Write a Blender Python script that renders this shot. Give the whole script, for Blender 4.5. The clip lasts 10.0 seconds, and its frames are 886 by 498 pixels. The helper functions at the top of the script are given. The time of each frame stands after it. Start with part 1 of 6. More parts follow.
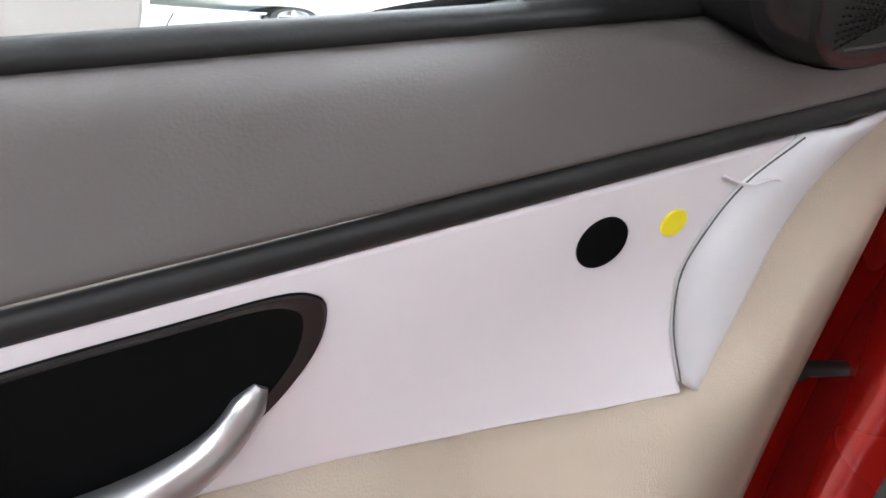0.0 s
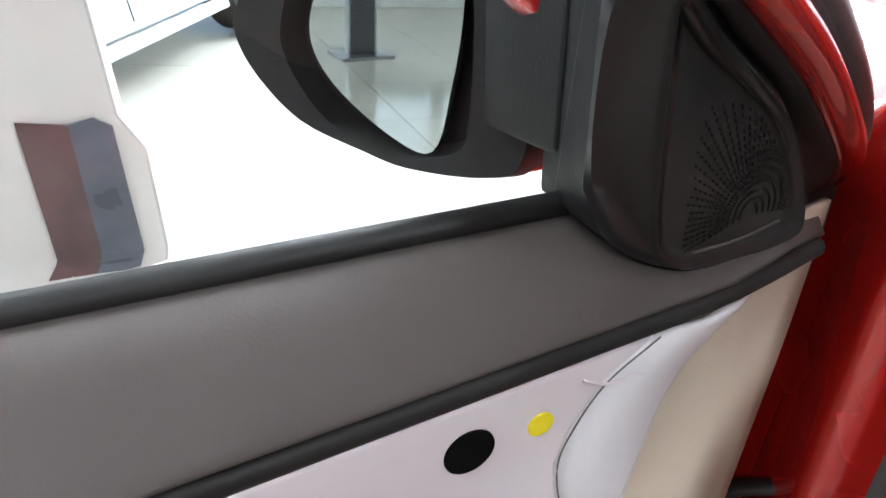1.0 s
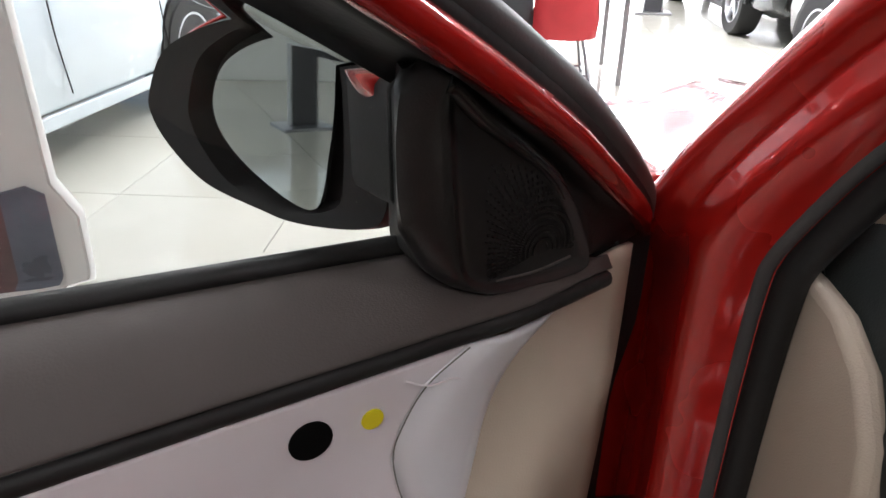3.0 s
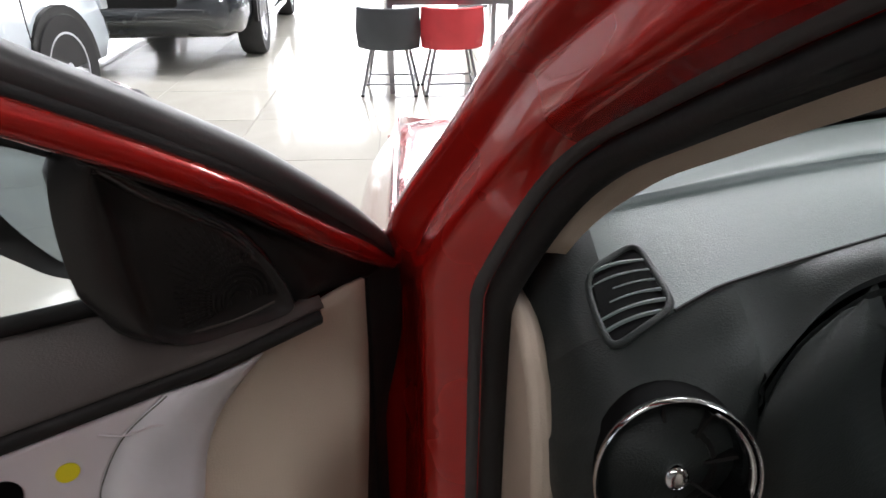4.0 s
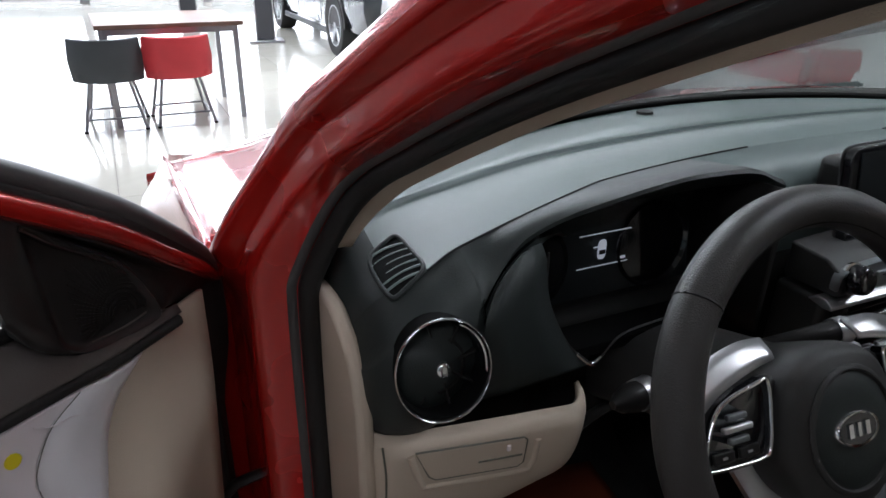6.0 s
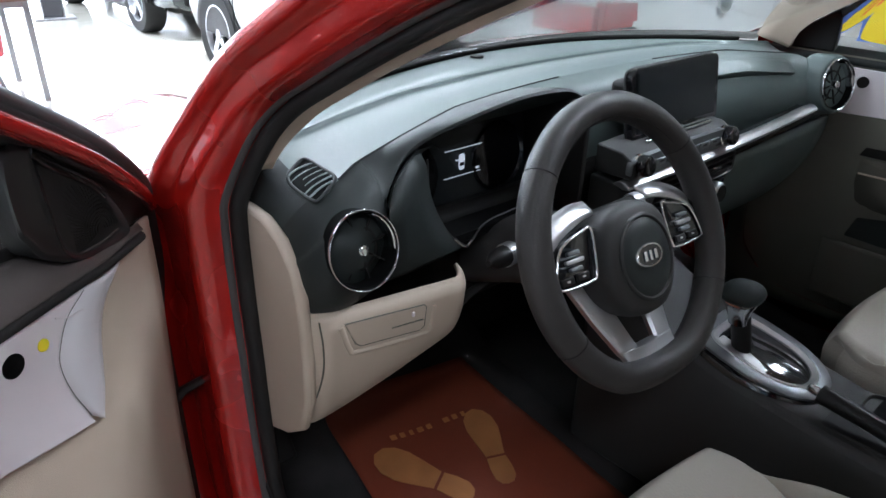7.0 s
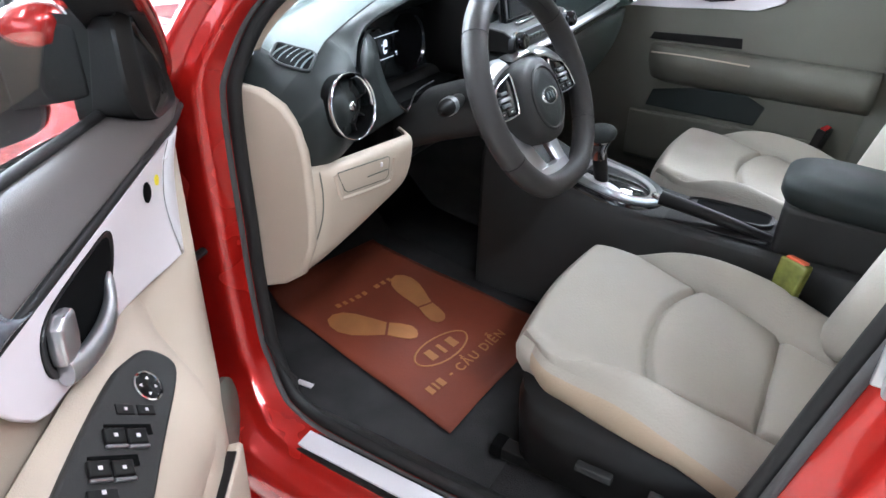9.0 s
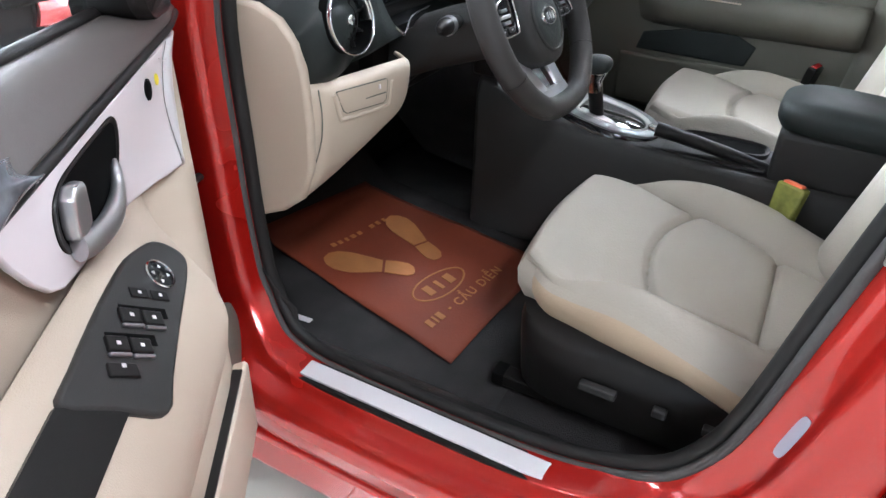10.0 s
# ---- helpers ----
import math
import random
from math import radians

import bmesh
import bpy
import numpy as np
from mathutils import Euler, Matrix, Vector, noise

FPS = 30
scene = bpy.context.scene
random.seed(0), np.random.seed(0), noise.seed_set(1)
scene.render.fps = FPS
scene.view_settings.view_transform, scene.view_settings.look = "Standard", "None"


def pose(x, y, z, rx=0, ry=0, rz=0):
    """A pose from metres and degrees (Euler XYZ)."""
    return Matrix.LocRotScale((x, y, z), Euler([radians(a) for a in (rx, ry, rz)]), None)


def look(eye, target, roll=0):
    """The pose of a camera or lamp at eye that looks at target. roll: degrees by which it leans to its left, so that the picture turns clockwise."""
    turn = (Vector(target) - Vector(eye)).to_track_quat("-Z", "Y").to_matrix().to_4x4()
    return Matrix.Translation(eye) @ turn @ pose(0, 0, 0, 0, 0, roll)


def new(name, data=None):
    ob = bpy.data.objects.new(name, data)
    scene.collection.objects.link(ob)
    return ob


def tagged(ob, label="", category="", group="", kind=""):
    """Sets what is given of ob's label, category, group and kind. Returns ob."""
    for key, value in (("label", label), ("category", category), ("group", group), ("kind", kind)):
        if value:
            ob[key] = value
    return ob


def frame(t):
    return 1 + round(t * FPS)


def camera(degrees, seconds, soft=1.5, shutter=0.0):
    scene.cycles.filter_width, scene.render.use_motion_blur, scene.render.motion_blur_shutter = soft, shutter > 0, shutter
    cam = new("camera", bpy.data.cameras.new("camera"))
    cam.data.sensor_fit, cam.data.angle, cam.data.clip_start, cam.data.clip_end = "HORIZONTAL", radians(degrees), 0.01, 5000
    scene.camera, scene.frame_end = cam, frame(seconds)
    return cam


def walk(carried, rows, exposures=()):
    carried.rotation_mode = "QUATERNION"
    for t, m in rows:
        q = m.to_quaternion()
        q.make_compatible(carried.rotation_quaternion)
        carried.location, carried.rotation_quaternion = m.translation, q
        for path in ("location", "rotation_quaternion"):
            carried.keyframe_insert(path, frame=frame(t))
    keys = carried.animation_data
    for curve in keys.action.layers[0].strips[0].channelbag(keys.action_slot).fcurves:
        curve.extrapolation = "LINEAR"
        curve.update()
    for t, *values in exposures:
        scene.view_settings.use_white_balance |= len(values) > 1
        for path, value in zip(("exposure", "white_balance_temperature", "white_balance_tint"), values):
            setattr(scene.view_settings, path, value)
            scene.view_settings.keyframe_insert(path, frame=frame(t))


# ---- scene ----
cam = camera(66.4, 10.0, shutter=0.12)
PATH = [
    (0, (-0.9570, -0.4432, 1.0689), (-1.2661, 1.1166, -0.1443), -0.60),
    (0.5, (-0.9270, -0.4256, 1.1004), (-1.1999, 1.1685, -0.0762), -1.48),
    (1, (-0.9200, -0.4154, 1.1233), (-1.1940, 1.2454, 0.0432), -1.36),
    (1.5, (-0.9030, -0.4290, 1.1302), (-1.1630, 1.3028, 0.1642), -0.78),
    (2, (-0.8800, -0.4384, 1.1345), (-1.1299, 1.3222, 0.2191), -0.84),
    (2.2, (-0.8780, -0.4425, 1.1352), (-1.1210, 1.3215, 0.2245), -0.66),
    (3.3, (-0.8410, -0.4837, 1.1489), (-0.9050, 1.2977, 0.2419), 0.39),
    (3.5, (-0.8160, -0.4851, 1.1538), (-0.8310, 1.2937, 0.2397), 0.15),
    (4, (-0.7400, -0.4984, 1.1818), (-0.6380, 1.2894, 0.2910), 0.09),
    (4.5, (-0.7050, -0.4701, 1.1921), (-0.4450, 1.3037, 0.3055), 0.92),
    (5, (-0.6780, -0.5091, 1.1900), (-0.2490, 1.2376, 0.3153), 0.83),
    (5.2, (-0.6780, -0.5317, 1.1972), (-0.1730, 1.1974, 0.3282), 0.91),
    (6.3, (-0.8800, -0.7111, 1.2570), (0.0452, 0.8523, 0.4205), 1.23),
    (6.5, (-0.9140, -0.7341, 1.2562), (0.1080, 0.7626, 0.4104), 1.34),
    (7, (-0.9720, -0.7915, 1.2586), (0.2084, 0.5440, 0.3514), 1.37),
    (7.5, (-1.0550, -0.8359, 1.2500), (0.2176, 0.3780, 0.2976), 1.40),
    (8, (-1.1330, -0.8184, 1.2444), (0.2126, 0.2931, 0.2677), 1.51),
    (8.5, (-1.2460, -0.7988, 1.2369), (0.1939, 0.1672, 0.2402), 1.68),
    (9, (-1.3140, -0.8060, 1.2273), (0.1785, 0.0559, 0.2126), 1.47),
    (9.5, (-1.3650, -0.8150, 1.2015), (0.1290, 0.0065, 0.1560), 1.46),
    (10, (-1.3550, -0.7974, 1.1578), (0.1282, -0.0040, 0.0758), 1.56),
]
EXPOSURES = [(0, 1.24, 6000, 11), (0.5, 1.12, 6000, 11), (1.0, 1.07, 6000, 11), (1.5, 0.86, 6200, 14), (2.0, 0.13, 6300, 15), (3.5, 0.0, 6450, 16), (4.5, -0.75, 6450, 16), (5.2, -0.83, 6300, 14), (6.5, -0.22, 5850, 14), (7.5, 0.88, 5700, 10), (9.0, 1.54, 5700, 11), (10.0, 1.46, 5800, 11)]
walk(cam, [(t, look(eye, target, roll)) for t, eye, target, roll in PATH], EXPOSURES)

# ---- light ----
world = bpy.data.worlds.new("showroom_sky")
scene.world = world
world.use_nodes = True
wn = world.node_tree.nodes
sky = wn.new("ShaderNodeTexSky")
sky.sky_type, sky.sun_disc, sky.sun_elevation, sky.sun_rotation = "NISHITA", False, radians(50), radians(20)
world.node_tree.links.new(sky.outputs[0], wn["Background"].inputs[0])
wn["Background"].inputs[1].default_value = 0.08


def area_lamp(name, m, sx, sy, watts, color):
    data = bpy.data.lights.new(name, "AREA")
    data.shape, data.size, data.size_y, data.energy, data.color = "RECTANGLE", sx, sy, watts, color
    ob = new(name, data)
    ob.matrix_world = m
    return ob


# daylight that enters by the glass front, and the ceiling's strip lights
area_lamp("window_light", look((1.0, 14.6, 2.0), (0.8, 4.0, 0.2)), 17, 3.2, 1800, (0.98, 0.98, 1.0))
area_lamp("side_window_light", look((-8.7, 2.0, 2.2), (0, 0.5, 0.4)), 12, 3.0, 140, (0.94, 0.98, 1.0))
for lx, ly, lw in ((-3.0, -2.6, 36), (-0.6, -3.4, 20), (-3.4, 1.6, 26), (3.2, -1.1, 125), (0.8, 5.2, 400), (-2.6, 6.4, 260), (4.4, 5.6, 140)):
    area_lamp("ceiling_light_glow", look((lx, ly, 4.02), (lx, ly + 0.001, 0)), 2.4, 0.6, lw, (0.95, 0.99, 1.0))


# ---- materials ----
def material(name, color, rough=0.5, metal=0.0, coat=0.0, var=0.08, scale=6.0, grain=400.0, bump=0.05, spec=0.5, trans=0.0, ior=1.45, emit=None, power=0.0, rvar=0.08):
    """A surface with large tonal drift, fine grain in roughness and relief."""
    m = bpy.data.materials.new(name)
    m.use_nodes = True
    t = m.node_tree
    b = t.nodes["Principled BSDF"]
    co = t.nodes.new("ShaderNodeTexCoord")
    big = t.nodes.new("ShaderNodeTexNoise")
    big.inputs["Scale"].default_value, big.inputs["Detail"].default_value = scale, 4
    fine = t.nodes.new("ShaderNodeTexNoise")
    fine.inputs["Scale"].default_value, fine.inputs["Detail"].default_value = grain, 2
    for n in (big, fine):
        t.links.new(co.outputs["Object"], n.inputs["Vector"])
    ramp = t.nodes.new("ShaderNodeValToRGB")
    ramp.color_ramp.elements[0].position, ramp.color_ramp.elements[1].position = 0.3, 0.7
    ramp.color_ramp.elements[0].color = (*[c * (1 - var) for c in color], 1)
    ramp.color_ramp.elements[1].color = (*[min(1, c * (1 + var)) for c in color], 1)
    t.links.new(big.outputs["Fac"], ramp.inputs["Fac"])
    t.links.new(ramp.outputs["Color"], b.inputs["Base Color"])
    rm = t.nodes.new("ShaderNodeMapRange")
    rm.inputs["To Min"].default_value, rm.inputs["To Max"].default_value = max(0.02, rough - rvar), min(1, rough + rvar)
    t.links.new(big.outputs["Fac"], rm.inputs["Value"])
    t.links.new(rm.outputs["Result"], b.inputs["Roughness"])
    if bump:
        bp = t.nodes.new("ShaderNodeBump")
        bp.inputs["Strength"].default_value, bp.inputs["Distance"].default_value = bump, 0.002
        t.links.new(fine.outputs["Fac"], bp.inputs["Height"])
        t.links.new(bp.outputs["Normal"], b.inputs["Normal"])
    b.inputs["Metallic"].default_value = metal
    b.inputs["Coat Weight"].default_value, b.inputs["Coat Roughness"].default_value = coat, 0.04
    b.inputs["Specular IOR Level"].default_value = spec
    b.inputs["Transmission Weight"].default_value, b.inputs["IOR"].default_value = trans, ior
    if emit:
        b.inputs["Emission Color"].default_value, b.inputs["Emission Strength"].default_value = (*emit, 1), power
    return m


RED = material("red_car_paint", (0.46, 0.011, 0.0065), 0.27, 0.45, 1.0, 0.05, 3, 900, 0.006, rvar=0.02)
RED.node_tree.nodes["Principled BSDF"].inputs["Coat IOR"].default_value = 1.55
LIP = material("grey_felt_lip", (0.062, 0.058, 0.056), 0.8, var=0.1, grain=300, bump=0.2)
RUBBER = material("black_rubber", (0.016, 0.015, 0.0145), 0.55, var=0.2, scale=12, grain=250, bump=0.12, spec=0.35)
STRIP = material("grey_black_rubber_strip", (0.046, 0.043, 0.043), 0.40, var=0.1, scale=12, grain=400, bump=0.06, spec=0.7)
DASH = material("grey_green_soft_plastic", (0.098, 0.124, 0.119), 0.42, var=0.06, scale=5, grain=900, bump=0.25)
FACE = material("dark_grained_plastic", (0.0275, 0.0262, 0.025), 0.50, spec=0.35, var=0.08, scale=7, grain=1100, bump=0.25)
# dark plastic, and the dashboard's plastic with shade put into the colour
BROW = material("dark_green_grey_plastic_and_shade", (0.0175, 0.0210, 0.0200), 0.47, spec=0.32, var=0.06, scale=5, grain=900, bump=0.25)
BLACK = material("black_plastic", (0.0105, 0.0095, 0.009), 0.42, spec=0.25, var=0.15, scale=9, grain=800, bump=0.1)
SATINBLACK = material("satin_black_plastic", (0.0115, 0.0098, 0.0094), 0.31, spec=0.6, var=0.1, scale=9, grain=900, bump=0.08, rvar=0.04)
PIANO = material("gloss_black_plastic", (0.006, 0.006, 0.007), 0.10, coat=0.6, var=0.1, bump=0.0, rvar=0.04)
BEIGE = material("beige_grained_plastic", (0.46, 0.38, 0.30), 0.55, var=0.025, rvar=0.03, scale=3, grain=900, bump=0.25)
LEATHER = material("cream_leather", (0.38, 0.345, 0.295), 0.52, spec=0.38, var=0.03, rvar=0.03, scale=8, grain=260, bump=0.35)
# cream leather with warm bounced light put into the colour
LEATHER2 = material("tan_leather_bounce_tint", (0.43, 0.335, 0.235), 0.52, spec=0.38, var=0.04, rvar=0.03, scale=8, grain=260, bump=0.35)
VINYL = material("grey_brown_vinyl", (0.074, 0.061, 0.056), 0.56, spec=0.4, var=0.05, scale=5, grain=800, bump=0.13)
# groove and grille tone, and a shaded copy of the beige trim
VINYL2 = material("olive_grey_vinyl_and_shade", (0.112, 0.107, 0.086), 0.55, var=0.06, scale=5, grain=700, bump=0.3)
WHITE = material("white_gloss_trim", (0.72, 0.66, 0.68), 0.28, var=0.012, rvar=0.01, scale=3, grain=90, bump=0.06)
FILM = material("silver_white_film", (0.70, 0.68, 0.70), 0.32, 0.10, var=0.01, rvar=0.01, scale=22, grain=60, bump=0.25)
CHROME = material("chrome", (0.78, 0.78, 0.79), 0.12, 1.0, var=0.05, bump=0.0, rvar=0.05)
SATIN = material("satin_silver", (0.55, 0.55, 0.56), 0.32, 0.9, var=0.05, bump=0.03, grain=600)
GREYSILVER = material("dark_satin_silver", (0.17, 0.18, 0.187), 0.36, 0.65, var=0.05, bump=0.02, grain=600)
CARPET = material("black_carpet", (0.030, 0.028, 0.0275), 0.95, var=0.3, scale=14, grain=500, bump=0.9, spec=0.2)
MAT_RED = material("red_brown_paper", (0.150, 0.026, 0.0085), 0.72, var=0.14, scale=9, grain=220, bump=0.2)
MAT_INK = material("orange_print", (0.32, 0.13, 0.04), 0.7, var=0.12, scale=20, grain=300, bump=0.1)
# near-black that stands in for the shade inside holes, wells and recesses
HOLE_SHADE = material("painted_hole_shade", (0.003, 0.003, 0.003), 0.9, var=0.1, bump=0.0, spec=0.1)
YELLOW = material("yellow_sticker", (0.82, 0.68, 0.02), 0.5, var=0.05)
MIRROR_BLACK = material("matt_black_mirror_plastic", (0.013, 0.012, 0.0115), 0.55, spec=0.25, var=0.1, grain=500, bump=0.15)
MIRROR = material("mirror_glass", (0.50, 0.54, 0.53), 0.02, 1.0, var=0.01, bump=0.0, rvar=0.0)
GLASS = material("clear_glass", (0.94, 0.98, 0.97), 0.02, trans=1.0, var=0.01, bump=0.0, ior=1.30, rvar=0.0)
DARKGLASS = material("tinted_glass", (0.02, 0.024, 0.026), 0.06, coat=0.5, var=0.1, bump=0.0, rvar=0.02)
SCREEN = material("dark_display", (0.012, 0.014, 0.015), 0.22, spec=0.3, var=0.1, bump=0.0)
LCD = material("lit_display_line", (0.7, 0.72, 0.75), 0.4, emit=(0.85, 0.9, 1.0), power=0.32, bump=0)
PALE = material("pale_blue_white_paint", (0.60, 0.66, 0.70), 0.25, coat=1.0, var=0.03, bump=0.0)
DARKPAINT = material("dark_grey_paint", (0.045, 0.05, 0.055), 0.25, 0.3, coat=1.0, var=0.05, bump=0.0)
WHITEPAINT = material("white_car_paint", (0.76, 0.76, 0.74), 0.25, coat=1.0, var=0.03, bump=0.0)
TYRE = material("tyre_rubber", (0.02, 0.02, 0.02), 0.8, var=0.2, grain=200, bump=0.3)
ALLOY = material("alloy_rim", (0.55, 0.56, 0.58), 0.3, 0.85, var=0.06, bump=0.0)
LAMP_RED = material("red_lamp_lens", (0.45, 0.012, 0.015), 0.12, coat=0.6, var=0.1, bump=0.0)
LAMP_CLEAR = material("clear_lamp_lens", (0.6, 0.62, 0.64), 0.1, 0.4, coat=0.8, var=0.1, bump=0.0)
WHEEL = material("dark_brown_black_leather", (0.030, 0.027, 0.0255), 0.46, spec=0.4, var=0.06, scale=9, grain=700, bump=0.3)
GREYWALL = material("grey_painted_wall", (0.28, 0.275, 0.265), 0.8, var=0.06, scale=1.5, grain=120, bump=0.1)
WALL = material("white_plaster", (0.60, 0.59, 0.57), 0.8, var=0.03, scale=2, grain=120, bump=0.1)
CEIL = material("grey_ceiling", (0.24, 0.24, 0.235), 0.85, var=0.03, scale=2, grain=90, bump=0.08)
STEEL = material("brushed_steel", (0.35, 0.35, 0.37), 0.35, 0.9, var=0.1, grain=300)
CHAIR_BLACK = material("charcoal_faux_leather", (0.05, 0.055, 0.06), 0.5, var=0.1, grain=200, bump=0.3)
CHAIR_RED = material("red_faux_leather", (0.62, 0.05, 0.06), 0.45, var=0.08, grain=200, bump=0.3)
TABLE = material("brown_laminate", (0.20, 0.12, 0.09), 0.35, var=0.2, scale=9, grain=120)
BLUE = material("blue_board", (0.08, 0.16, 0.5), 0.5, var=0.1)
ORANGE = material("orange_red_belt_button", (0.75, 0.14, 0.06), 0.4, var=0.05)
WRAP = material("yellow_green_wrapped_plastic", (0.20, 0.21, 0.05), 0.25, var=0.35, scale=40, grain=120, bump=0.5)
POSTER_A = material("dark_red_poster", (0.085, 0.045, 0.048), 0.3, var=0.4, scale=5, coat=0.3)
POSTER_B = material("slate_blue_poster", (0.080, 0.095, 0.125), 0.3, var=0.35, scale=6, coat=0.3)
GREYBOARD = material("light_grey_board", (0.58, 0.58, 0.56), 0.55, var=0.05, scale=3)


def tile_material():
    m = bpy.data.materials.new("polished_cream_tile")
    m.use_nodes = True
    t = m.node_tree
    b = t.nodes["Principled BSDF"]
    co = t.nodes.new("ShaderNodeTexCoord")
    vein = t.nodes.new("ShaderNodeTexNoise")
    vein.inputs["Scale"].default_value, vein.inputs["Detail"].default_value, vein.inputs["Distortion"].default_value = 1.6, 6, 1.5
    ramp = t.nodes.new("ShaderNodeValToRGB")
    ramp.color_ramp.elements[0].color, ramp.color_ramp.elements[1].color = (0.46, 0.44, 0.38, 1), (0.60, 0.58, 0.52, 1)
    info = t.nodes.new("ShaderNodeObjectInfo")
    mixr = t.nodes.new("ShaderNodeMapRange")
    mixr.inputs["To Min"].default_value, mixr.inputs["To Max"].default_value = 0.94, 1.04
    mul = t.nodes.new("ShaderNodeMixRGB")
    mul.blend_type, mul.inputs[0].default_value = "MULTIPLY", 1.0
    t.links.new(info.outputs["Random"], mixr.inputs["Value"])
    t.links.new(co.outputs["Object"], vein.inputs["Vector"])
    t.links.new(vein.outputs["Fac"], ramp.inputs["Fac"])
    t.links.new(ramp.outputs["Color"], mul.inputs[1])
    t.links.new(mixr.outputs["Result"], mul.inputs[2])
    t.links.new(mul.outputs[0], b.inputs["Base Color"])
    b.inputs["Roughness"].default_value = 0.10
    return m


TILE = tile_material()
GROUT = material("grey_grout", (0.30, 0.29, 0.27), 0.8, var=0.1, grain=200)


# ---- mesh tools ----
def part(name, bm, mat, parent=None, label="", smooth=True, bevel=0.0, solid=0.0, m=None):
    """Links a bmesh as one mesh object under a thing or a part."""
    bmesh.ops.recalc_face_normals(bm, faces=bm.faces)
    me = bpy.data.meshes.new(name)
    bm.to_mesh(me)
    bm.free()
    me.materials.append(mat)
    ob = new(name, me)
    if m is not None:
        ob.matrix_basis = m
    if parent is not None:
        ob.parent = parent
    if smooth:
        me.shade_smooth()
        me.set_sharp_from_angle(angle=radians(48))
    if solid:
        md = ob.modifiers.new("thickness", "SOLIDIFY")
        md.thickness, md.offset = solid, 0
    if bevel:
        md = ob.modifiers.new("edge", "BEVEL")
        md.width, md.segments, md.limit_method, md.angle_limit = bevel, 3, "ANGLE", radians(35)
        md.harden_normals = False
    return tagged(ob, label)


def thing(name, label, category, group="", m=None, kind=""):
    ob = new(name)
    if m is not None:
        ob.matrix_basis = m
    return tagged(ob, label, category, group, kind)


def spline(pts, n, closed=False):
    """Catmull-Rom points through pts."""
    p = [Vector(q) for q in pts]
    k = len(p)
    out = []
    segs = k if closed else k - 1
    for i in range(segs):
        a = p[(i - 1) % k] if closed or i else p[0] * 2 - p[1]
        b, c = p[i], p[(i + 1) % k]
        d = p[(i + 2) % k] if closed or i + 2 < k else p[-1] * 2 - p[-2]
        for j in range(n):
            t = j / n
            out.append(0.5 * (2 * b + (c - a) * t + (2 * a - 5 * b + 4 * c - d) * t * t + (3 * b - a - 3 * c + d) * t ** 3))
    if not closed:
        out.append(p[-1])
    return out


def loft(rings, closed=True, caps=True, loop=False):
    bm = bmesh.new()
    vs = [[bm.verts.new(Vector(q)) for q in r] for r in rings]
    k = len(vs[0])
    pairs = list(zip(vs, vs[1:])) + ([(vs[-1], vs[0])] if loop else [])
    for a, b in pairs:
        for i in range(k if closed else k - 1):
            j = (i + 1) % k
            try:
                bm.faces.new((a[i], a[j], b[j], b[i]))
            except ValueError:
                pass
    if caps and closed and not loop:
        bm.faces.new(vs[0][::-1])
        bm.faces.new(vs[-1])
    return bm


def tube(path, r, seg=10, closed=False, flat=1.0, up=(0, 0, 1), taper=None):
    """A tube along points; flat squashes it along up."""
    path = [Vector(q) for q in path]
    rings = []
    k = len(path)
    for i, p in enumerate(path):
        a = path[(i - 1) % k] if closed or i else path[0]
        b = path[(i + 1) % k] if closed or i + 1 < k else path[-1]
        t = (b - a).normalized()
        side = t.cross(Vector(up))
        side = side.normalized() if side.length > 1e-4 else t.orthogonal().normalized()
        nrm = side.cross(t)
        rr = r * (taper(i / max(1, k - 1)) if taper else 1)
        rings.append([p + side * rr * math.cos(w) + nrm * rr * flat * math.sin(w) for w in (2 * math.pi * j / seg for j in range(seg))])
    return loft(rings, True, not closed, closed)


def prism(poly, depth, origin=(0, 0, 0), ux=(1, 0, 0), uy=(0, 0, 1)):
    """A polygon in the plane ux, uy, given thickness along their normal, centred on the plane."""
    o, ux, uy = Vector(origin), Vector(ux).normalized(), Vector(uy).normalized()
    n = ux.cross(uy).normalized()
    rings = [[o + ux * a + uy * b + n * h for a, b in poly] for h in (-depth / 2, depth / 2)]
    return loft(rings)


def box(cx, cy, cz, sx, sy, sz):
    bm = bmesh.new()
    bmesh.ops.create_cube(bm, size=1, matrix=Matrix.Translation((cx, cy, cz)) @ Matrix.Diagonal((sx, sy, sz, 1)))
    return bm


def lathe(profile, m=Matrix(), seg=32):
    """Profile of (radius, height) turned round z, then placed by m."""
    rings = [[m @ Vector((r * math.cos(a), r * math.sin(a), h)) for a in (2 * math.pi * j / seg for j in range(seg))] for r, h in profile]
    return loft(rings)


def oval(rx, ry, n=28, p=2.0, cx=0, cy=0):
    pts = []
    for i in range(n):
        a = 2 * math.pi * i / n
        c, s = math.cos(a), math.sin(a)
        pts.append((cx + rx * math.copysign(abs(c) ** (2 / p), c), cy + ry * math.copysign(abs(s) ** (2 / p), s)))
    return pts


def surface(f, nu, nv):
    """A sheet from f(u, v), u and v from 0 to 1."""
    return loft([[f(i / nu, j / nv) for j in range(nv + 1)] for i in range(nu + 1)], closed=False)


def frame_of(o, x, z):
    """A pose with its own x and z axes."""
    x, z = Vector(x).normalized(), Vector(z).normalized()
    y = z.cross(x).normalized()
    x = y.cross(z)
    m = Matrix((x, y, z)).transposed().to_4x4()
    m.translation = Vector(o)
    return m


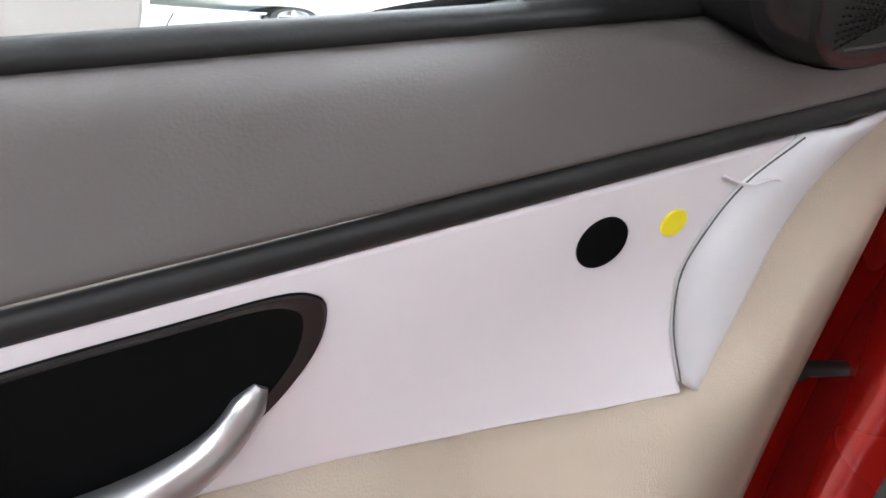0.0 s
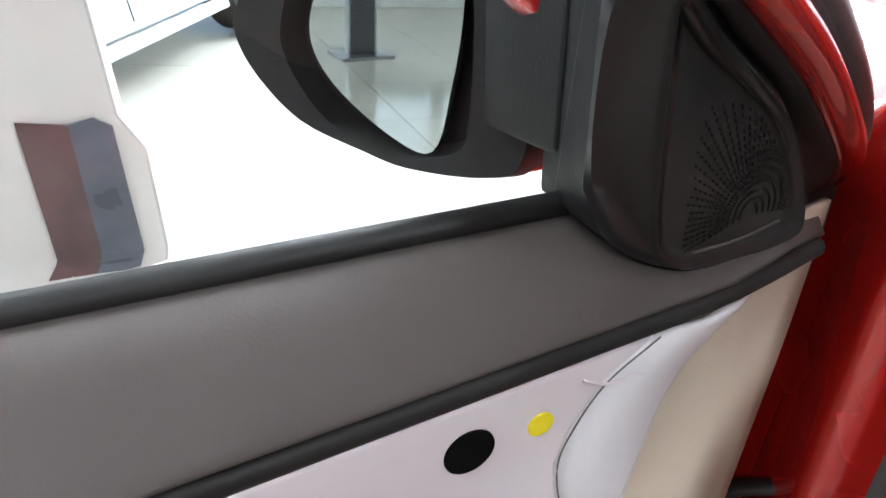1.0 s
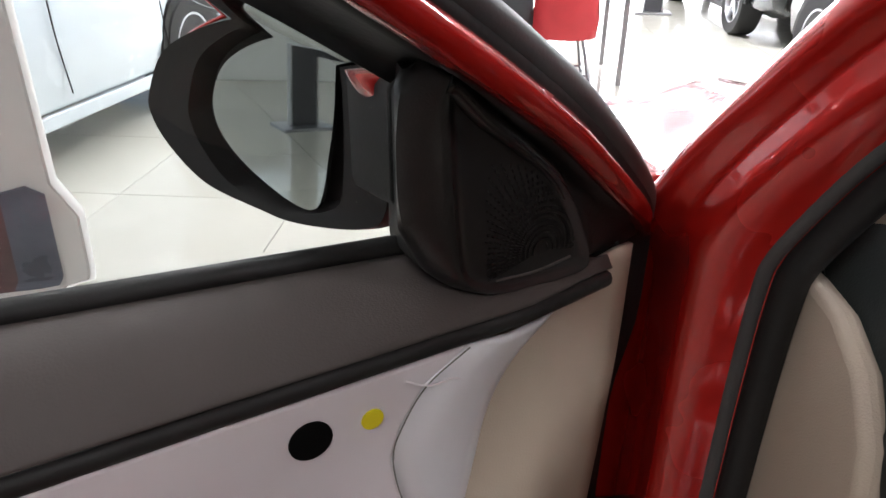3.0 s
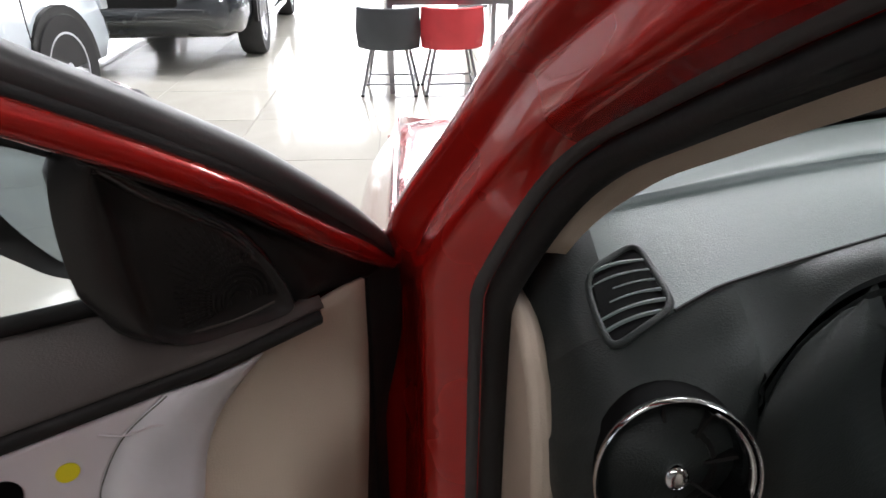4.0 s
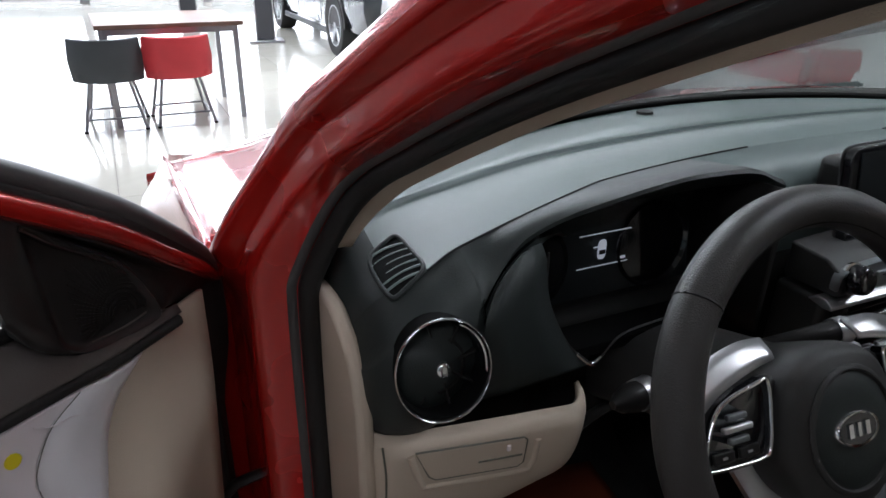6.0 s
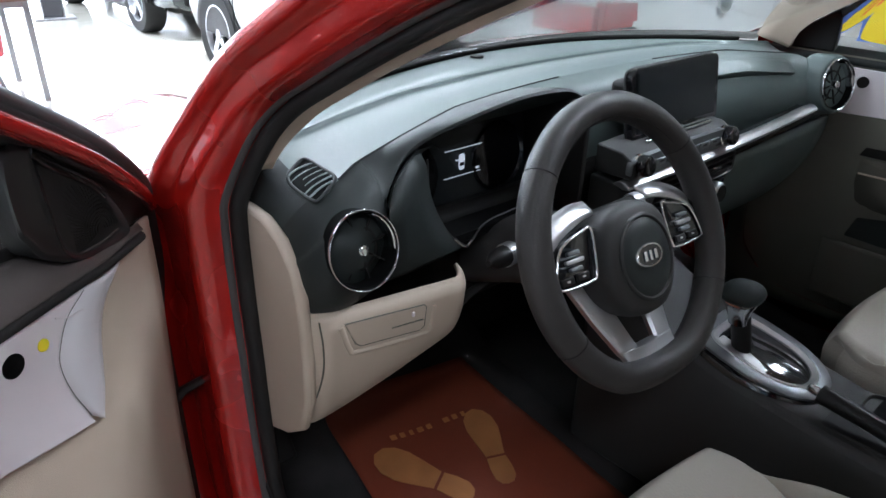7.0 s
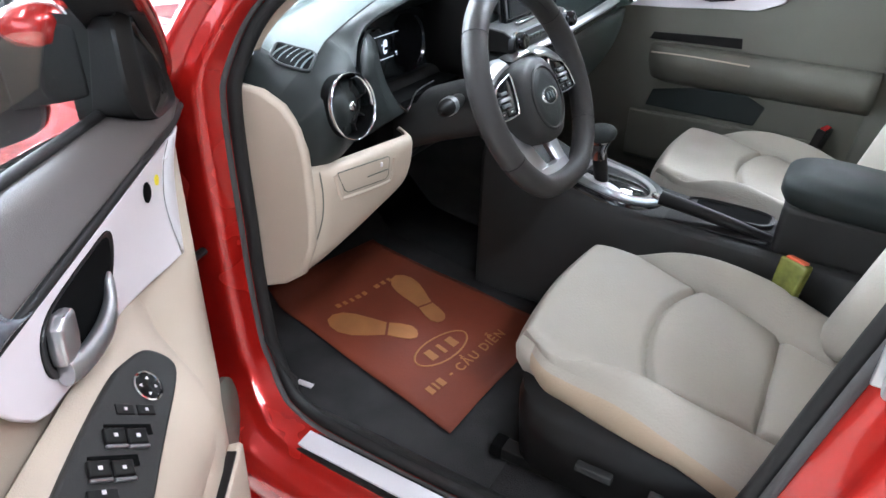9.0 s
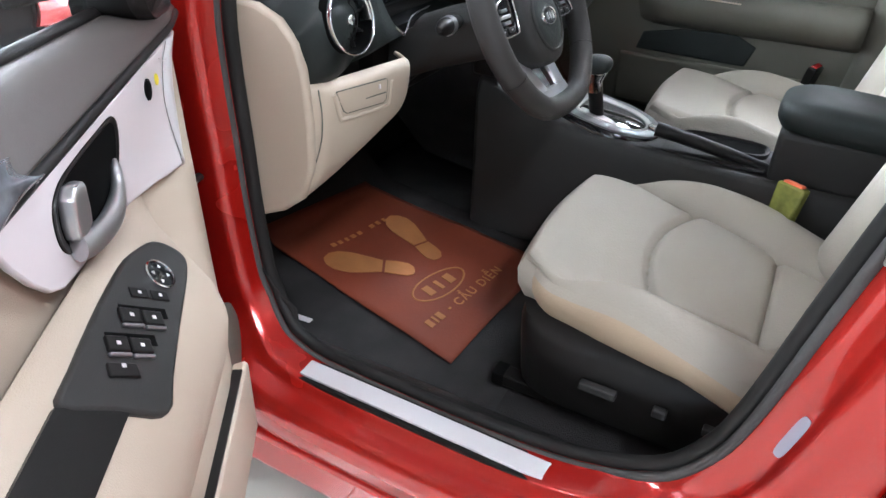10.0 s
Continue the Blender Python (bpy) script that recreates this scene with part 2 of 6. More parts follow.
def cushion(w, d, h, top=0.0, p=4.0, n=24, rows=8, soft=0.5):
    """A padded block: a rounded outline that swells from base to top, centred at its base."""
    rings = []
    for i in range(rows + 1):
        t = i / rows
        k = (1 - max(0, (t - soft) / (1 - soft)) ** 2.6 * (1 - 0.72)) * (0.94 + 0.06 * min(1, t / 0.25))
        z = h * t + (top if i == rows else 0)
        rings.append([Vector((x * k, y * k, z)) for x, y in oval(w / 2, d / 2, n, p)])
    return loft(rings)


def strip_between(pa, pb, n=1):
    return loft([[a.lerp(b, j / n) for j in range(n + 1)] for a, b in zip(pa, pb)], closed=False)


# ---- showroom ----
def showroom():
    part("grout_bed", box(0, 3, -0.09, 20, 24, 0.16), GROUT, tagged(new("floor"), "polished cream ceramic showroom floor tiles", "floor", kind="structure"), smooth=False)
    fl = bpy.data.objects["floor"]
    s, joint = 0.8, 0.004
    me = None
    for i in range(-7, 7):
        for j in range(-4, 13):
            if me is None:
                bm = bmesh.new()
                bmesh.ops.create_cube(bm, size=1, matrix=Matrix.Diagonal((s - joint, s - joint, 0.01, 1)))
                me = bpy.data.meshes.new("tile")
                bm.to_mesh(me)
                bm.free()
                me.materials.append(TILE)
            ob = new("tile", me)
            ob.location = (i * s + 0.31, j * s + 0.17, -0.005)
            ob.parent = fl
    bm = bmesh.new()
    for i in range(-12, 13):
        for j in range(-10, 18):
            if not (-7 <= i < 7 and -4 <= j < 13):
                bmesh.ops.create_cube(bm, size=1, matrix=Matrix.Translation((i * s + 0.31, j * s + 0.17, -0.005)) @ Matrix.Diagonal((s - joint, s - joint, 0.01, 1)))
    tagged(part("outer_tile_field", bm, TILE, fl, smooth=False), kind="stuff")
    for nm, b in (("wall_south", (0, -8.1, 2.05, 20, 0.2, 4.1)), ("wall_east", (9.6, 3, 2.05, 0.2, 22, 4.1))):
        tagged(part(nm, box(*b), GREYWALL, smooth=False), "grey painted plaster showroom wall", "wall", kind="structure")
    tagged(part("ceiling", box(0, 3, 4.16, 20, 24, 0.12), CEIL, smooth=False), "grey flat showroom ceiling", "ceiling", kind="structure")
    # glazed front and side: low wall, posts, panes
    for nm, x0, x1, y0, y1 in (("window_1", -9.6, 9.6, 13.9, 13.9), ("window_2", -9.2, -9.2, -8.0, 13.8)):
        w = tagged(new(nm), "tall showroom glazing with slim grey frames", "window", kind="structure")
        k = 9
        for i in range(k):
            a, b = i / k, (i + 1) / k
            ax, ay, bx, by = x0 + (x1 - x0) * a, y0 + (y1 - y0) * a, x0 + (x1 - x0) * b, y0 + (y1 - y0) * b
            L = math.hypot(bx - ax, by - ay)
            rot = math.degrees(math.atan2(by - ay, bx - ax))
            mm = pose((ax + bx) / 2, (ay + by) / 2, 2.05, rz=rot)
            pane = part("pane", box(0, 0, 0, L - 0.05, 0.012, 4.0), GLASS, w, smooth=False, m=mm)
            pane.visible_shadow = False
            part("mullion", box(0, 0, 0, 0.16, 0.10, 4.1), STEEL, w, smooth=False, m=pose(ax, ay, 2.05, rz=rot))
            for zt, ht in ((1.05, 0.07), (2.55, 0.10), (3.55, 0.9)):
                part("transom", box(0, 0, 0, L - 0.16, 0.08, ht), GREYWALL if ht > 0.5 else STEEL, w, smooth=False, m=pose((ax + bx) / 2, (ay + by) / 2, zt, rz=rot))
    # ground outside
    tagged(part("ground", box(0, 0, -0.35, 240, 240, 0.3), material("pale_paving", (0.42, 0.41, 0.39), 0.8, var=0.1, scale=0.5, grain=20), smooth=False), "pale paved forecourt beyond the glazing", "ground", kind="structure")
    for lx, ly in ((-3.0, -2.6), (-0.6, -3.4), (-3.4, 1.6), (3.2, -1.1), (0.8, 5.2), (-2.6, 6.4), (4.4, 5.6)):
        t = thing("ceiling_light", "white rectangular panel light set in the ceiling", "light", "panel lights of the ceiling", m=pose(lx, ly, 4.085))
        part("light_frame", box(0, 0, 0, 2.5, 0.7, 0.03), STEEL, t, smooth=False)
        part("diffuser", box(0, 0, -0.018, 2.4, 0.6, 0.012), material("lit_diffuser", (0.9, 0.9, 0.9), 0.5, emit=(1, 0.98, 0.95), power=6, bump=0), t, smooth=False)


def tub_chair(m, mat, label, arc=1.15):
    t = thing("tub_chair", label, "chair", "chairs round the small table", m=m)
    out = []
    for i in range(15):
        a = math.pi * 1.5 + (i / 14 - 0.5) * 2 * arc
        out.append((0.24 * math.cos(a), 0.24 * math.sin(a) + 0.05))
    rings = []
    for x, y in out:
        q = Vector((x, y - 0.05, 0)).normalized()
        rings.append([Vector((x, y, 0.33)), Vector((x + q.x * 0.012, y + q.y * 0.012, 0.46)), Vector((x, y, 0.60)), Vector((x - q.x * 0.02, y - q.y * 0.02, 0.605)), Vector((x - q.x * 0.04, y - q.y * 0.04, 0.59)), Vector((x - q.x * 0.04, y - q.y * 0.04, 0.33))])
    part("backrest", loft(rings), mat, t, bevel=0.006)
    part("seat", cushion(0.42, 0.42, 0.09, n=20), mat, t, m=pose(0, 0.05, 0.33))
    for sx, sy in ((-1, -1), (1, -1), (-1, 1), (1, 1)):
        part("leg", tube([(sx * 0.12, 0.05 + sy * 0.12, 0.335), (sx * 0.19, 0.05 + sy * 0.18, 0.006)], 0.011, 8), STEEL, t)
        part("foot", lathe([(0.013, 0), (0.015, 0.008), (0.012, 0.014)], pose(sx * 0.19, 0.05 + sy * 0.18, 0), 10), BLACK, t)
    for a, b in (((-1, -1), (1, -1)), ((1, -1), (1, 1)), ((1, 1), (-1, 1)), ((-1, 1), (-1, -1))):
        part("stretcher", tube([(a[0] * 0.172, 0.05 + a[1] * 0.164, 0.085), (b[0] * 0.172, 0.05 + b[1] * 0.164, 0.085)], 0.007, 6), STEEL, t)
    return t


def cafe_table(m):
    t = thing("cafe_table", "square brown laminate table with steel legs", "table", m=m)
    part("tabletop", box(0, 0, 0.665, 0.95, 0.80, 0.03), TABLE, t, bevel=0.004)
    for sx in (-1, 1):
        for sy in (-1, 1):
            part("leg", box(sx * 0.42, sy * 0.36, 0.325, 0.035, 0.035, 0.65), STEEL, t, bevel=0.003)
    part("apron", box(0, -0.36, 0.63, 0.84, 0.02, 0.04), STEEL, t, smooth=False)
    part("apron", box(0, 0.36, 0.63, 0.84, 0.02, 0.04), STEEL, t, smooth=False)


def barrier_post(m):
    t = thing("display_post", "dark flat display post on a steel base plate", "display post", "display posts of the showroom", m=m)
    part("base_plate", box(0, 0, 0.012, 0.42, 0.30, 0.024), STEEL, t, bevel=0.004)
    part("panel", box(0, 0, 0.80, 0.20, 0.05, 1.55), material("dark_panel", (0.05, 0.05, 0.055), 0.3), t, bevel=0.006)
    part("edge_strip", box(-0.108, 0, 0.80, 0.014, 0.056, 1.55), SATIN, t, smooth=False)
    part("edge_strip", box(0.108, 0, 0.80, 0.014, 0.056, 1.55), SATIN, t, smooth=False)


def info_stand(m):
    """A board whose foot is wider than its head, with a dark poster set low."""
    t = thing("info_stand", "grey-white floor standing board with a dark poster", "sign stand", m=m)
    edge = [(0.112, 0.0), (0.128, 0.346), (0.080, 0.455), (0.085, 0.75), (0.100, 1.75)]
    part("board", prism([(-0.42, 0.0)] + edge + [(-0.42, 1.75)], 0.09), GREYBOARD, t, bevel=0.004)
    part("edge_strip", tube([(x, 0, z) for x, z in edge], 0.020, 8, flat=2.6, up=(0, 1, 0)), WALL, t)
    part("poster", prism([(-0.185, 0.01), (-0.070, 0.01), (-0.045, 0.455), (-0.160, 0.485)], 0.01, (0, -0.052, 0)), POSTER_A, t, smooth=False)
    part("poster", prism([(-0.070, 0.01), (0.045, 0.01), (0.060, 0.430), (0.020, 0.462), (-0.045, 0.455)], 0.01, (0, -0.052, 0)), POSTER_B, t, smooth=False)
    return t


def wheel(t, x, y, side, r=0.33):
    m = pose(x, y, r, ry=90 * side)
    w = part("wheel", lathe([(r * 0.62, -0.10), (r * 0.95, -0.105), (r, -0.08), (r, 0.08), (r * 0.95, 0.105), (r * 0.66, 0.10), (r * 0.62, 0.06)], m, 36), TYRE, t)
    part("rim", lathe([(r * 0.66, 0.06), (r * 0.68, 0.098), (r * 0.62, 0.10), (r * 0.58, 0.04), (r * 0.2, 0.03)], m, 36), ALLOY, w)
    for i in range(5):
        a = 2 * math.pi * i / 5
        mm = m @ Matrix.Rotation(a, 4, "Z") @ Matrix.Translation((r * 0.36, 0, 0.075))
        b = bmesh.new()
        bmesh.ops.create_cube(b, size=1, matrix=mm @ Matrix.Diagonal((r * 0.54, r * 0.17, 0.035, 1)))
        part("spoke", b, ALLOY, w, bevel=0.006)
    part("hub_cap", lathe([(r * 0.14, 0.05), (r * 0.14, 0.095), (r * 0.08, 0.10)], m, 16), STEEL, w)


def parked_car(name, label, m, paint, L=4.5, W=1.8, H=1.46, suv=False, lamps=LAMP_RED):
    """A parked car that faces +y, its rear bumper at y = 0."""
    t = thing(name, label, "car", "parked showroom cars", m=m)
    belt, hood = (1.02, 1.0) if suv else (0.92, 0.80)
    tail = 1.05 if suv else 0.98
    st = [(0.0, 0.45, tail * 0.86, 0.80), (0.06, 0.28, tail, 0.93), (0.25, 0.24, tail + 0.02, 0.98), (0.9, 0.22, belt, 1), (2.0, 0.22, belt, 1), (3.1, 0.22, belt - 0.02, 1), (3.6, 0.23, hood, 0.98), (4.2, 0.25, hood - 0.10, 0.93), (4.42, 0.32, hood - 0.22, 0.82), (4.5, 0.42, hood - 0.30, 0.70)]
    rings = []
    for y, zb, zt, k in st:
        w = W / 2 * k
        h = zt - zb
        rings.append([Vector((sx * w * a, y * L / 4.5, zb + h * b)) for sx, a, b in ((1, 0.80, 0), (1, 0.95, 0.08), (1, 1.0, 0.35), (1, 0.985, 0.65), (1, 0.95, 0.90), (1, 0.86, 1.0), (1, 0.4, 1.03), (-1, 0.4, 1.03), (-1, 0.86, 1.0), (-1, 0.95, 0.90), (-1, 0.985, 0.65), (-1, 1.0, 0.35), (-1, 0.95, 0.08), (-1, 0.80, 0))])
    body = part("body", loft(rings), paint, t, bevel=0.012)
    f = L / 4.5
    y0 = 0.10 if suv else 0.55
    gl = [(y0, 0.0), (y0 + 0.35, 0.55), (y0 + 0.7, 0.95), (2.0, 1.0), (2.6, 0.92), (3.35, 0.0)]
    rings = []
    for y, k in gl:
        z = belt + (H - belt) * k
        w = W / 2 * (0.93 - 0.20 * k)
        rings.append([Vector((-W / 2 * 0.93, y * f, belt - 0.03)), Vector((-w, y * f, z - 0.01)), Vector((-w * 0.8, y * f, z)), Vector((w * 0.8, y * f, z)), Vector((w, y * f, z - 0.01)), Vector((W / 2 * 0.93, y * f, belt - 0.03))])
    part("glasshouse", loft(rings), DARKGLASS, t, bevel=0.01)
    roof = [[Vector((x * W / 2 * 0.76, y * f, H + 0.004 + dz)) for x, dz in ((-1, -0.02), (-0.6, 0.012), (0.6, 0.012), (1, -0.02))] for y in (y0 + 0.7, 1.5, 2.0, 2.55)]
    part("roof", loft(roof, closed=False), paint, t, solid=0.02)
    for sx in (-1, 1):
        for y in (0.85, 3.55):
            arch = [(0.37 * math.cos(a), 0.37 * math.sin(a)) for a in (math.pi * i / 14 for i in range(15))]
            part("wheel_arch", prism(arch, 0.03, (sx * W / 2 * 0.985, y * f, 0.33), (0, 1, 0), (0, 0, 1)), BLACK, t)
            wheel(t, sx * (W / 2 - 0.095), y * f, sx)
        for y in (1.35, 2.35, 3.25):
            zz = [Vector((sx * (W / 2 * 1.003), y * f, 0.34)), Vector((sx * (W / 2 * 1.006), (y - 0.03) * f, 0.6)), Vector((sx * (W / 2 * 0.98), y * f, belt - 0.05))]
            part("door_gap", tube(spline(zz, 6), 0.004, 6), BLACK, t)
        for y in (1.55, 2.5):
            part("door_handle", tube([(sx * W / 2 * 0.995, y * f, 0.80), (sx * (W / 2 + 0.02), (y + 0.05) * f, 0.80), (sx * (W / 2 + 0.02), (y + 0.14) * f, 0.80), (sx * W / 2 * 0.995, (y + 0.19) * f, 0.80)], 0.010, 8), CHROME, t)
        part("sill_trim", box(sx * W / 2 * 0.965, 2.2 * f, 0.235, 0.03, 2.1 * f, 0.07), paint if not suv else BLACK, t, bevel=0.01)
        part("tail_lamp", prism([(-0.05 if suv else -0.17, 0.0), (0.15, 0.01), (0.15, 0.13 if suv else 0.11), (-0.03 if suv else -0.17, 0.12 if suv else 0.10)], 0.06, (sx * W / 2 * 0.78, 0.035, tail * 0.78), (sx, 0.14, 0), (0, 0, 1)), lamps, t, bevel=0.008)
        part("tail_lamp", prism([(-0.10, 0.0), (0.22, 0.0), (0.22, 0.12), (-0.10, 0.11)], 0.05, (sx * W / 2 * 0.955, 0.16, tail * 0.78), (0, 1, 0), (0, 0, 1)), lamps, t, bevel=0.008)
        part("head_lamp", prism([(-0.20, 0.0), (0.18, 0.02), (0.18, 0.09), (-0.20, 0.13)], 0.06, (sx * W / 2 * 0.68, 4.40 * f, hood - 0.24), (1, -sx * 0.35, 0), (0, 0, 1)), LAMP_CLEAR, t, bevel=0.01)
    part("rear_bumper", box(0, 0.03, 0.42, W * 0.78, 0.08, 0.18), paint if not suv else BLACK, t, bevel=0.02)
    part("front_grille", box(0, 4.46 * f, 0.55, W * 0.42, 0.05, 0.12), BLACK, t, bevel=0.02)
    part("tailgate_badge", lathe([(0.055, 0), (0.055, 0.012), (0.04, 0.016)], frame_of((0, 0.0, tail * 0.86), (1, 0, 0), (0, -1, 0.1)), 24), CHROME, t)
    part("number_plate", box(0, -0.012, tail * 0.68, 0.46, 0.012, 0.11), GREYBOARD, t, bevel=0.003)
    return t


showroom()
brd = thing("display_board", "bright blue and yellow advertising board", "board", m=pose(1.72, -0.28, 0, rz=90))
part("panel", box(0, 0, 0.60, 0.75, 0.03, 0.86), BLUE, brd, bevel=0.004)
part("print_field", prism(oval(0.150, 0.165, 32, 2.2), 0.006, (0.215, 0.018, 0.875), (1, 0, 0), (0, 0, 1)), YELLOW, brd, "yellow round print", smooth=False)
for bx, bz, bw, bh in ((0.20, 0.93, 0.17, 0.035), (0.23, 0.87, 0.14, 0.025), (0.19, 0.82, 0.10, 0.022)):
    part("print_band", box(bx, 0.0215, bz, bw, 0.003, bh), ORANGE, brd, smooth=False)
part("foot", box(-0.25, 0, 0.09, 0.04, 0.30, 0.18), STEEL, brd, bevel=0.004)
part("foot", box(0.25, 0, 0.09, 0.04, 0.30, 0.18), STEEL, brd, bevel=0.004)
cafe_table(pose(-0.42, 4.80, 0, rz=2))
tub_chair(pose(-0.84, 4.46, 0, rz=-4), CHAIR_BLACK, "charcoal faux-leather tub chair pushed under the table")
tub_chair(pose(-0.40, 4.46, 0, rz=3), CHAIR_RED, "red faux-leather tub chair pushed under the table")
barrier_post(pose(-5.7, -1.2, 0, rz=80))
counter = thing("reception_counter", "white reception counter with a grey top", "counter", m=pose(-8.4, -2.2, 0, rz=90))
part("body", box(0, 0, 0.48, 3.2, 0.55, 0.96), GREYBOARD, counter, bevel=0.01)
part("counter_top", box(0, 0, 0.98, 3.3, 0.65, 0.04), STEEL, counter, bevel=0.006)
tagged(part("wall_column", box(-4.15, -1.75, 2.05, 0.34, 0.34, 4.1), WALL, bevel=0.006), "white plastered square column", "column", kind="structure")
barrier_post(pose(0.98, 8.2, 0, rz=-6))
barrier_post(pose(0.25, 9.6, 0, rz=-6))
info_stand(pose(-2.16, 1.16, 0, rz=38))
parked_car("pale_sedan", "pale blue-white sedan parked on the tiles", pose(-3.95, 0.3, 0, rz=-5), PALE)
parked_car("black_car", "black car parked nose towards the table", pose(-3.1, 9.6, 0, rz=183), DARKPAINT)
parked_car("dark_minivan", "dark grey minivan parked with its tail to the room", pose(2.35, 5.95, 0, rz=0), DARKPAINT, suv=True, H=1.7)
parked_car("white_hatchback", "white car parked with its tail beside the red car", pose(2.16, 0.85, 0, rz=0), WHITEPAINT, suv=True, H=1.6)


# ---- the red car ----
car = thing("red_sedan", "glossy red sedan with its driver door open", "car")


def sm0(t):
    t = min(1, max(0, t))
    return t * t * (3 - 2 * t)


def side_x(z):
    return -0.70 + (0.38 * (z - 0.95) if z > 0.95 else 0)


SEAL = [(-0.147, 0.449), (-0.115, 0.50), (-0.106, 0.563), (-0.101, 0.65), (-0.100, 0.738), (-0.098, 0.84), (-0.100, 0.92), (-0.111, 0.98), (-0.133, 1.032), (-0.166, 1.068), (-0.216, 1.100), (-0.312, 1.155), (-0.411, 1.203), (-0.55, 1.262), (-0.70, 1.31), (-0.86, 1.335), (-0.935, 1.30), (-0.945, 1.15), (-0.93, 1.0), (-0.910, 0.90), (-0.897, 0.84), (-0.877, 0.742), (-0.849, 0.601), (-0.82, 0.515), (-0.765, 0.448), (-0.65, 0.408), (-0.47, 0.396), (-0.26, 0.400), (-0.19, 0.415)]
ring = spline([(0, y, z) for y, z in SEAL], 5, True)
seal_pts = [Vector((side_x(p.z), p.y, p.z)) for p in ring]
K = len(ring)
out_n = []
for i in range(K):
    t = (ring[(i + 1) % K] - ring[i - 1]).normalized()
    out_n.append(Vector((0, t.z, -t.y)))
if out_n[20].y < 0:
    out_n = [-v for v in out_n]

SEC_PILLAR = [(-0.004, -0.024), (0.002, -0.012), (0.006, 0.004), (0.009, 0.018), (0.013, 0.029), (0.017, 0.0325), (0.022, 0.0348), (0.034, 0.0374), (0.037, 0.0387), (0.040, 0.043), (0.047, 0.056), (0.051, 0.060), (0.056, 0.0615), (0.067, 0.056), (0.070, 0.040), (0.070, -0.02)]
SEC_LOW = [(-0.004, -0.024), (0.002, -0.012), (0.006, 0.004), (0.009, 0.018), (0.013, 0.026), (0.017, 0.0305), (0.022, 0.0330), (0.034, 0.0352), (0.044, 0.0365), (0.058, 0.038), (0.072, 0.041), (0.082, 0.047), (0.088, 0.056), (0.090, 0.068), (0.088, 0.075), (0.080, 0.075)]
SEC_SILL = [(0.004, -0.012), (0.002, 0.000), (0.003, 0.010), (0.004, 0.022), (0.005, 0.045), (0.007, 0.060), (0.014, 0.066), (0.024, 0.074), (0.027, 0.082), (0.030, 0.094), (0.036, 0.104), (0.052, 0.111), (0.075, 0.113), (0.110, 0.108), (0.150, 0.096), (0.19, 0.05)]
SEC_B = [(-0.004, -0.010), (0.004, 0.002), (0.012, 0.010), (0.022, 0.016), (0.032, 0.018), (0.042, 0.022), (0.050, 0.028), (0.055, 0.040), (0.064, 0.046), (0.080, 0.049), (0.095, 0.052), (0.108, 0.058), (0.120, 0.062), (0.13, 0.060), (0.14, 0.045), (0.15, 0.02)]


def section(i):
    n = out_n[i]
    ws = min(1, max(0, (-n.z - 0.45) / 0.35))
    wb = min(1, max(0, (-n.y - 0.3) / 0.4)) if ring[i].z < 1.3 else 0
    res = []
    up = sm0((ring[i].z - 0.97) / 0.09)
    low = 1 - sm0((ring[i].z - 0.90) / 0.08)
    for p, d, b, c in zip(SEC_PILLAR, SEC_LOW, SEC_SILL, SEC_B):
        a = (p[0] + (d[0] - p[0]) * low, p[1] + (d[1] - p[1]) * low)
        o = a[0] * (1 - ws) * (1 - wb) + b[0] * ws * (1 - wb) + c[0] * wb
        l = a[1] * (1 - ws) * (1 - wb) + b[1] * ws * (1 - wb) + c[1] * wb
        l *= 1 - 0.38 * up if l > 0 else 1
        res.append(seal_pts[i] + n * o + Vector((-l, 0, 0)))
    return spline(res, 2)


part("door_aperture", loft([section(i) for i in range(K)], closed=False, loop=True), RED, car, "glossy red painted door frame")
# the seal: a bulb and a lip, both round the whole opening, set further in along the front pillar
def seal_in(i):
    n = out_n[i]
    return 0.017 * (1 - sm0((-n.z - 0.45) / 0.35)) * (1 - sm0((-n.y - 0.3) / 0.4))


seal_pts = [p + Vector((seal_in(i), 0, 0)) for i, p in enumerate(seal_pts)]
part("door_seal", tube([p + Vector((0.004, 0, 0)) - out_n[i] * 0.002 for i, p in enumerate(seal_pts)], 0.0105, 10, True, up=(1, 0, 0)), RUBBER, car, "black rubber door seal")
part("seal_lip", tube([p + Vector((-0.010, 0, 0)) + out_n[i] * 0.008 for i, p in enumerate(seal_pts)], 0.0068, 10, True, up=(1, 0, 0)), LIP, car)
part("inner_seal_flange", strip_between([p + Vector((0.006, 0, 0)) for p in seal_pts] + [seal_pts[0] + Vector((0.006, 0, 0))], [p + Vector((0.016, 0, 0)) + out_n[i] * 0.006 for i, p in enumerate(seal_pts)] + [seal_pts[0] + Vector((0.016, 0, 0)) + out_n[0] * 0.006]), RUBBER, car)

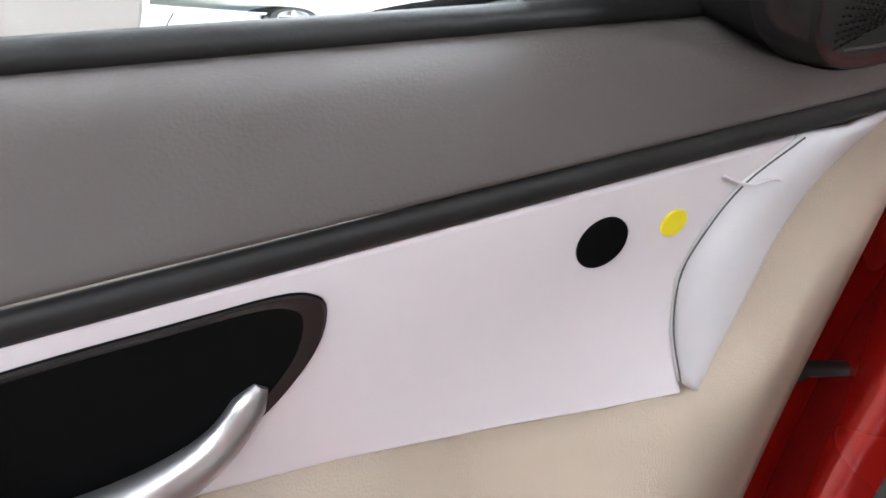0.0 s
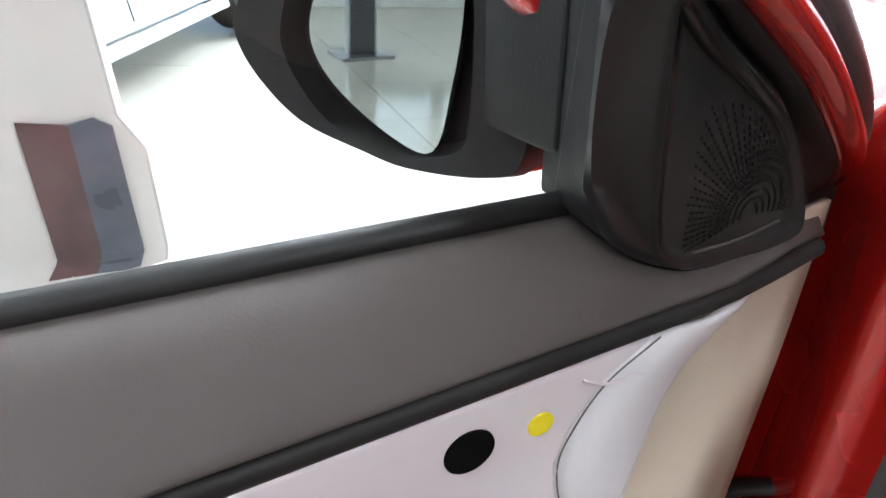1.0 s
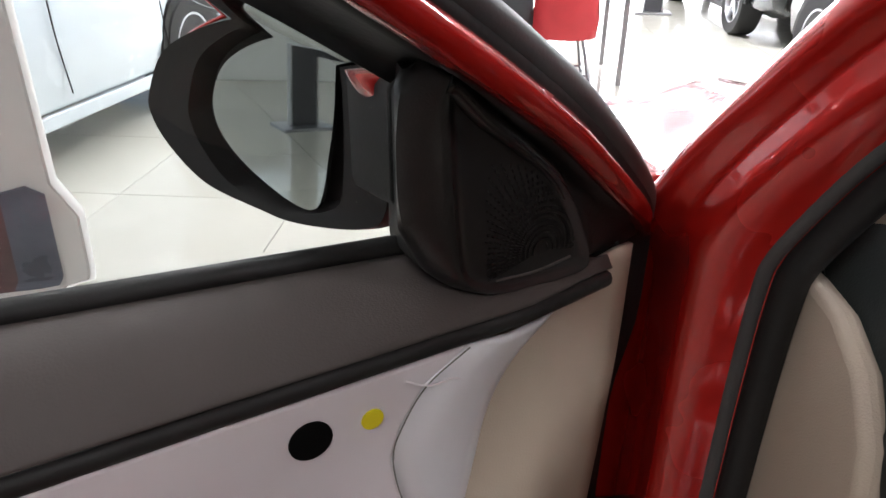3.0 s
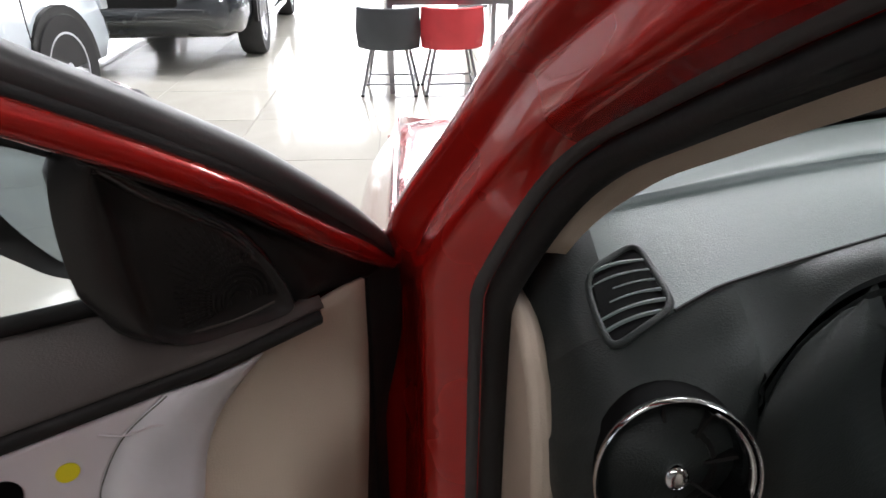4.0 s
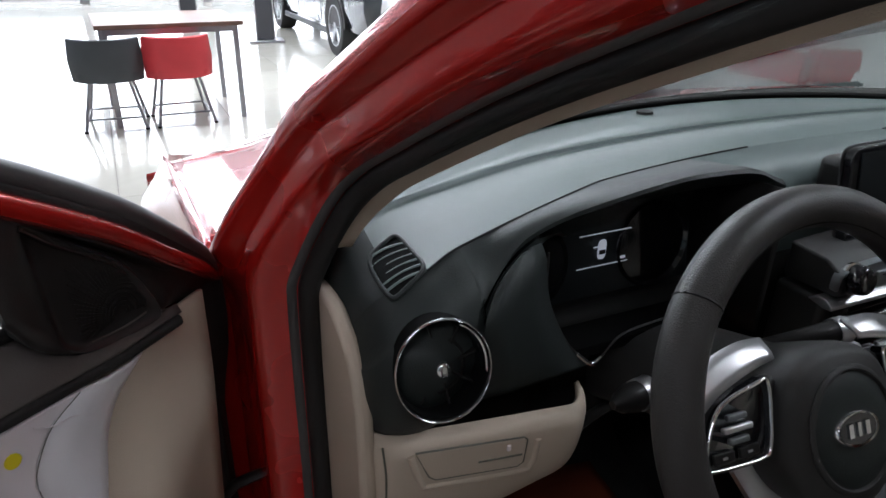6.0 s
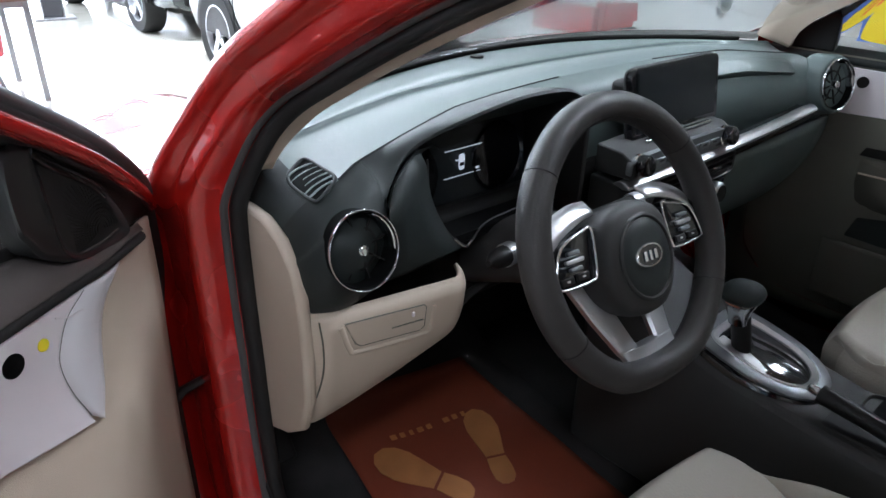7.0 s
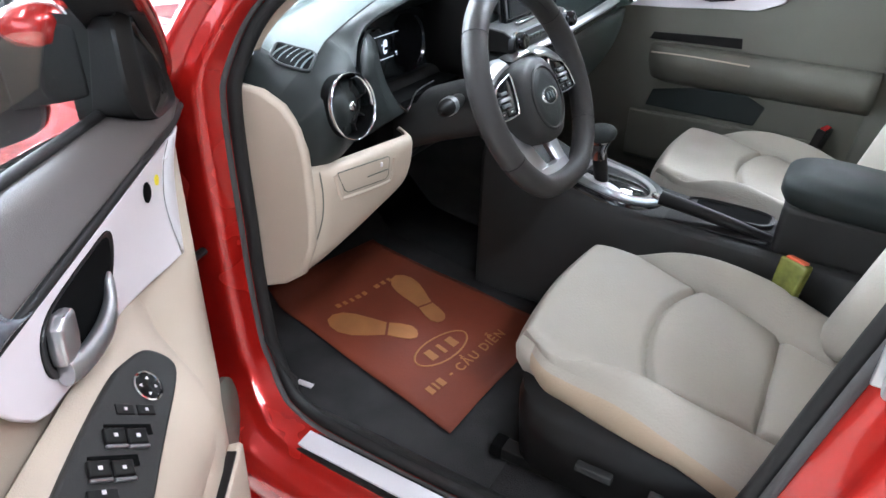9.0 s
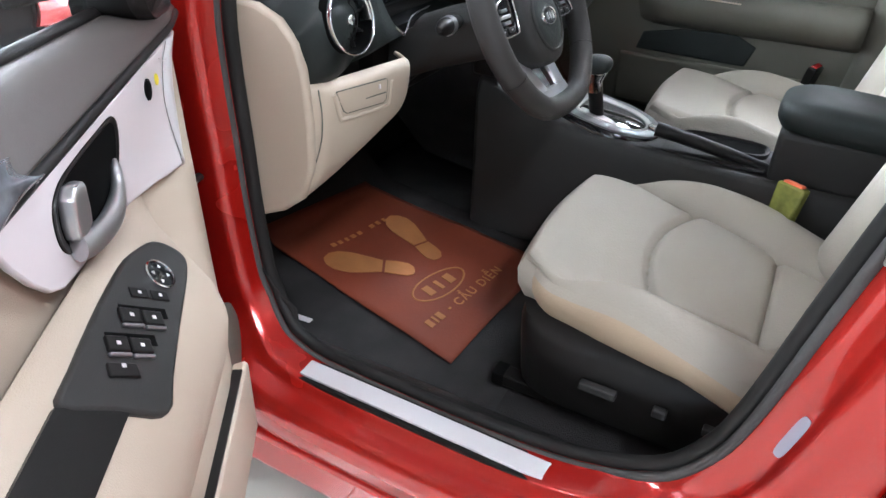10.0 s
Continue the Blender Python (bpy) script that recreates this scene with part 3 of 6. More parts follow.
# pillar trims inside, both sides
top_i = [i for i in range(K) if ring[i].z > 0.985 and out_n[i].z > -0.2 and ring[i].y > -0.93 and i < K * 0.6]
for sx in (1, -1):
    pa = [Vector((sx * (seal_pts[i].x + 0.008), seal_pts[i].y, seal_pts[i].z)) - out_n[i] * 0.004 for i in top_i]
    pm = [Vector((sx * (seal_pts[i].x + 0.026), seal_pts[i].y, seal_pts[i].z)) - out_n[i] * (0.006 + 0.0075 * sm0((seal_pts[i].z - 0.99) / 0.07)) for i in top_i]
    pb = [Vector((sx * (seal_pts[i].x + 0.052), seal_pts[i].y, seal_pts[i].z)) + out_n[i] * 0.060 for i in top_i]
    part("pillar_trim", loft([[a, a.lerp(b, 0.5) + Vector((sx * 0.004, 0, 0)), b, b.lerp(c, 0.5), c] for a, b, c in zip(pa, pm, pb)], closed=False), BEIGE, car, "beige pillar trim", solid=0.004)
# passenger side: outer pillar and closed side shell
mx = [[Vector((-q.x, q.y, q.z)) for q in section(i)] for i in range(K)]
part("passenger_door_aperture", loft(mx, closed=False, loop=True), RED, car)


# dashboard
def ws_y(x):
    return 0.15 - 0.45 * x * x


def dash_profile(x):
    """Points of the dashboard's section from the windscreen down, at x."""
    k = x * x
    e = max(0, (abs(x) - 0.56) / 0.10) ** 2
    ys = -0.076 - 0.305 * k
    g = max(0, abs(x) - 0.37)
    z5 = 1.012 - 0.10 * max(0, abs(x) - 0.36) - 0.25 * max(0, abs(x) - 0.565)
    roll = max(0, (abs(x) - 0.632) / 0.030) ** 2
    base = [(ws_y(x), 1.010 - 0.05 * k), (ws_y(x) - 0.05, 1.012 - 0.05 * k), (0.045 - 0.30 * k, 1.010 - 0.05 * g), (0.034 - 0.30 * k, 1.004 - 0.05 * g), (ys + 0.05, z5 + 0.0015), (ys, z5), (ys - 0.018, z5 - 0.006), (ys - 0.038, z5 - 0.020), (ys - 0.052, 0.958 - 0.06 * g), (ys - 0.060, 0.925), (ys - 0.054, 0.885), (ys - 0.034, 0.842), (ys - 0.01, 0.835)]
    d = min(1, max(0, abs(x) - 0.595) / 0.067)
    back = 0.075 * (1 - math.sqrt(1 - d * d))
    share = (0, 0, 0.2, 0.25, 0.6)
    return [(y + back * (1 if i > 4 else share[i]), z - roll * 0.040 * sm0((z - 0.84) / 0.12)) for i, (y, z) in enumerate(base)]


CL0, CL1 = -0.518, -0.212


def xr(a, b, n):
    return [a + (b - a) * i / n for i in range(n + 1)]


ROLL = [0.595 + 0.067 * math.sin(math.pi / 2 * k / 14) for k in range(1, 15)]
DX = [-x for x in ROLL[::-1]] + xr(-0.59, 0.59, 60) + ROLL
dashboard = part("dashboard", loft([spline([Vector((x, y, z)) for y, z in dash_profile(x)[0:6]], 4) for x in DX if x > -0.6235], closed=False), DASH, car, "grey soft-touch dashboard top")
# corner takes the shaded copy of the dashboard's colour
part("dash_corner", loft([spline([Vector((x, y, z)) for y, z in dash_profile(x)[0:6]], 4) for x in DX if x < -0.610], closed=False), BROW, dashboard, "outer dashboard corner painted darker for shade")

# same plastic as the top; shade of the upright face is in its colour
part("dash_face", loft([spline([Vector((x, y, z)) for y, z in dash_profile(x)[5:13]], 3) for x in [-x for x in ROLL[::-1]] + xr(-0.59, -0.556, 6)], closed=False), BROW, dashboard, "grained dashboard face painted darker for shade")
part("dash_face", loft([spline([Vector((x, y, z)) for y, z in dash_profile(x)[5:13]], 3) for x in xr(-0.204, 0.59, 40) + ROLL], closed=False), DASH, dashboard, "grey grained dashboard face")
for sx in (-1, 1):
    pr = dash_profile(0.662)
    part("dash_end", prism([(y, z) for y, z in pr] + [(0.10, 0.84)], 0.004, (sx * 0.661, 0, 0), (0, 1, 0), (0, 0, 1)), BROW, dashboard)
part("stitched_seam", tube([Vector((x, dash_profile(x)[5][0], dash_profile(x)[5][1] + 0.0004)) for x in xr(-0.592, -0.10, 40)], 0.0013, 6), BLACK, dashboard)
part("stitched_seam", tube([Vector((x, dash_profile(x)[5][0], dash_profile(x)[5][1] + 0.0004)) for x in xr(0.16, 0.60, 30)], 0.0013, 6), BLACK, dashboard)
part("light_sensor", lathe([(0.013, 0), (0.012, 0.003), (0.006, 0.004)], pose(-0.10, 0.115, 1.0125), 20), BLACK, dashboard)
# windscreen foot
part("cowl_edge", tube([Vector((x, ws_y(x) + 0.012, 1.016 - 0.05 * x * x)) for x in xr(-0.62, 0.62, 30)], 0.007, 8), RUBBER, car)


# instrument hood and cluster
def soften(bm, n):
    """Evens out a sheet, keeping its rim."""
    inner = [v for v in bm.verts if not v.is_boundary]
    for _ in range(n):
        bmesh.ops.smooth_vert(bm, verts=inner, factor=0.5, use_axis_x=True, use_axis_y=True, use_axis_z=True)
    return bm


def lerp_rows(rows, x):
    for (x0, *a), (x1, *b) in zip(rows, rows[1:]):
        if x <= x1:
            t = max(0, (x - x0) / (x1 - x0))
            t = t * t * (3 - 2 * t) * 0.5 + t * 0.5
            return [p + (q - p) * t for p, q in zip(a, b)]
    return rows[-1][1:]


EDGE = [(-0.556, -0.226, 0.955), (-0.540, -0.215, 0.972), (-0.520, -0.203, 0.983), (-0.490, -0.192, 0.996), (-0.460, -0.188, 1.005), (-0.430, -0.189, 1.013), (-0.400, -0.194, 1.021), (-0.370, -0.200, 1.029), (-0.340, -0.206, 1.036), (-0.310, -0.210, 1.041), (-0.250, -0.219, 1.043), (-0.222, -0.226, 1.039), (-0.206, -0.224, 1.026)]
EDGE = [tuple(p) for p in spline(EDGE, 6)]


def hood_ring(x):
    yf, zt = lerp_rows(EDGE, x)
    pr = dash_profile(x)
    y0, z0 = pr[5]
    bulge = 0.004 + 0.006 * sm0((-0.36 - x) / 0.12)
    w = sm0((x + 0.556) / 0.06)
    q = [Vector((x, *pr[k])) for k in (5, 6, 7, 8)]
    near = [q[0].lerp(q[1], 0.9), q[2], q[3]]
    far = [Vector((x, y0 * 0.75 + yf * 0.25, z0 * 0.75 + zt * 0.25 + bulge * 0.75)), Vector((x, y0 * 0.45 + yf * 0.55, z0 * 0.45 + zt * 0.55 + bulge)), Vector((x, yf + 0.016, zt + 0.001))]
    mid = [a.lerp(b, w) for a, b in zip(near, far)]
    return [Vector((x, y0, z0)), *mid, Vector((x, yf + 0.006, zt + 0.001)), Vector((x, yf, zt - 0.004)), Vector((x, yf + 0.003, zt - 0.010)), Vector((x, yf + 0.03, zt - 0.016)), Vector((x, -0.126, min(zt - 0.026, 0.988)))]


# hood continues the dashboard, its shade painted into the darker colour
hood = part("instrument_hood", soften(loft([hood_ring(x) for x in xr(-0.556, -0.206, 60)], closed=False), 8), BROW, car, "curved hood over the instruments, painted darker for shade")
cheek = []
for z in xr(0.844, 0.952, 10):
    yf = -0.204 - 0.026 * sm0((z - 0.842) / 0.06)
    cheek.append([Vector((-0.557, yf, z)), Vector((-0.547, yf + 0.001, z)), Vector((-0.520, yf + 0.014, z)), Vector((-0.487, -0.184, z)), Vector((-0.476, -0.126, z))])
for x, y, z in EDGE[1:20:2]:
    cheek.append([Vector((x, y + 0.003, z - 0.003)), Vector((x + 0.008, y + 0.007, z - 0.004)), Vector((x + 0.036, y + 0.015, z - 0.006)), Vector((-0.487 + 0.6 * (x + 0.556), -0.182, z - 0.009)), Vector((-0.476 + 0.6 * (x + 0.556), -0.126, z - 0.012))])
# cheek painted dark for the shade under the hood
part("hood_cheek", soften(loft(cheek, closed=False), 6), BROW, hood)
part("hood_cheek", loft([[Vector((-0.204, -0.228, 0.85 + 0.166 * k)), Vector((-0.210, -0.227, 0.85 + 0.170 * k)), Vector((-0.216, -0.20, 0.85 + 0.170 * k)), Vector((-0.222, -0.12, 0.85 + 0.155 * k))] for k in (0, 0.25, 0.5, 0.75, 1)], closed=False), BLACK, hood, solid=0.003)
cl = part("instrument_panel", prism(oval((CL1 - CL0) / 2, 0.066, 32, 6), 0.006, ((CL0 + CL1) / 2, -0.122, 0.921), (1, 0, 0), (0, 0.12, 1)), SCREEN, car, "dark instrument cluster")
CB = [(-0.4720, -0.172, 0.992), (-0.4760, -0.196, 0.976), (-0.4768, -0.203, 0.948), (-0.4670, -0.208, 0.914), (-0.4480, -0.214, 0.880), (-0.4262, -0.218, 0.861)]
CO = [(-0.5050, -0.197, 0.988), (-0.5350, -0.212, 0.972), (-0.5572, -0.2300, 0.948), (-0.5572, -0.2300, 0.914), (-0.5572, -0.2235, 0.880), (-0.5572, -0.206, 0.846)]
# wall painted dark for the shadow beside the display
part("side_wall", loft([[a, a.lerp(b, 0.35) + Vector((0, -0.002, 0)), a.lerp(b, 0.7) + Vector((0, -0.004, 0)), b] for a, b in zip(spline(CB, 5), spline(CO, 5))], closed=False), BROW, cl, "side wall beside the display, painted as shaded", solid=0.002)
part("cluster_bezel", tube(spline([(-0.4755, -0.198, 0.985), (-0.4768, -0.203, 0.948), (-0.4670, -0.208, 0.914), (-0.4480, -0.214, 0.880), (-0.4262, -0.218, 0.861), (-0.4130, -0.217, 0.866), (-0.3800, -0.208, 0.879), (-0.3180, -0.203, 0.881)], 6), 0.0015, 8, taper=lambda t: 0.7 + 1.2 * math.exp(-((t - 0.58) / 0.12) ** 2)), SATINBLACK, cl, "thin glossy edge of the cluster")
part("bezel_tip", tube(spline([(-0.4440, -0.2150, 0.876), (-0.4262, -0.2185, 0.8612), (-0.4140, -0.2180, 0.8655)], 6), 0.0026, 8), CHROME, cl)
# shade under the hood put into the floor's near-black colour
part("cluster_floor", box((CL0 + CL1) / 2 + 0.03, -0.160, 0.862, CL1 - CL0 - 0.08, 0.08, 0.012), HOLE_SHADE, cl, smooth=False)
for ox in (-0.085, 0.085):
    part("dial_ring", lathe([(0.047, 0), (0.050, 0.004), (0.052, 0)], frame_of(((CL0 + CL1) / 2 + ox, -0.126, 0.930), (1, 0, 0), (0, -1, 0.12)), 36), PIANO, cl)
LX, LY, LZ = -0.354, -0.1275, 0.936
part("display_line", box(LX + 0.003, LY, LZ + 0.020, 0.070, 0.001, 0.0008), LCD, cl, smooth=False)
part("display_line", box(LX + 0.003, LY, LZ - 0.020, 0.070, 0.001, 0.0008), LCD, cl, smooth=False)
part("car_icon", prism(oval(0.0055, 0.012, 20, 3.4), 0.001, (LX, LY, LZ), (1, 0, 0), (0, 0, 1)), LCD, cl)
part("icon_window", box(LX, LY - 0.001, LZ - 0.003, 0.008, 0.001, 0.005), PIANO, cl, smooth=False)
part("icon_open_door", box(LX - 0.009, LY - 0.0005, LZ + 0.004, 0.006, 0.001, 0.0015), LCD, cl, smooth=False)
part("display_digits", box(LX + 0.030, LY, LZ - 0.015, 0.009, 0.001, 0.003), LCD, cl, smooth=False)


# vents
def round_vent(c, sx, grow=1.0):
    m = frame_of(c, (1, 0, 0), (sx * 0.10, -1, 0.22)) @ Matrix.Diagonal((grow, grow * 1.08, grow, 1))
    v = part("round_vent", loft([[m @ Vector((r * math.cos(a), r * math.sin(a), h)) for a in (2 * math.pi * j / 44 for j in range(44))] for r, h in ((0.0404, -0.004), (0.0424, 0.002), (0.0422, 0.0046), (0.0414, 0.0054), (0.0406, 0.0046), (0.0402, -0.002))], loop=True), CHROME, car, "chrome-ringed round air vent")
    # barrel coloured near-black for the shade of its depth
    part("vent_barrel", lathe([(0.0404, -0.045), (0.0404, 0.002), (0.0390, 0.001), (0.0345, -0.040), (0.002, -0.042)], m, 36), HOLE_SHADE, v)
    part("vent_liner", loft([[m @ Vector((r * math.cos(a), r * math.sin(a), h)) for r, h in ((0.0388, 0.0035), (0.0372, 0.0015), (0.0350, -0.016))] for a in (radians(-12 + 7 * k) for k in range(12))], closed=False), CHROME, v, "bright chrome liner", solid=0.0008)
    if c[0] > 0:
        part("vent_shroud", lathe([(0.052, -0.045), (0.0490, -0.008), (0.0455, 0.0006), (0.0422, 0.0016), (0.0415, -0.01)], m, 36), DASH, v)
    part("vent_core", lathe([(0.024, -0.03), (0.024, -0.010), (0.021, -0.008), (0.018, -0.03)], m, 28), BLACK, v)
    for i in range(8):
        a = math.pi / 4 * i + 0.2
        b = bmesh.new()
        bmesh.ops.create_cube(b, size=1, matrix=m @ Matrix.Rotation(a, 4, "Z") @ Matrix.Translation((0.021, 0, -0.014)) @ Matrix.Diagonal((0.026, 0.0018, 0.012, 1)))
        part("vane", b, BLACK, v)
    part("vent_knob", lathe([(0.0065, -0.02), (0.0065, 0.001), (0.005, 0.003), (0.002, 0.0035)], m, 20), CHROME, v)


round_vent((-0.607, -0.249, 0.9245), -1)
round_vent((0.585, -0.262, 0.940), -3, 1.16)


def side_vent():
    def on_top(p):
        """The same plan point, lying on the dashboard."""
        pts = spline([Vector((p.x, y, z)) for y, z in dash_profile(p.x)[2:9]], 4)
        for g, h in zip(pts, pts[1:]):
            if h.y <= p.y <= g.y:
                t = (g.y - p.y) / max(1e-6, g.y - h.y)
                return Vector((p.x, p.y, g.z + (h.z - g.z) * t))
        return Vector((p.x, p.y, pts[0].z))

    a, b, c, d = (on_top(Vector((x, y, 0))) for x, y in ((-0.590, -0.106), (-0.590, -0.180), (-0.632, -0.199), (-0.628, -0.126)))
    n = (b - a).cross(d - a).normalized()
    if n.z < 0:
        n = -n
    mid = (a + b + c + d) / 4

    def q(u, v):
        return on_top(a.lerp(b, u).lerp(d.lerp(c, u), v))

    edge = [q(0.5 + 0.5 * x, 0.5 + 0.5 * y) for x, y in oval(1, 1, 40, 5)]
    v = part("side_vent", tube([p + n * 0.0006 for p in edge], 0.0024, 8, True, up=n), BROW, car, "side window demister vent")
    # shallow near-black fill stands for the vent's inner shade
    part("vent_well", loft([[p + n * 0.0007 for p in edge], [mid + (p - mid) * 0.9 - n * 0.006 for p in edge]]), HOLE_SHADE, v, smooth=False)
    for k in range(6):
        run = [q(0.04 + 0.15 * k + 0.26 * w * w, 1 - w) for w in xr(0.04, 0.96, 12) if 0.04 + 0.15 * k + 0.26 * w * w < 0.96]
        part("vent_slat", tube([p + n * 0.0012 for p in run], 0.0014, 6), DASH, v)


side_vent()

# dash ends and knee panel in beige
END = [(-0.040, 0.946), (-0.084, 0.9455), (-0.141, 0.9435), (-0.178, 0.9285), (-0.2035, 0.900), (-0.2125, 0.866), (-0.2145, 0.8376), (-0.2165, 0.78), (-0.212, 0.72), (-0.190, 0.665), (-0.150, 0.634), (-0.105, 0.614), (-0.066, 0.600), (-0.030, 0.602)]
part("dash_end_panel", prism(END, 0.016, (-0.663, 0, 0), (0, 1, 0), (0, 0, 1)), BEIGE, car, "beige dashboard end panel", bevel=0.006)
part("end_cap_edge", tube(spline([(-0.672, -0.066, 0.606), (-0.672, -0.062, 0.69), (-0.672, -0.068, 0.80), (-0.672, -0.078, 0.938)], 6), 0.0042, 8), BEIGE, car)


def knee(u, v):
    x = -0.668 + 0.238 * u
    zt, zb = 0.841 - 0.011 * u, 0.634 + 0.090 * u ** 1.4
    z = zt + (zb - zt) * v
    y = -0.222 - 0.028 * u + 0.030 * v * v + 0.05 * v ** 6
    edge = max(0, (u - 0.86) / 0.14)
    y += 0.035 * edge ** 2 + 0.034 * max(0, (0.13 - u) / 0.13) ** 2
    lip = max(0, (0.06 - v) / 0.06)
    return Vector((x, y + 0.012 * lip, z))


kp = part("knee_panel", surface(knee, 48, 20), BEIGE, car, "beige lower dashboard knee panel", solid=0.006)


def on_knee(x, z, off=0.004):
    u = (x + 0.668) / 0.238
    zt, zb = 0.841 - 0.011 * u, 0.634 + 0.090 * u ** 1.4
    p = knee(u, (z - zt) / (zb - zt))
    return p + Vector((0, -off, 0))


fuse = [(-0.6235, 0.8265), (-0.516, 0.8180), (-0.5125, 0.8140), (-0.5135, 0.7855), (-0.519, 0.7805), (-0.603, 0.7890), (-0.610, 0.7945)]
part("fuse_cover", loft([[on_knee(x, z, 0.0042) for x, z in fuse], [on_knee(x, z, -0.002) for x, z in fuse]]), BEIGE, kp, bevel=0.0015)
part("cover_groove", tube([on_knee(x, z, 0.0032) for x, z in fuse], 0.0011, 6, True), VINYL2, kp)
rim_f = [(-0.628, 0.824), (-0.617, 0.788), (-0.604, 0.781), (-0.517, 0.772), (-0.503, 0.779), (-0.501, 0.812)]
part("cover_surround", tube(spline([on_knee(x, z, 0.0022) for x, z in rim_f], 5), 0.0038, 8), BEIGE, kp)
part("cover_ridge", tube([on_knee(-0.562, 0.800, 0.0045), on_knee(-0.517, 0.797, 0.0045)], 0.0010, 6), VINYL2, kp)
part("cover_catch", box(*on_knee(-0.532, 0.810, 0.0045), 0.004, 0.003, 0.007), WHITE, kp, bevel=0.001)
part("panel_seam", tube(spline([(-0.6515, -0.2215, 0.836), (-0.6490, -0.2225, 0.80), (-0.6500, -0.2185, 0.76), (-0.6570, -0.205, 0.715), (-0.666, -0.178, 0.668)], 6), 0.0011, 6), VINYL2, kp)
part("knee_bolster_edge", tube(spline([(-0.43, -0.176, 0.722), (-0.36, -0.165, 0.742), (-0.27, -0.160, 0.755)], 6), 0.007, 8), FACE, car)
part("lower_trim", prism([(-0.62, 0.63), (-0.43, 0.705), (-0.36, 0.725), (-0.20, 0.75), (-0.20, 0.86), (-0.44, 0.86), (-0.62, 0.80)], 0.02, (0, -0.135, 0), (1, 0, 0), (0, 0, 1)), BLACK, car)
part("dash_underside", box(0.10, -0.06, 0.80, 1.10, 0.20, 0.16), BLACK, car, bevel=0.02)
part("glove_box", surface(lambda u, v: Vector((0.17 + 0.47 * u, -0.24 + 0.10 * v ** 2, 0.86 - 0.22 * v)), 12, 8), DASH, car, "grey glove box door", solid=0.01)
part("firewall", box(0, 0.22, 0.56, 1.30, 0.03, 0.66), CARPET, car, smooth=False)

# centre stack
scr_m = frame_of((0.030, -0.214, 0.990), (1, 0, 0), (0, -1, 0.17))
screen = part("display_screen", prism(oval(0.125, 0.056, 36, 14), 0.016, (0, 0, 0)), PIANO, car, "tablet-style dark infotainment screen", m=scr_m @ Matrix.Rotation(radians(-90), 4, "X"), bevel=0.002)
part("screen_glass", box(0, -0.0095, 0.003, 0.222, 0.002, 0.092), SCREEN, screen, smooth=False)
part("screen_rim", tube([Vector((x, 0.004, z)) for x, z in oval(0.1255, 0.0565, 40, 14)], 0.0016, 6, True), SATINBLACK, screen)
part("screen_mark", box(0, -0.0108, -0.049, 0.026, 0.0006, 0.0028), GREYSILVER, screen, smooth=False)
part("stand", box(0.03, -0.17, 0.975, 0.12, 0.08, 0.07), BLACK, car, bevel=0.01)
stack = part("button_panel", loft([[Vector((x, y - 0.03 * (x / 0.15) ** 2 * 0.2, z)) for y, z in ((-0.20, 0.944), (-0.246, 0.940), (-0.268, 0.928), (-0.272, 0.908), (-0.266, 0.902), (-0.20, 0.90))] for x in xr(-0.150, 0.140, 10)]), FACE, car, "dark button panel with a silver front", bevel=0.003)
part("panel_front", loft([[Vector((-0.005 + dx * k, y, 0.9195 + dz * k)) for dx, dz in oval(0.148, 0.0165, 40, 5)] for k, y in ((1.0, -0.264), (1.0, -0.2715), (0.985, -0.2735), (0.96, -0.2735))]), GREYSILVER, stack, "silver-grey panel front")
part("chrome_bar", box(0.012, -0.2455, 0.9425, 0.186, 0.008, 0.0060), CHROME, stack, bevel=0.0015)
for i in range(6):
    part("key", box(-0.078 + i * 0.031, -0.2735, 0.919, 0.0285, 0.005, 0.0105), GREYSILVER, stack, bevel=0.0012)
    part("key_mark", box(-0.078 + i * 0.031, -0.2763, 0.9195, 0.010, 0.0006, 0.0022), BLACK, stack, smooth=False)
for x in (-0.128, 0.118):
    kn = part("knob", lathe([(0.0165, 0), (0.0165, 0.012), (0.0150, 0.018), (0.0125, 0.020), (0.004, 0.0205)], frame_of((x, -0.270, 0.9205), (1, 0, 0), (0, -1, 0.25)), 28), PIANO, stack)
    part("knob_ring", lathe([(0.0185, -0.001), (0.0185, 0.003), (0.0166, 0.004), (0.0166, -0.001)], frame_of((x, -0.270, 0.9205), (1, 0, 0), (0, -1, 0.25)), 28), CHROME, kn)
# a pair of slatted vents under the silver ledge, then the climate row
for x in (-0.060, 0.100):
    v = part("centre_vent", loft([[Vector((x + dx * k, y, 0.868 + dz * k)) for dx, dz in oval(0.070, 0.022, 28, 6)] for k, y in ((1.0, -0.235), (1.0, -0.2720), (0.95, -0.2745), (0.90, -0.2725), (0.88, -0.250))]), SATINBLACK, car, "slatted centre air vent")
    for k in range(3):
        part("vent_slat", box(x, -0.2700, 0.857 + k * 0.011, 0.122, 0.010, 0.0022), BLACK, v, bevel=0.0006)
    part("vent_tab", box(x, -0.2770, 0.868, 0.026, 0.006, 0.0050), CHROME, v, bevel=0.001)
part("stack_body", loft([[Vector((x, y, z)) for y, z in ((-0.20, 0.895), (-0.262, 0.893), (-0.262, 0.845), (-0.255, 0.800), (-0.236, 0.770), (-0.20, 0.760))] for x in xr(-0.152, 0.182, 6)]), FACE, car, "dark centre stack", bevel=0.006)
climate = part("climate_panel", loft([[Vector((x, y, z)) for y, z in ((-0.24, 0.838), (-0.2660, 0.834), (-0.2620, 0.792), (-0.235, 0.786))] for x in xr(-0.135, 0.165, 6)]), PIANO, car, "gloss black climate panel", bevel=0.004)
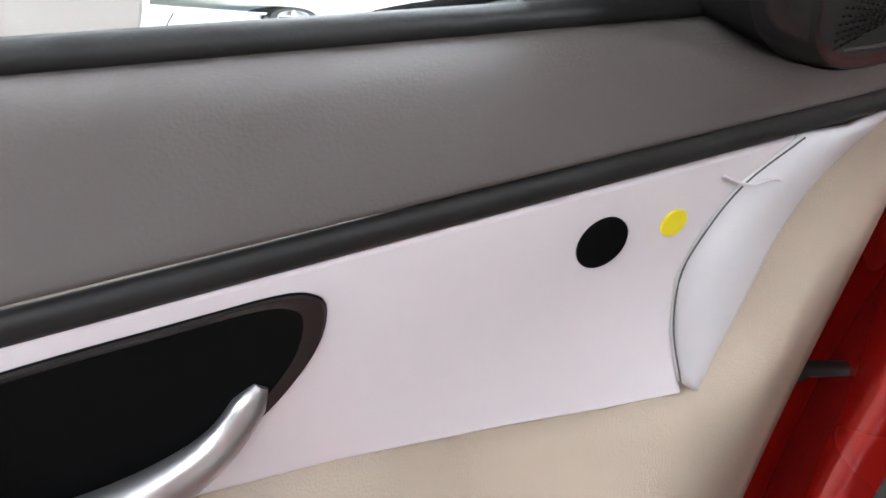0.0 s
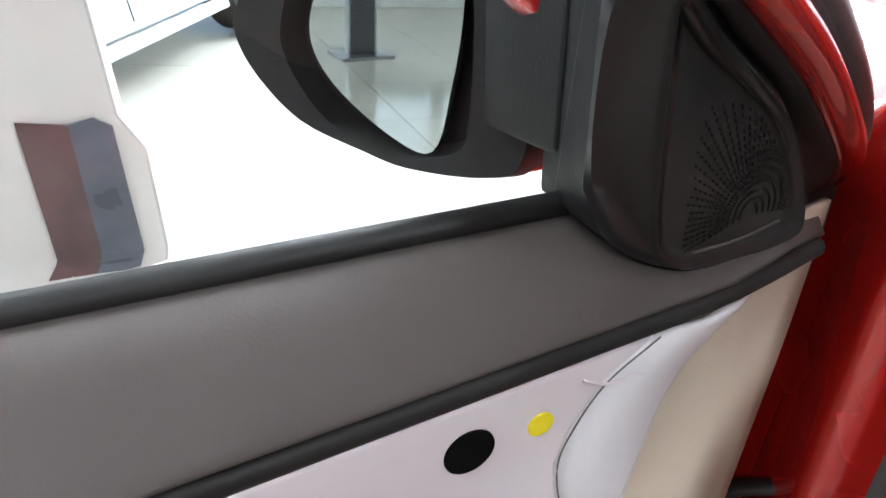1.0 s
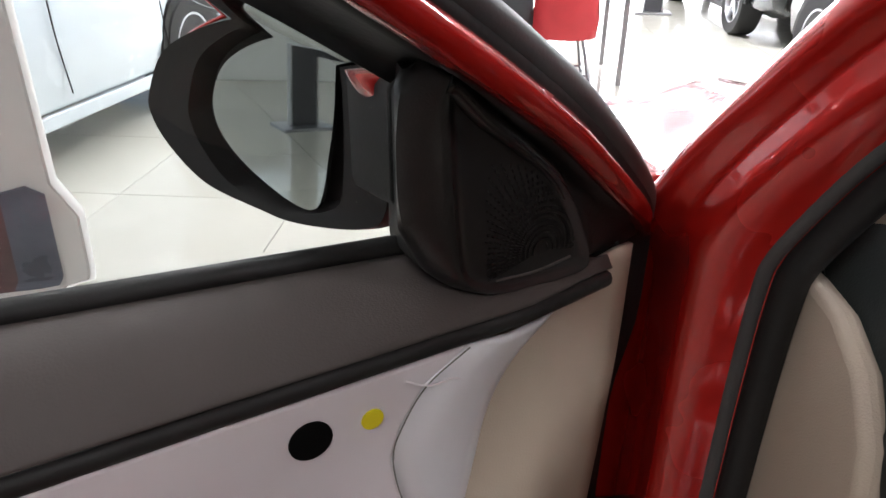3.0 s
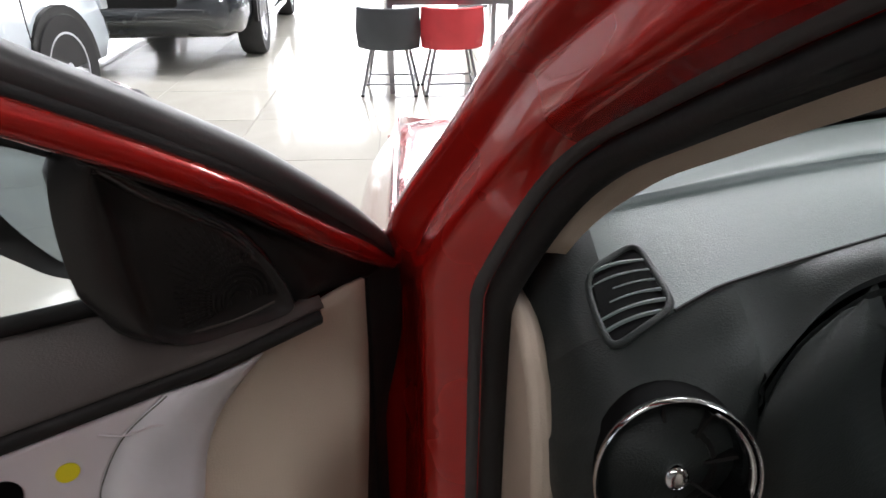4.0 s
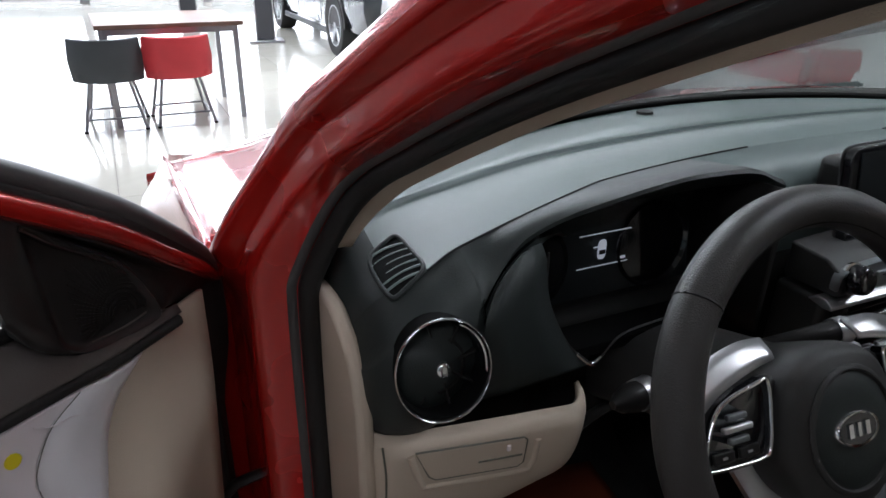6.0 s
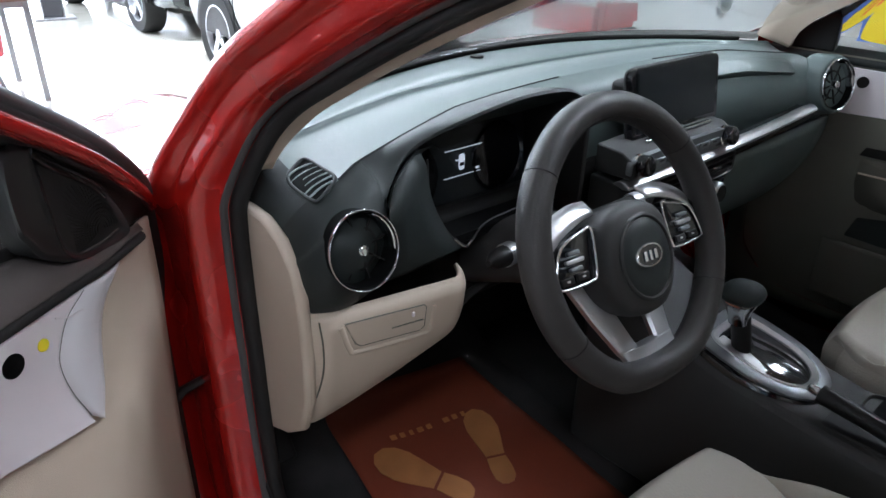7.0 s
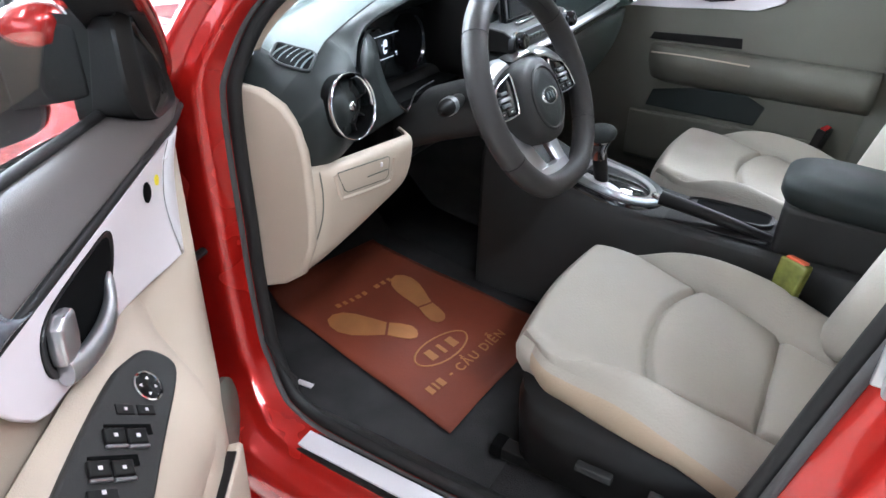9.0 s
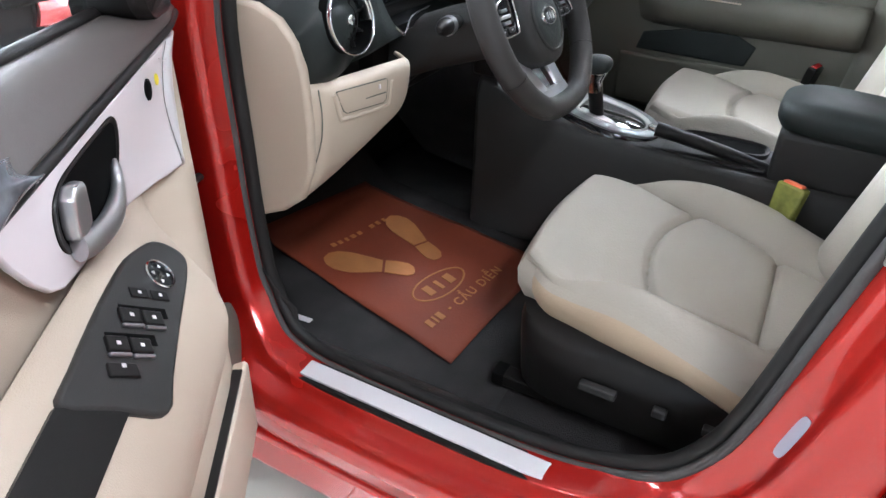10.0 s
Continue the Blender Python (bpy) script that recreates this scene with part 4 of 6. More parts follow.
for x in (-0.098, 0.128):
    kn = part("climate_knob", lathe([(0.0200, 0), (0.0195, 0.016), (0.016, 0.020), (0.004, 0.021)], frame_of((x, -0.262, 0.814), (1, 0, 0), (0, -1, 0.1)), 28), SATIN, climate)
    part("knob_face", lathe([(0.0155, 0.0195), (0.0150, 0.0212), (0.003, 0.0214)], frame_of((x, -0.262, 0.814), (1, 0, 0), (0, -1, 0.1)), 24), BLACK, kn)
for i in range(4):
    part("climate_key", box(-0.052 + i * 0.044, -0.2655, 0.804, 0.036, 0.004, 0.010), SATIN, climate, bevel=0.001)
part("console_bin", box(0.015, -0.215, 0.735, 0.24, 0.06, 0.07), BLACK, car, bevel=0.01)
# silver ledge that runs from the stack to the passenger's vent, over a black band
def ledge(pts, prof, mat, nm, lab):
    return part(nm, loft([[q + Vector((0, dy, dz)) for dy, dz in prof] for q in spline(pts, 8)]), mat, car, lab, bevel=0.0012)


LEDGE = [(-0.160, -0.268, 0.896), (0.0, -0.272, 0.896), (0.17, -0.270, 0.8985), (0.33, -0.266, 0.9015), (0.5025, -0.2578, 0.9055)]
ledge(LEDGE, ((0.02, -0.002), (0.008, 0.0050), (-0.002, 0.0045), (-0.010, -0.001), (-0.010, -0.0055), (0.0, -0.0065)), SATIN, "dash_strip", "satin silver dashboard strip")
ledge([(0.165, -0.262, 0.880), (0.33, -0.258, 0.884), (0.515, -0.250, 0.890)], ((0.03, 0.011), (-0.006, 0.011), (-0.009, 0.0), (-0.004, -0.011), (0.03, -0.012)), PIANO, "dash_strip_lower", "black band under the silver strip")
# crease and raised pad over the passenger's strip
part("dash_pad", loft([[Vector((x, y, z)) for y, z in ((dash_profile(x)[5][0] + 0.004, dash_profile(x)[5][1] - 0.004), (dash_profile(x)[6][0] - 0.020, dash_profile(x)[6][1] - 0.010), (dash_profile(x)[7][0] - 0.016, dash_profile(x)[7][1] - 0.012), (dash_profile(x)[8][0] + 0.004, dash_profile(x)[8][1] + 0.012))] for x in xr(0.165, 0.50, 16)], closed=False), DASH, car, "raised grey pad of the dashboard", solid=0.004)

# steering wheel, turned a little to the left
SPOKE = material("brushed_silver_paint", (0.52, 0.52, 0.53), 0.33, 0.9, var=0.05, grain=500, bump=0.04)
SW = frame_of((-0.3175, -0.3934, 0.9034), (1, 0, 0), (0, -math.cos(radians(26.5)), math.sin(radians(26.5)))) @ Matrix.Rotation(radians(-3), 4, "Z")


def rim_point(a, r=0.1636):
    """The rim's centre line, a little flattened at its foot."""
    y = r * math.sin(a)
    return Vector((r * math.cos(a), y if y > -0.150 else -0.150 + (y + 0.150) * 0.55, 0))


def around(p, axis, r, k=24):
    """A ring of points round a place on the rim."""
    t = Vector((-axis.y, axis.x, 0))
    out = t.cross(Vector((0, 0, 1))).normalized()
    return [p + out * r * math.cos(w) + Vector((0, 0, 1.1 * r * math.sin(w))) for w in (2 * math.pi * i / k for i in range(k))]


sw = part("steering_wheel", tube([rim_point(2 * math.pi * i / 72) for i in range(72)], 0.0182, 16, True, up=(0, 0, 1), flat=1.1), WHEEL, car, "black leather steering wheel with silver spokes", m=SW)
# smooth lower and upper sections are stitched to the grips
for a in (38, 142, 212, 328):
    q = rim_point(radians(a))
    part("grip_seam", tube(around(q, q.normalized(), 0.0181), 0.0009, 5, True), BLACK, sw)
part("rim_groove", tube([rim_point(radians(a), 0.1636 - 0.0150) + Vector((0, 0, 0.0115)) for a in range(44, 137, 4)], 0.0007, 5), BLACK, sw)


def hub_ring(k, h, sink=0.0):
    """An outline of the airbag cover, wider at the head than at the foot."""
    pts = []
    for i in range(44):
        a = 2 * math.pi * i / 44
        c, v = math.cos(a), math.sin(a)
        w = 0.0655 + 0.004 * v
        pts.append(Vector((w * math.copysign(abs(c) ** 0.80, c) * k, -0.021 + 0.070 * math.copysign(abs(v) ** 0.82, v) * k, h - sink * abs(c) ** 3)))
    return pts


part("airbag_cover", loft([hub_ring(0.92, -0.060), hub_ring(0.97, -0.030), hub_ring(1.0, -0.008, 0.002), hub_ring(0.985, 0.003, 0.002), hub_ring(0.94, 0.0095, 0.001), hub_ring(0.86, 0.0130), hub_ring(0.60, 0.0165), hub_ring(0.25, 0.0180)]), FACE, sw, "dark padded airbag cover")
RING = [(2 * math.pi * i / 48) for i in range(48)]
part("cover_ring", loft([[Vector((0.002 + r * 0.99 * math.cos(a), -0.021 + r * 1.04 * math.sin(a), h)) for a in RING] for r, h in ((0.0500, 0.0120), (0.0515, 0.0160), (0.0500, 0.0178), (0.0475, 0.0182), (0.0462, 0.0168), (0.0462, 0.0140))], loop=True), FACE, sw)
part("cover_disc", loft([[Vector((0.002 + r * 0.99 * math.cos(a), -0.021 + r * 1.04 * math.sin(a), h)) for a in RING] for r, h in ((0.0466, 0.0145), (0.0440, 0.0166), (0.030, 0.0186), (0.010, 0.0194))]), BROW, sw)
part("badge", loft([[Vector((x * k, -0.019 + y * k, h)) for x, y in oval(0.0255, 0.0145, 36)] for k, h in ((1.0, 0.0175), (1.0, 0.0205), (0.94, 0.0222), (0.86, 0.0218), (0.84, 0.0205))]), CHROME, sw, "chrome oval badge")
part("badge_field", prism(oval(0.0214, 0.0120, 32), 0.002, (0.0, -0.019, 0.0205), (1, 0, 0), (0, 1, 0)), PIANO, sw)
for k, w in ((-0.0098, 0.0050), (0, 0.0038), (0.0098, 0.0050)):
    part("badge_bar", box(k, -0.019, 0.0220, w, 0.0112, 0.0016), CHROME, sw, smooth=False)
POD = [(0.070, 0.031), (0.084, 0.0305), (0.114, 0.0235), (0.1285, 0.0135), (0.1385, -0.006), (0.1430, -0.0215), (0.1395, -0.0255), (0.110, -0.0275), (0.084, -0.0270), (0.076, -0.0225), (0.071, 0.0)]
for sx in (-1, 1):
    pod = [(sx * q.x, q.y) for q in spline([(x, y, 0) for x, y in POD], 4, True)]
    part("spoke", loft([[Vector((sx * x, y + dy, z)) for dy, z in ((0.030, -0.018), (0.027, -0.004), (-0.022, -0.004), (-0.030, -0.018), (-0.024, -0.026), (0.024, -0.026))] for x, y in ((0.050, 0.002), (0.10, 0.000), (0.155, -0.004))]), BLACK, sw, bevel=0.004)
    fr = part("button_frame", tube([Vector((x, y, 0.0015)) for x, y in pod], 0.0019, 8, True), CHROME, sw, "chrome frame of the spoke buttons")
    part("button_pod", loft([[Vector((0.106 * sx + (x - 0.106 * sx) * k, y * k, z)) for x, y in pod] for k, z in ((1.0, -0.010), (1.0, -0.0005), (0.94, -0.0015))]), PIANO, fr)
    # a rocker of silver bars over a dark base, and two flat keys
    for dy, w, mt in ((0.0105, 0.020, GREYSILVER), (0.0015, 0.030, SATIN), (-0.0075, 0.020, GREYSILVER)):
        part("button", box(sx * 0.107, dy, 0.0014, w, 0.0050, 0.0050), mt, fr, bevel=0.0014)
    for dx in (-0.013, 0.013):
        part("button", box(sx * (0.110 + dx), -0.0185, 0.0002, 0.021, 0.0085, 0.0030), BLACK, fr, bevel=0.0012)
        part("button_mark", box(sx * (0.110 + dx), -0.0185, 0.0019, 0.0046, 0.0018, 0.0006), SATIN, fr, smooth=False)
    top = spline([(sx * 0.052, 0.044, -0.006), (sx * 0.078, 0.040, -0.004), (sx * 0.112, 0.029, -0.004), (sx * 0.134, 0.016, -0.004), (sx * 0.149, 0.000, -0.006)], 5)
    back = spline([(sx * 0.050, 0.060, -0.020), (sx * 0.084, 0.060, -0.018), (sx * 0.124, 0.048, -0.018), (sx * 0.150, 0.030, -0.017), (sx * 0.160, 0.006, -0.014)], 5)
    part("spoke_bezel", loft([[a, a.lerp(b, 0.33) + Vector((0, 0, 0.0022)), a.lerp(b, 0.70) + Vector((0, 0, 0.0012)), b] for a, b in zip(top, back)], closed=False), SATIN, sw, "bright silver bezel over the spoke", solid=0.003)
    rows = [(-0.040, -0.040, 0.032, 0.080), (-0.062, -0.034, 0.029, 0.073), (-0.085, -0.026, 0.0255, 0.066), (-0.112, -0.016, 0.021, 0.056), (-0.132, -0.008, 0.0165, 0.049)]
    legs = [[Vector((sx * (a + 0.006), v, h - 0.013)), Vector((sx * a, v, h - 0.002)), Vector((sx * (a + 0.003), v, h + 0.002)), Vector((sx * (b - 0.004), v, h + 0.002)), Vector((sx * b, v, h - 0.002)), Vector((sx * (b - 0.005), v, h - 0.015))] for v, h, a, b in rows]
    part("lower_spoke", loft(legs), SPOKE, sw, "satin silver lower spoke")
foot = [(-0.128, -0.0090, 0.0500), (-0.134, -0.0068, 0.0485), (-0.146, -0.0010, 0.0455), (-0.156, 0.0055, 0.0420), (-0.161, 0.0085, 0.0390), (-0.166, 0.0075, 0.0360)]
part("spoke_bridge", loft([[Vector((x * w, v + 0.003 * abs(x) ** 2, h + dz)) for x, dz in ((-1, -0.010), (-1, -0.001), (-0.92, 0.0022), (0, 0.0030), (0.92, 0.0022), (1, -0.001), (1, -0.010))] for v, h, w in foot]), SPOKE, sw, "satin silver foot of the spokes")
part("column_shroud", loft([[SW.inverted() @ Vector((-0.3175 + x * k, y, z0 + z * k)) for x, z in oval(0.062, 0.050, 24, 2.6)] for y, z0, k in ((-0.345, 0.868, 0.80), (-0.335, 0.866, 0.96), (-0.24, 0.835, 1.0), (-0.13, 0.790, 1.05))]), FACE, sw, "dark plastic column shroud")
part("steering_column", tube([(-0.3175, -0.36, 0.870), (-0.3175, -0.20, 0.80), (-0.3175, 0.0, 0.70)], 0.030, 16, flat=0.9), BLACK, car)
for sx, y in ((-1, -0.30), (1, -0.30)):
    st = part("stalk", tube(spline([(-0.313 + sx * 0.045, y + 0.02, 0.875), (-0.313 + sx * 0.10, y - 0.002, 0.888), (-0.313 + sx * 0.165, y - 0.012, 0.892)], 6), 0.010, 10, taper=lambda t: (0.8 + 0.7 * t) * (1 if t < 0.8 else max(0.25, 1 - ((t - 0.8) / 0.2) ** 2 * 0.75))), BLACK, car, "black control stalk")
    part("stalk_ring", tube([(-0.313 + sx * 0.120, y - 0.005, 0.889), (-0.313 + sx * 0.135, y - 0.0075, 0.890)], 0.0145, 14), SATIN, st)


# ---- console ----
console = part("centre_console", loft([[Vector((x, y, z)) for x, z in ((-w, 0.34), (-w, zt - 0.03), (-w * 0.86, zt), (w * 0.86, zt), (w, zt - 0.03), (w, 0.34))] for y, w, zt in ((-0.20, 0.115, 0.70), (-0.32, 0.108, 0.652), (-0.45, 0.102, 0.622), (-0.60, 0.095, 0.606), (-0.75, 0.092, 0.60), (-1.05, 0.095, 0.60))]), FACE, car, "dark grained centre console", bevel=0.010)
gp = frame_of((0.003, -0.468, 0.6275), (1, 0, 0), (0, -0.20, 1))


def shift_ring(w, d, h, cy=0.0, cx=0.0):
    """Squared at the front, rounded at the rear."""
    pts = []
    for i in range(48):
        q = 2 * math.pi * i / 48
        c, v = math.cos(q), math.sin(q)
        e = 0.42 if v > 0 else 0.86
        pts.append(Vector((cx + w * math.copysign(abs(c) ** e, c) * (1 - 0.10 * max(0, -v)), cy + d * math.copysign(abs(v) ** e, v), h)))
    return pts


part("shifter_plinth", loft([shift_ring(0.088, 0.108, -0.036), shift_ring(0.087, 0.107, -0.014), shift_ring(0.083, 0.103, 0.002), shift_ring(0.079, 0.099, 0.006)]), PIANO, console, "gloss black shifter plinth", m=gp)
part("plinth_line", tube(shift_ring(0.0872, 0.1072, -0.012), 0.0014, 6, True), CHROME, console, m=gp)
sp = part("shifter_plate", loft([shift_ring(0.080, 0.100, 0.004), shift_ring(0.0795, 0.0995, 0.0085), shift_ring(0.076, 0.096, 0.0105), shift_ring(0.061, 0.081, 0.0112), shift_ring(0.060, 0.080, 0.0095)], caps=False), GREYSILVER, console, "dark satin shifter surround", m=gp)
part("bright_ring", loft([shift_ring(0.0606, 0.0806, 0.0108), shift_ring(0.058, 0.078, 0.0124), shift_ring(0.050, 0.070, 0.0086), shift_ring(0.047, 0.067, -0.004)], caps=False), SATIN, sp, "bright silver inner ring")
part("shifter_well", loft([shift_ring(0.0485, 0.0685, -0.0035), shift_ring(0.044, 0.064, -0.0065)]), FACE, console, m=gp)
part("gate_cover", loft([[Vector((x, y, h)) for x, y in ((-0.049, 0.066), (-0.022, 0.066), (-0.022, 0.016), (-0.026, -0.004), (-0.036, -0.018), (-0.048, -0.022))] for h in (-0.005, 0.0072)]), SATIN, sp, "silver gate cover", bevel=0.003)
# gate slot is a near-black sheet painted as its shade
part("shifter_gate", prism(oval(0.013, 0.046, 24, 4, 0.014, -0.004), 0.004, (0, 0, -0.0035), (1, 0, 0), (0, 1, 0)), HOLE_SHADE, console, m=gp)
part("gate_ridge", tube(spline([(0.002, -0.046, -0.002), (0.010, -0.020, 0.001), (0.004, 0.012, 0.001)], 6), 0.0022, 6), FACE, console, m=gp)
lever = part("gear_selector", tube([(-0.014, -0.440, 0.618), (-0.026, -0.436, 0.66), (-0.038, -0.431, 0.704)], 0.0150, 14), BLACK, car, "black gear selector with a chrome collar")
KM = frame_of((-0.039, -0.4305, 0.692), (1, 0, 0), (-0.16, 0.10, 1))
part("lever_collar", loft([[Vector((x * k, y * k + dy, h)) for x, y in oval(0.0185, 0.0225, 28, 2.5)] for k, h, dy in ((0.66, 0.0, 0), (0.70, 0.010, 0), (0.86, 0.026, -0.001), (1.16, 0.040, -0.003), (1.24, 0.0455, -0.004), (1.18, 0.048, -0.004))]), CHROME, lever, m=KM)
part("collar_inlay", loft([[Vector((x * k, y * k + dy, h)) for x, y in oval(0.0230, 0.0280, 28, 2.5)] for k, h, dy in ((0.97, 0.0440, -0.004), (1.015, 0.0475, -0.004), (1.0, 0.0490, -0.004))]), PIANO, lever, m=KM)
kb = []
for i in range(11):
    t = i / 10
    k = max(0.05, (1 - max(0, (t - 0.18) / 0.82) ** 2.4)) ** 0.5 * (0.95 + 0.05 * min(1, t / 0.18))
    kb.append([Vector((x * k, y * k - 0.004 - 0.005 * t, 0.0485 + 0.027 * t)) for x, y in oval(0.0262, 0.0325, 28, 2.4)])
part("lever_knob", loft(kb), BROW, lever, "smooth dark grey knob", m=KM)
part("handbrake_slot", box(-0.035, -0.68, 0.6045, 0.052, 0.20, 0.006), BLACK, console, bevel=0.004)
hb = part("handbrake_lever", tube(spline([(-0.040, -0.568, 0.640), (-0.038, -0.63, 0.632), (-0.036, -0.72, 0.617), (-0.035, -0.80, 0.600)], 5), 0.0145, 12, taper=lambda t: 1 - 0.25 * t), BLACK, car, "black handbrake lever with a chrome button")
part("release_button", lathe([(0.007, 0), (0.007, 0.012), (0.004, 0.015)], frame_of((-0.0405, -0.566, 0.6405), (1, 0, 0), (0, 1, 0.1)), 16), CHROME, hb)
cups = oval(0.036, 0.082, 36, 3.4)
part("cup_holder", loft([[Vector((x * k, y * k, z)) for x, y in cups] for k, z in ((1.08, 0.0), (1.07, 0.010), (1.0, 0.011), (0.96, 0.004))], caps=False), FACE, console, m=pose(0.043, -0.690, 0.599))
# flat near-black sheet painted as the shade in the cup holder
part("cup_well", prism(cups, 0.004, (0.043, -0.690, 0.603), (1, 0, 0), (0, 1, 0)), HOLE_SHADE, console, smooth=False)
arm = part("armrest", cushion(0.170, 0.31, 0.056, n=32, p=4.5, rows=10), BROW, car, "dark grey padded armrest lid", m=pose(0.005, -0.925, 0.690, rx=3))
part("armrest_bin", box(0.005, -0.93, 0.645, 0.155, 0.29, 0.10), FACE, car, bevel=0.012)


# ---- seats ----
def front_seat(cx, name, label, side):
    """The cushion with its insert and bolsters, the backrest, the plinth and its switches."""
    m = pose(cx, 0, 0)
    base = part(name, loft([[Vector((x, y + dy, z)) for x, y in oval(0.225 * k, 0.26, 28, 6, 0, -0.765)] for k, z, dy in ((0.96, 0.375, 0), (0.99, 0.40, 0), (1.01, 0.45, 0.003), (1.0, 0.495, 0.006), (0.94, 0.508, 0.006))]), BLACK, car, label, m=m)

    def outline(v):
        """Half width of the cushion at y."""
        return (0.178 + 0.052 * sm0(v / 0.7)) * (1 - 0.14 * max(0, (0.12 - v) / 0.12) ** 2)

    def seam(v):
        """Where the side seam runs."""
        return min(0.95 * outline(v), max(0.118, 0.190 - 0.085 * v))

    def pad(x, y, v):
        """Height of the padding over the plan, with its stitched seams."""
        ax = abs(x)
        z = 0.607 - 0.11 * max(0, (-0.475 - y) / 0.52) ** 1.25
        hw = outline(v)
        sx_ = seam(v)
        bol = max(0, (ax - sx_) / max(0.01, hw - sx_))
        z += 0.048 * math.sin(math.pi * min(1, bol) * 0.70) * sm0((v - 0.05) / 0.42) * (1 - 0.35 * sm0((v - 0.6) / 0.3))
        z -= 0.011 * math.exp(-((ax - sx_) / 0.0055) ** 2) * sm0((v - 0.10) / 0.16) * sm0((hw - ax) / 0.020)
        mid = 1 - sm0((ax - sx_ + 0.012) / 0.012)
        d = -0.660 - 0.045 * (x / 0.16) ** 2 - y
        e = y + 0.845
        puff = 1 - (ax / sx_) ** 2 if ax < sx_ else 0
        z += 0.005 * puff * sm0(v / 0.15)
        if d > 0:
            z += mid * 0.010 * (1 - math.exp(-d / 0.022)) * (1 - math.exp(-abs(e) / 0.018))
        z -= mid * 0.012 * math.exp(-(d / 0.0065) ** 2)
        z -= mid * 0.009 * math.exp(-(e / 0.005) ** 2)
        z += 0.0012 * math.sin(43 * x + 17 * y) * math.sin(31 * y)
        return z

    NU, NV = 120, 132

    def plan(i, j):
        """Plan grid whose columns follow the side seams."""
        u, v = i / NU * 2 - 1, j / NV
        yy = -0.475 - 0.52 * v
        hw = outline(v)
        sx_ = seam(v)
        x = abs(u) / 0.6 * sx_ if abs(u) < 0.6 else sx_ + (abs(u) - 0.6) / 0.4 * (hw - sx_)
        front = max(0, (0.30 - v) / 0.30)
        return math.copysign(x, u), yy - 0.004 - 0.040 * front * u * u, hw

    grid = []
    for j in range(NV + 1):
        row = []
        for i in range(NU + 1):
            x, y, hw = plan(i, j)
            near = min(hw - abs(x), 0.52 * j / NV + 0.0)
            z = pad(x, y, j / NV) - 0.026 * max(0, 1 - near / 0.024) ** 2.2
            row.append(Vector((x, y, z)))
        grid.append(row)
    part("seat_cushion", loft(grid, closed=False), LEATHER, base, "cream leather cushion with stitched panels")

    def skirt(run):
        return [[p, p + o * 0.006 - Vector((0, 0, 0.014)), Vector((p.x, p.y, min(0.562, p.z - 0.022))) + o * 0.009, Vector((p.x, p.y, min(0.530, p.z - 0.044))) + o * 0.006, Vector((p.x, p.y, min(0.508, p.z - 0.060))) - o * 0.006] for p, o in run]

    front = [(grid[0][i], Vector((3 * (i / NU * 2 - 1) ** 5, 1, 0)).normalized()) for i in range(NU + 1)]
    part("front_skirt", loft(skirt(front), closed=False), LEATHER, base)
    for col, sx in ((0, -1), (NU, 1)):
        run = [(grid[j][col], Vector((sx, 0.333 * max(0, 1 - j / NV / 0.08), 0)).normalized()) for j in range(NV + 1)]
        rows = skirt(run)
        part("side_bolster", loft([r[:2] for r in rows], closed=False), LEATHER, base)
        # driver's lower sides carry painted bounce light, the passenger's stay cream
        part("bolster_side", loft([r[1:] for r in rows], closed=False), LEATHER2 if side < 0 else LEATHER, base, "leather lower side tinted tan for bounced light" if side < 0 else "")
    # backrest
    def back(u, v, off=0.0):
        x = (u - 0.5) * 2
        ax = abs(x)
        w = 0.225 - 0.045 * v ** 2
        bol = max(0, (ax - 0.55) / 0.45)
        y = -0.955 - 0.16 * v + 0.055 * math.sin(math.pi * min(1, bol * 0.9)) - 0.10 * bol ** 4
        y -= 0.010 * math.exp(-((ax - 0.56) / 0.035) ** 2)
        return Vector((x * w, y, 0.525 + 0.65 * v - 0.03 * ax ** 3 * v))
    rows = [[back(i / 36, j / 30) for i in range(37)] for j in range(31)]
    part("backrest", loft(rows, closed=False), LEATHER, base, "cream leather backrest", solid=0.03)
    bk = [[Vector((p.x, p.y - 0.10, p.z)) for p in r] for r in rows]
    part("backrest_shell", loft(bk, closed=False), FACE, base, solid=0.02)
    part("headrest", cushion(0.25, 0.11, 0.17, n=24, p=3.2), LEATHER, base, m=pose(0, -1.165, 1.215, rx=12))
    for sx in (-1, 1):
        part("headrest_post", tube([(sx * 0.055, -1.125, 1.15), (sx * 0.055, -1.165, 1.235)], 0.006, 8), CHROME, base)
    part("backrest_edge", strip_between([rows[j][0] for j in range(31)], [bk[j][0] for j in range(31)], 2), LEATHER2, base, solid=0.004)
    part("backrest_edge", strip_between([rows[j][-1] for j in range(31)], [bk[j][-1] for j in range(31)], 2), LEATHER2, base, solid=0.004)
    # switches on the outer side of the plinth
    for y, w in ((-0.66, 0.055), (-0.75, 0.02), (-0.82, 0.022)):
        part("seat_switch", box(side * 0.236, y, 0.455, 0.014, w, 0.014), FACE, base, bevel=0.003)
    part("seat_rail", box(side * 0.17, -0.68, 0.350, 0.030, 0.38, 0.024), BLACK, base, bevel=0.003)
    part("seat_rail", box(-side * 0.17, -0.68, 0.350, 0.030, 0.38, 0.024), BLACK, base, bevel=0.003)
    # cap coloured near-black for the shade under the cushion
    part("rail_cap", box(side * 0.17, -0.482, 0.350, 0.034, 0.022, 0.028), HOLE_SHADE, base, bevel=0.004)
    return base


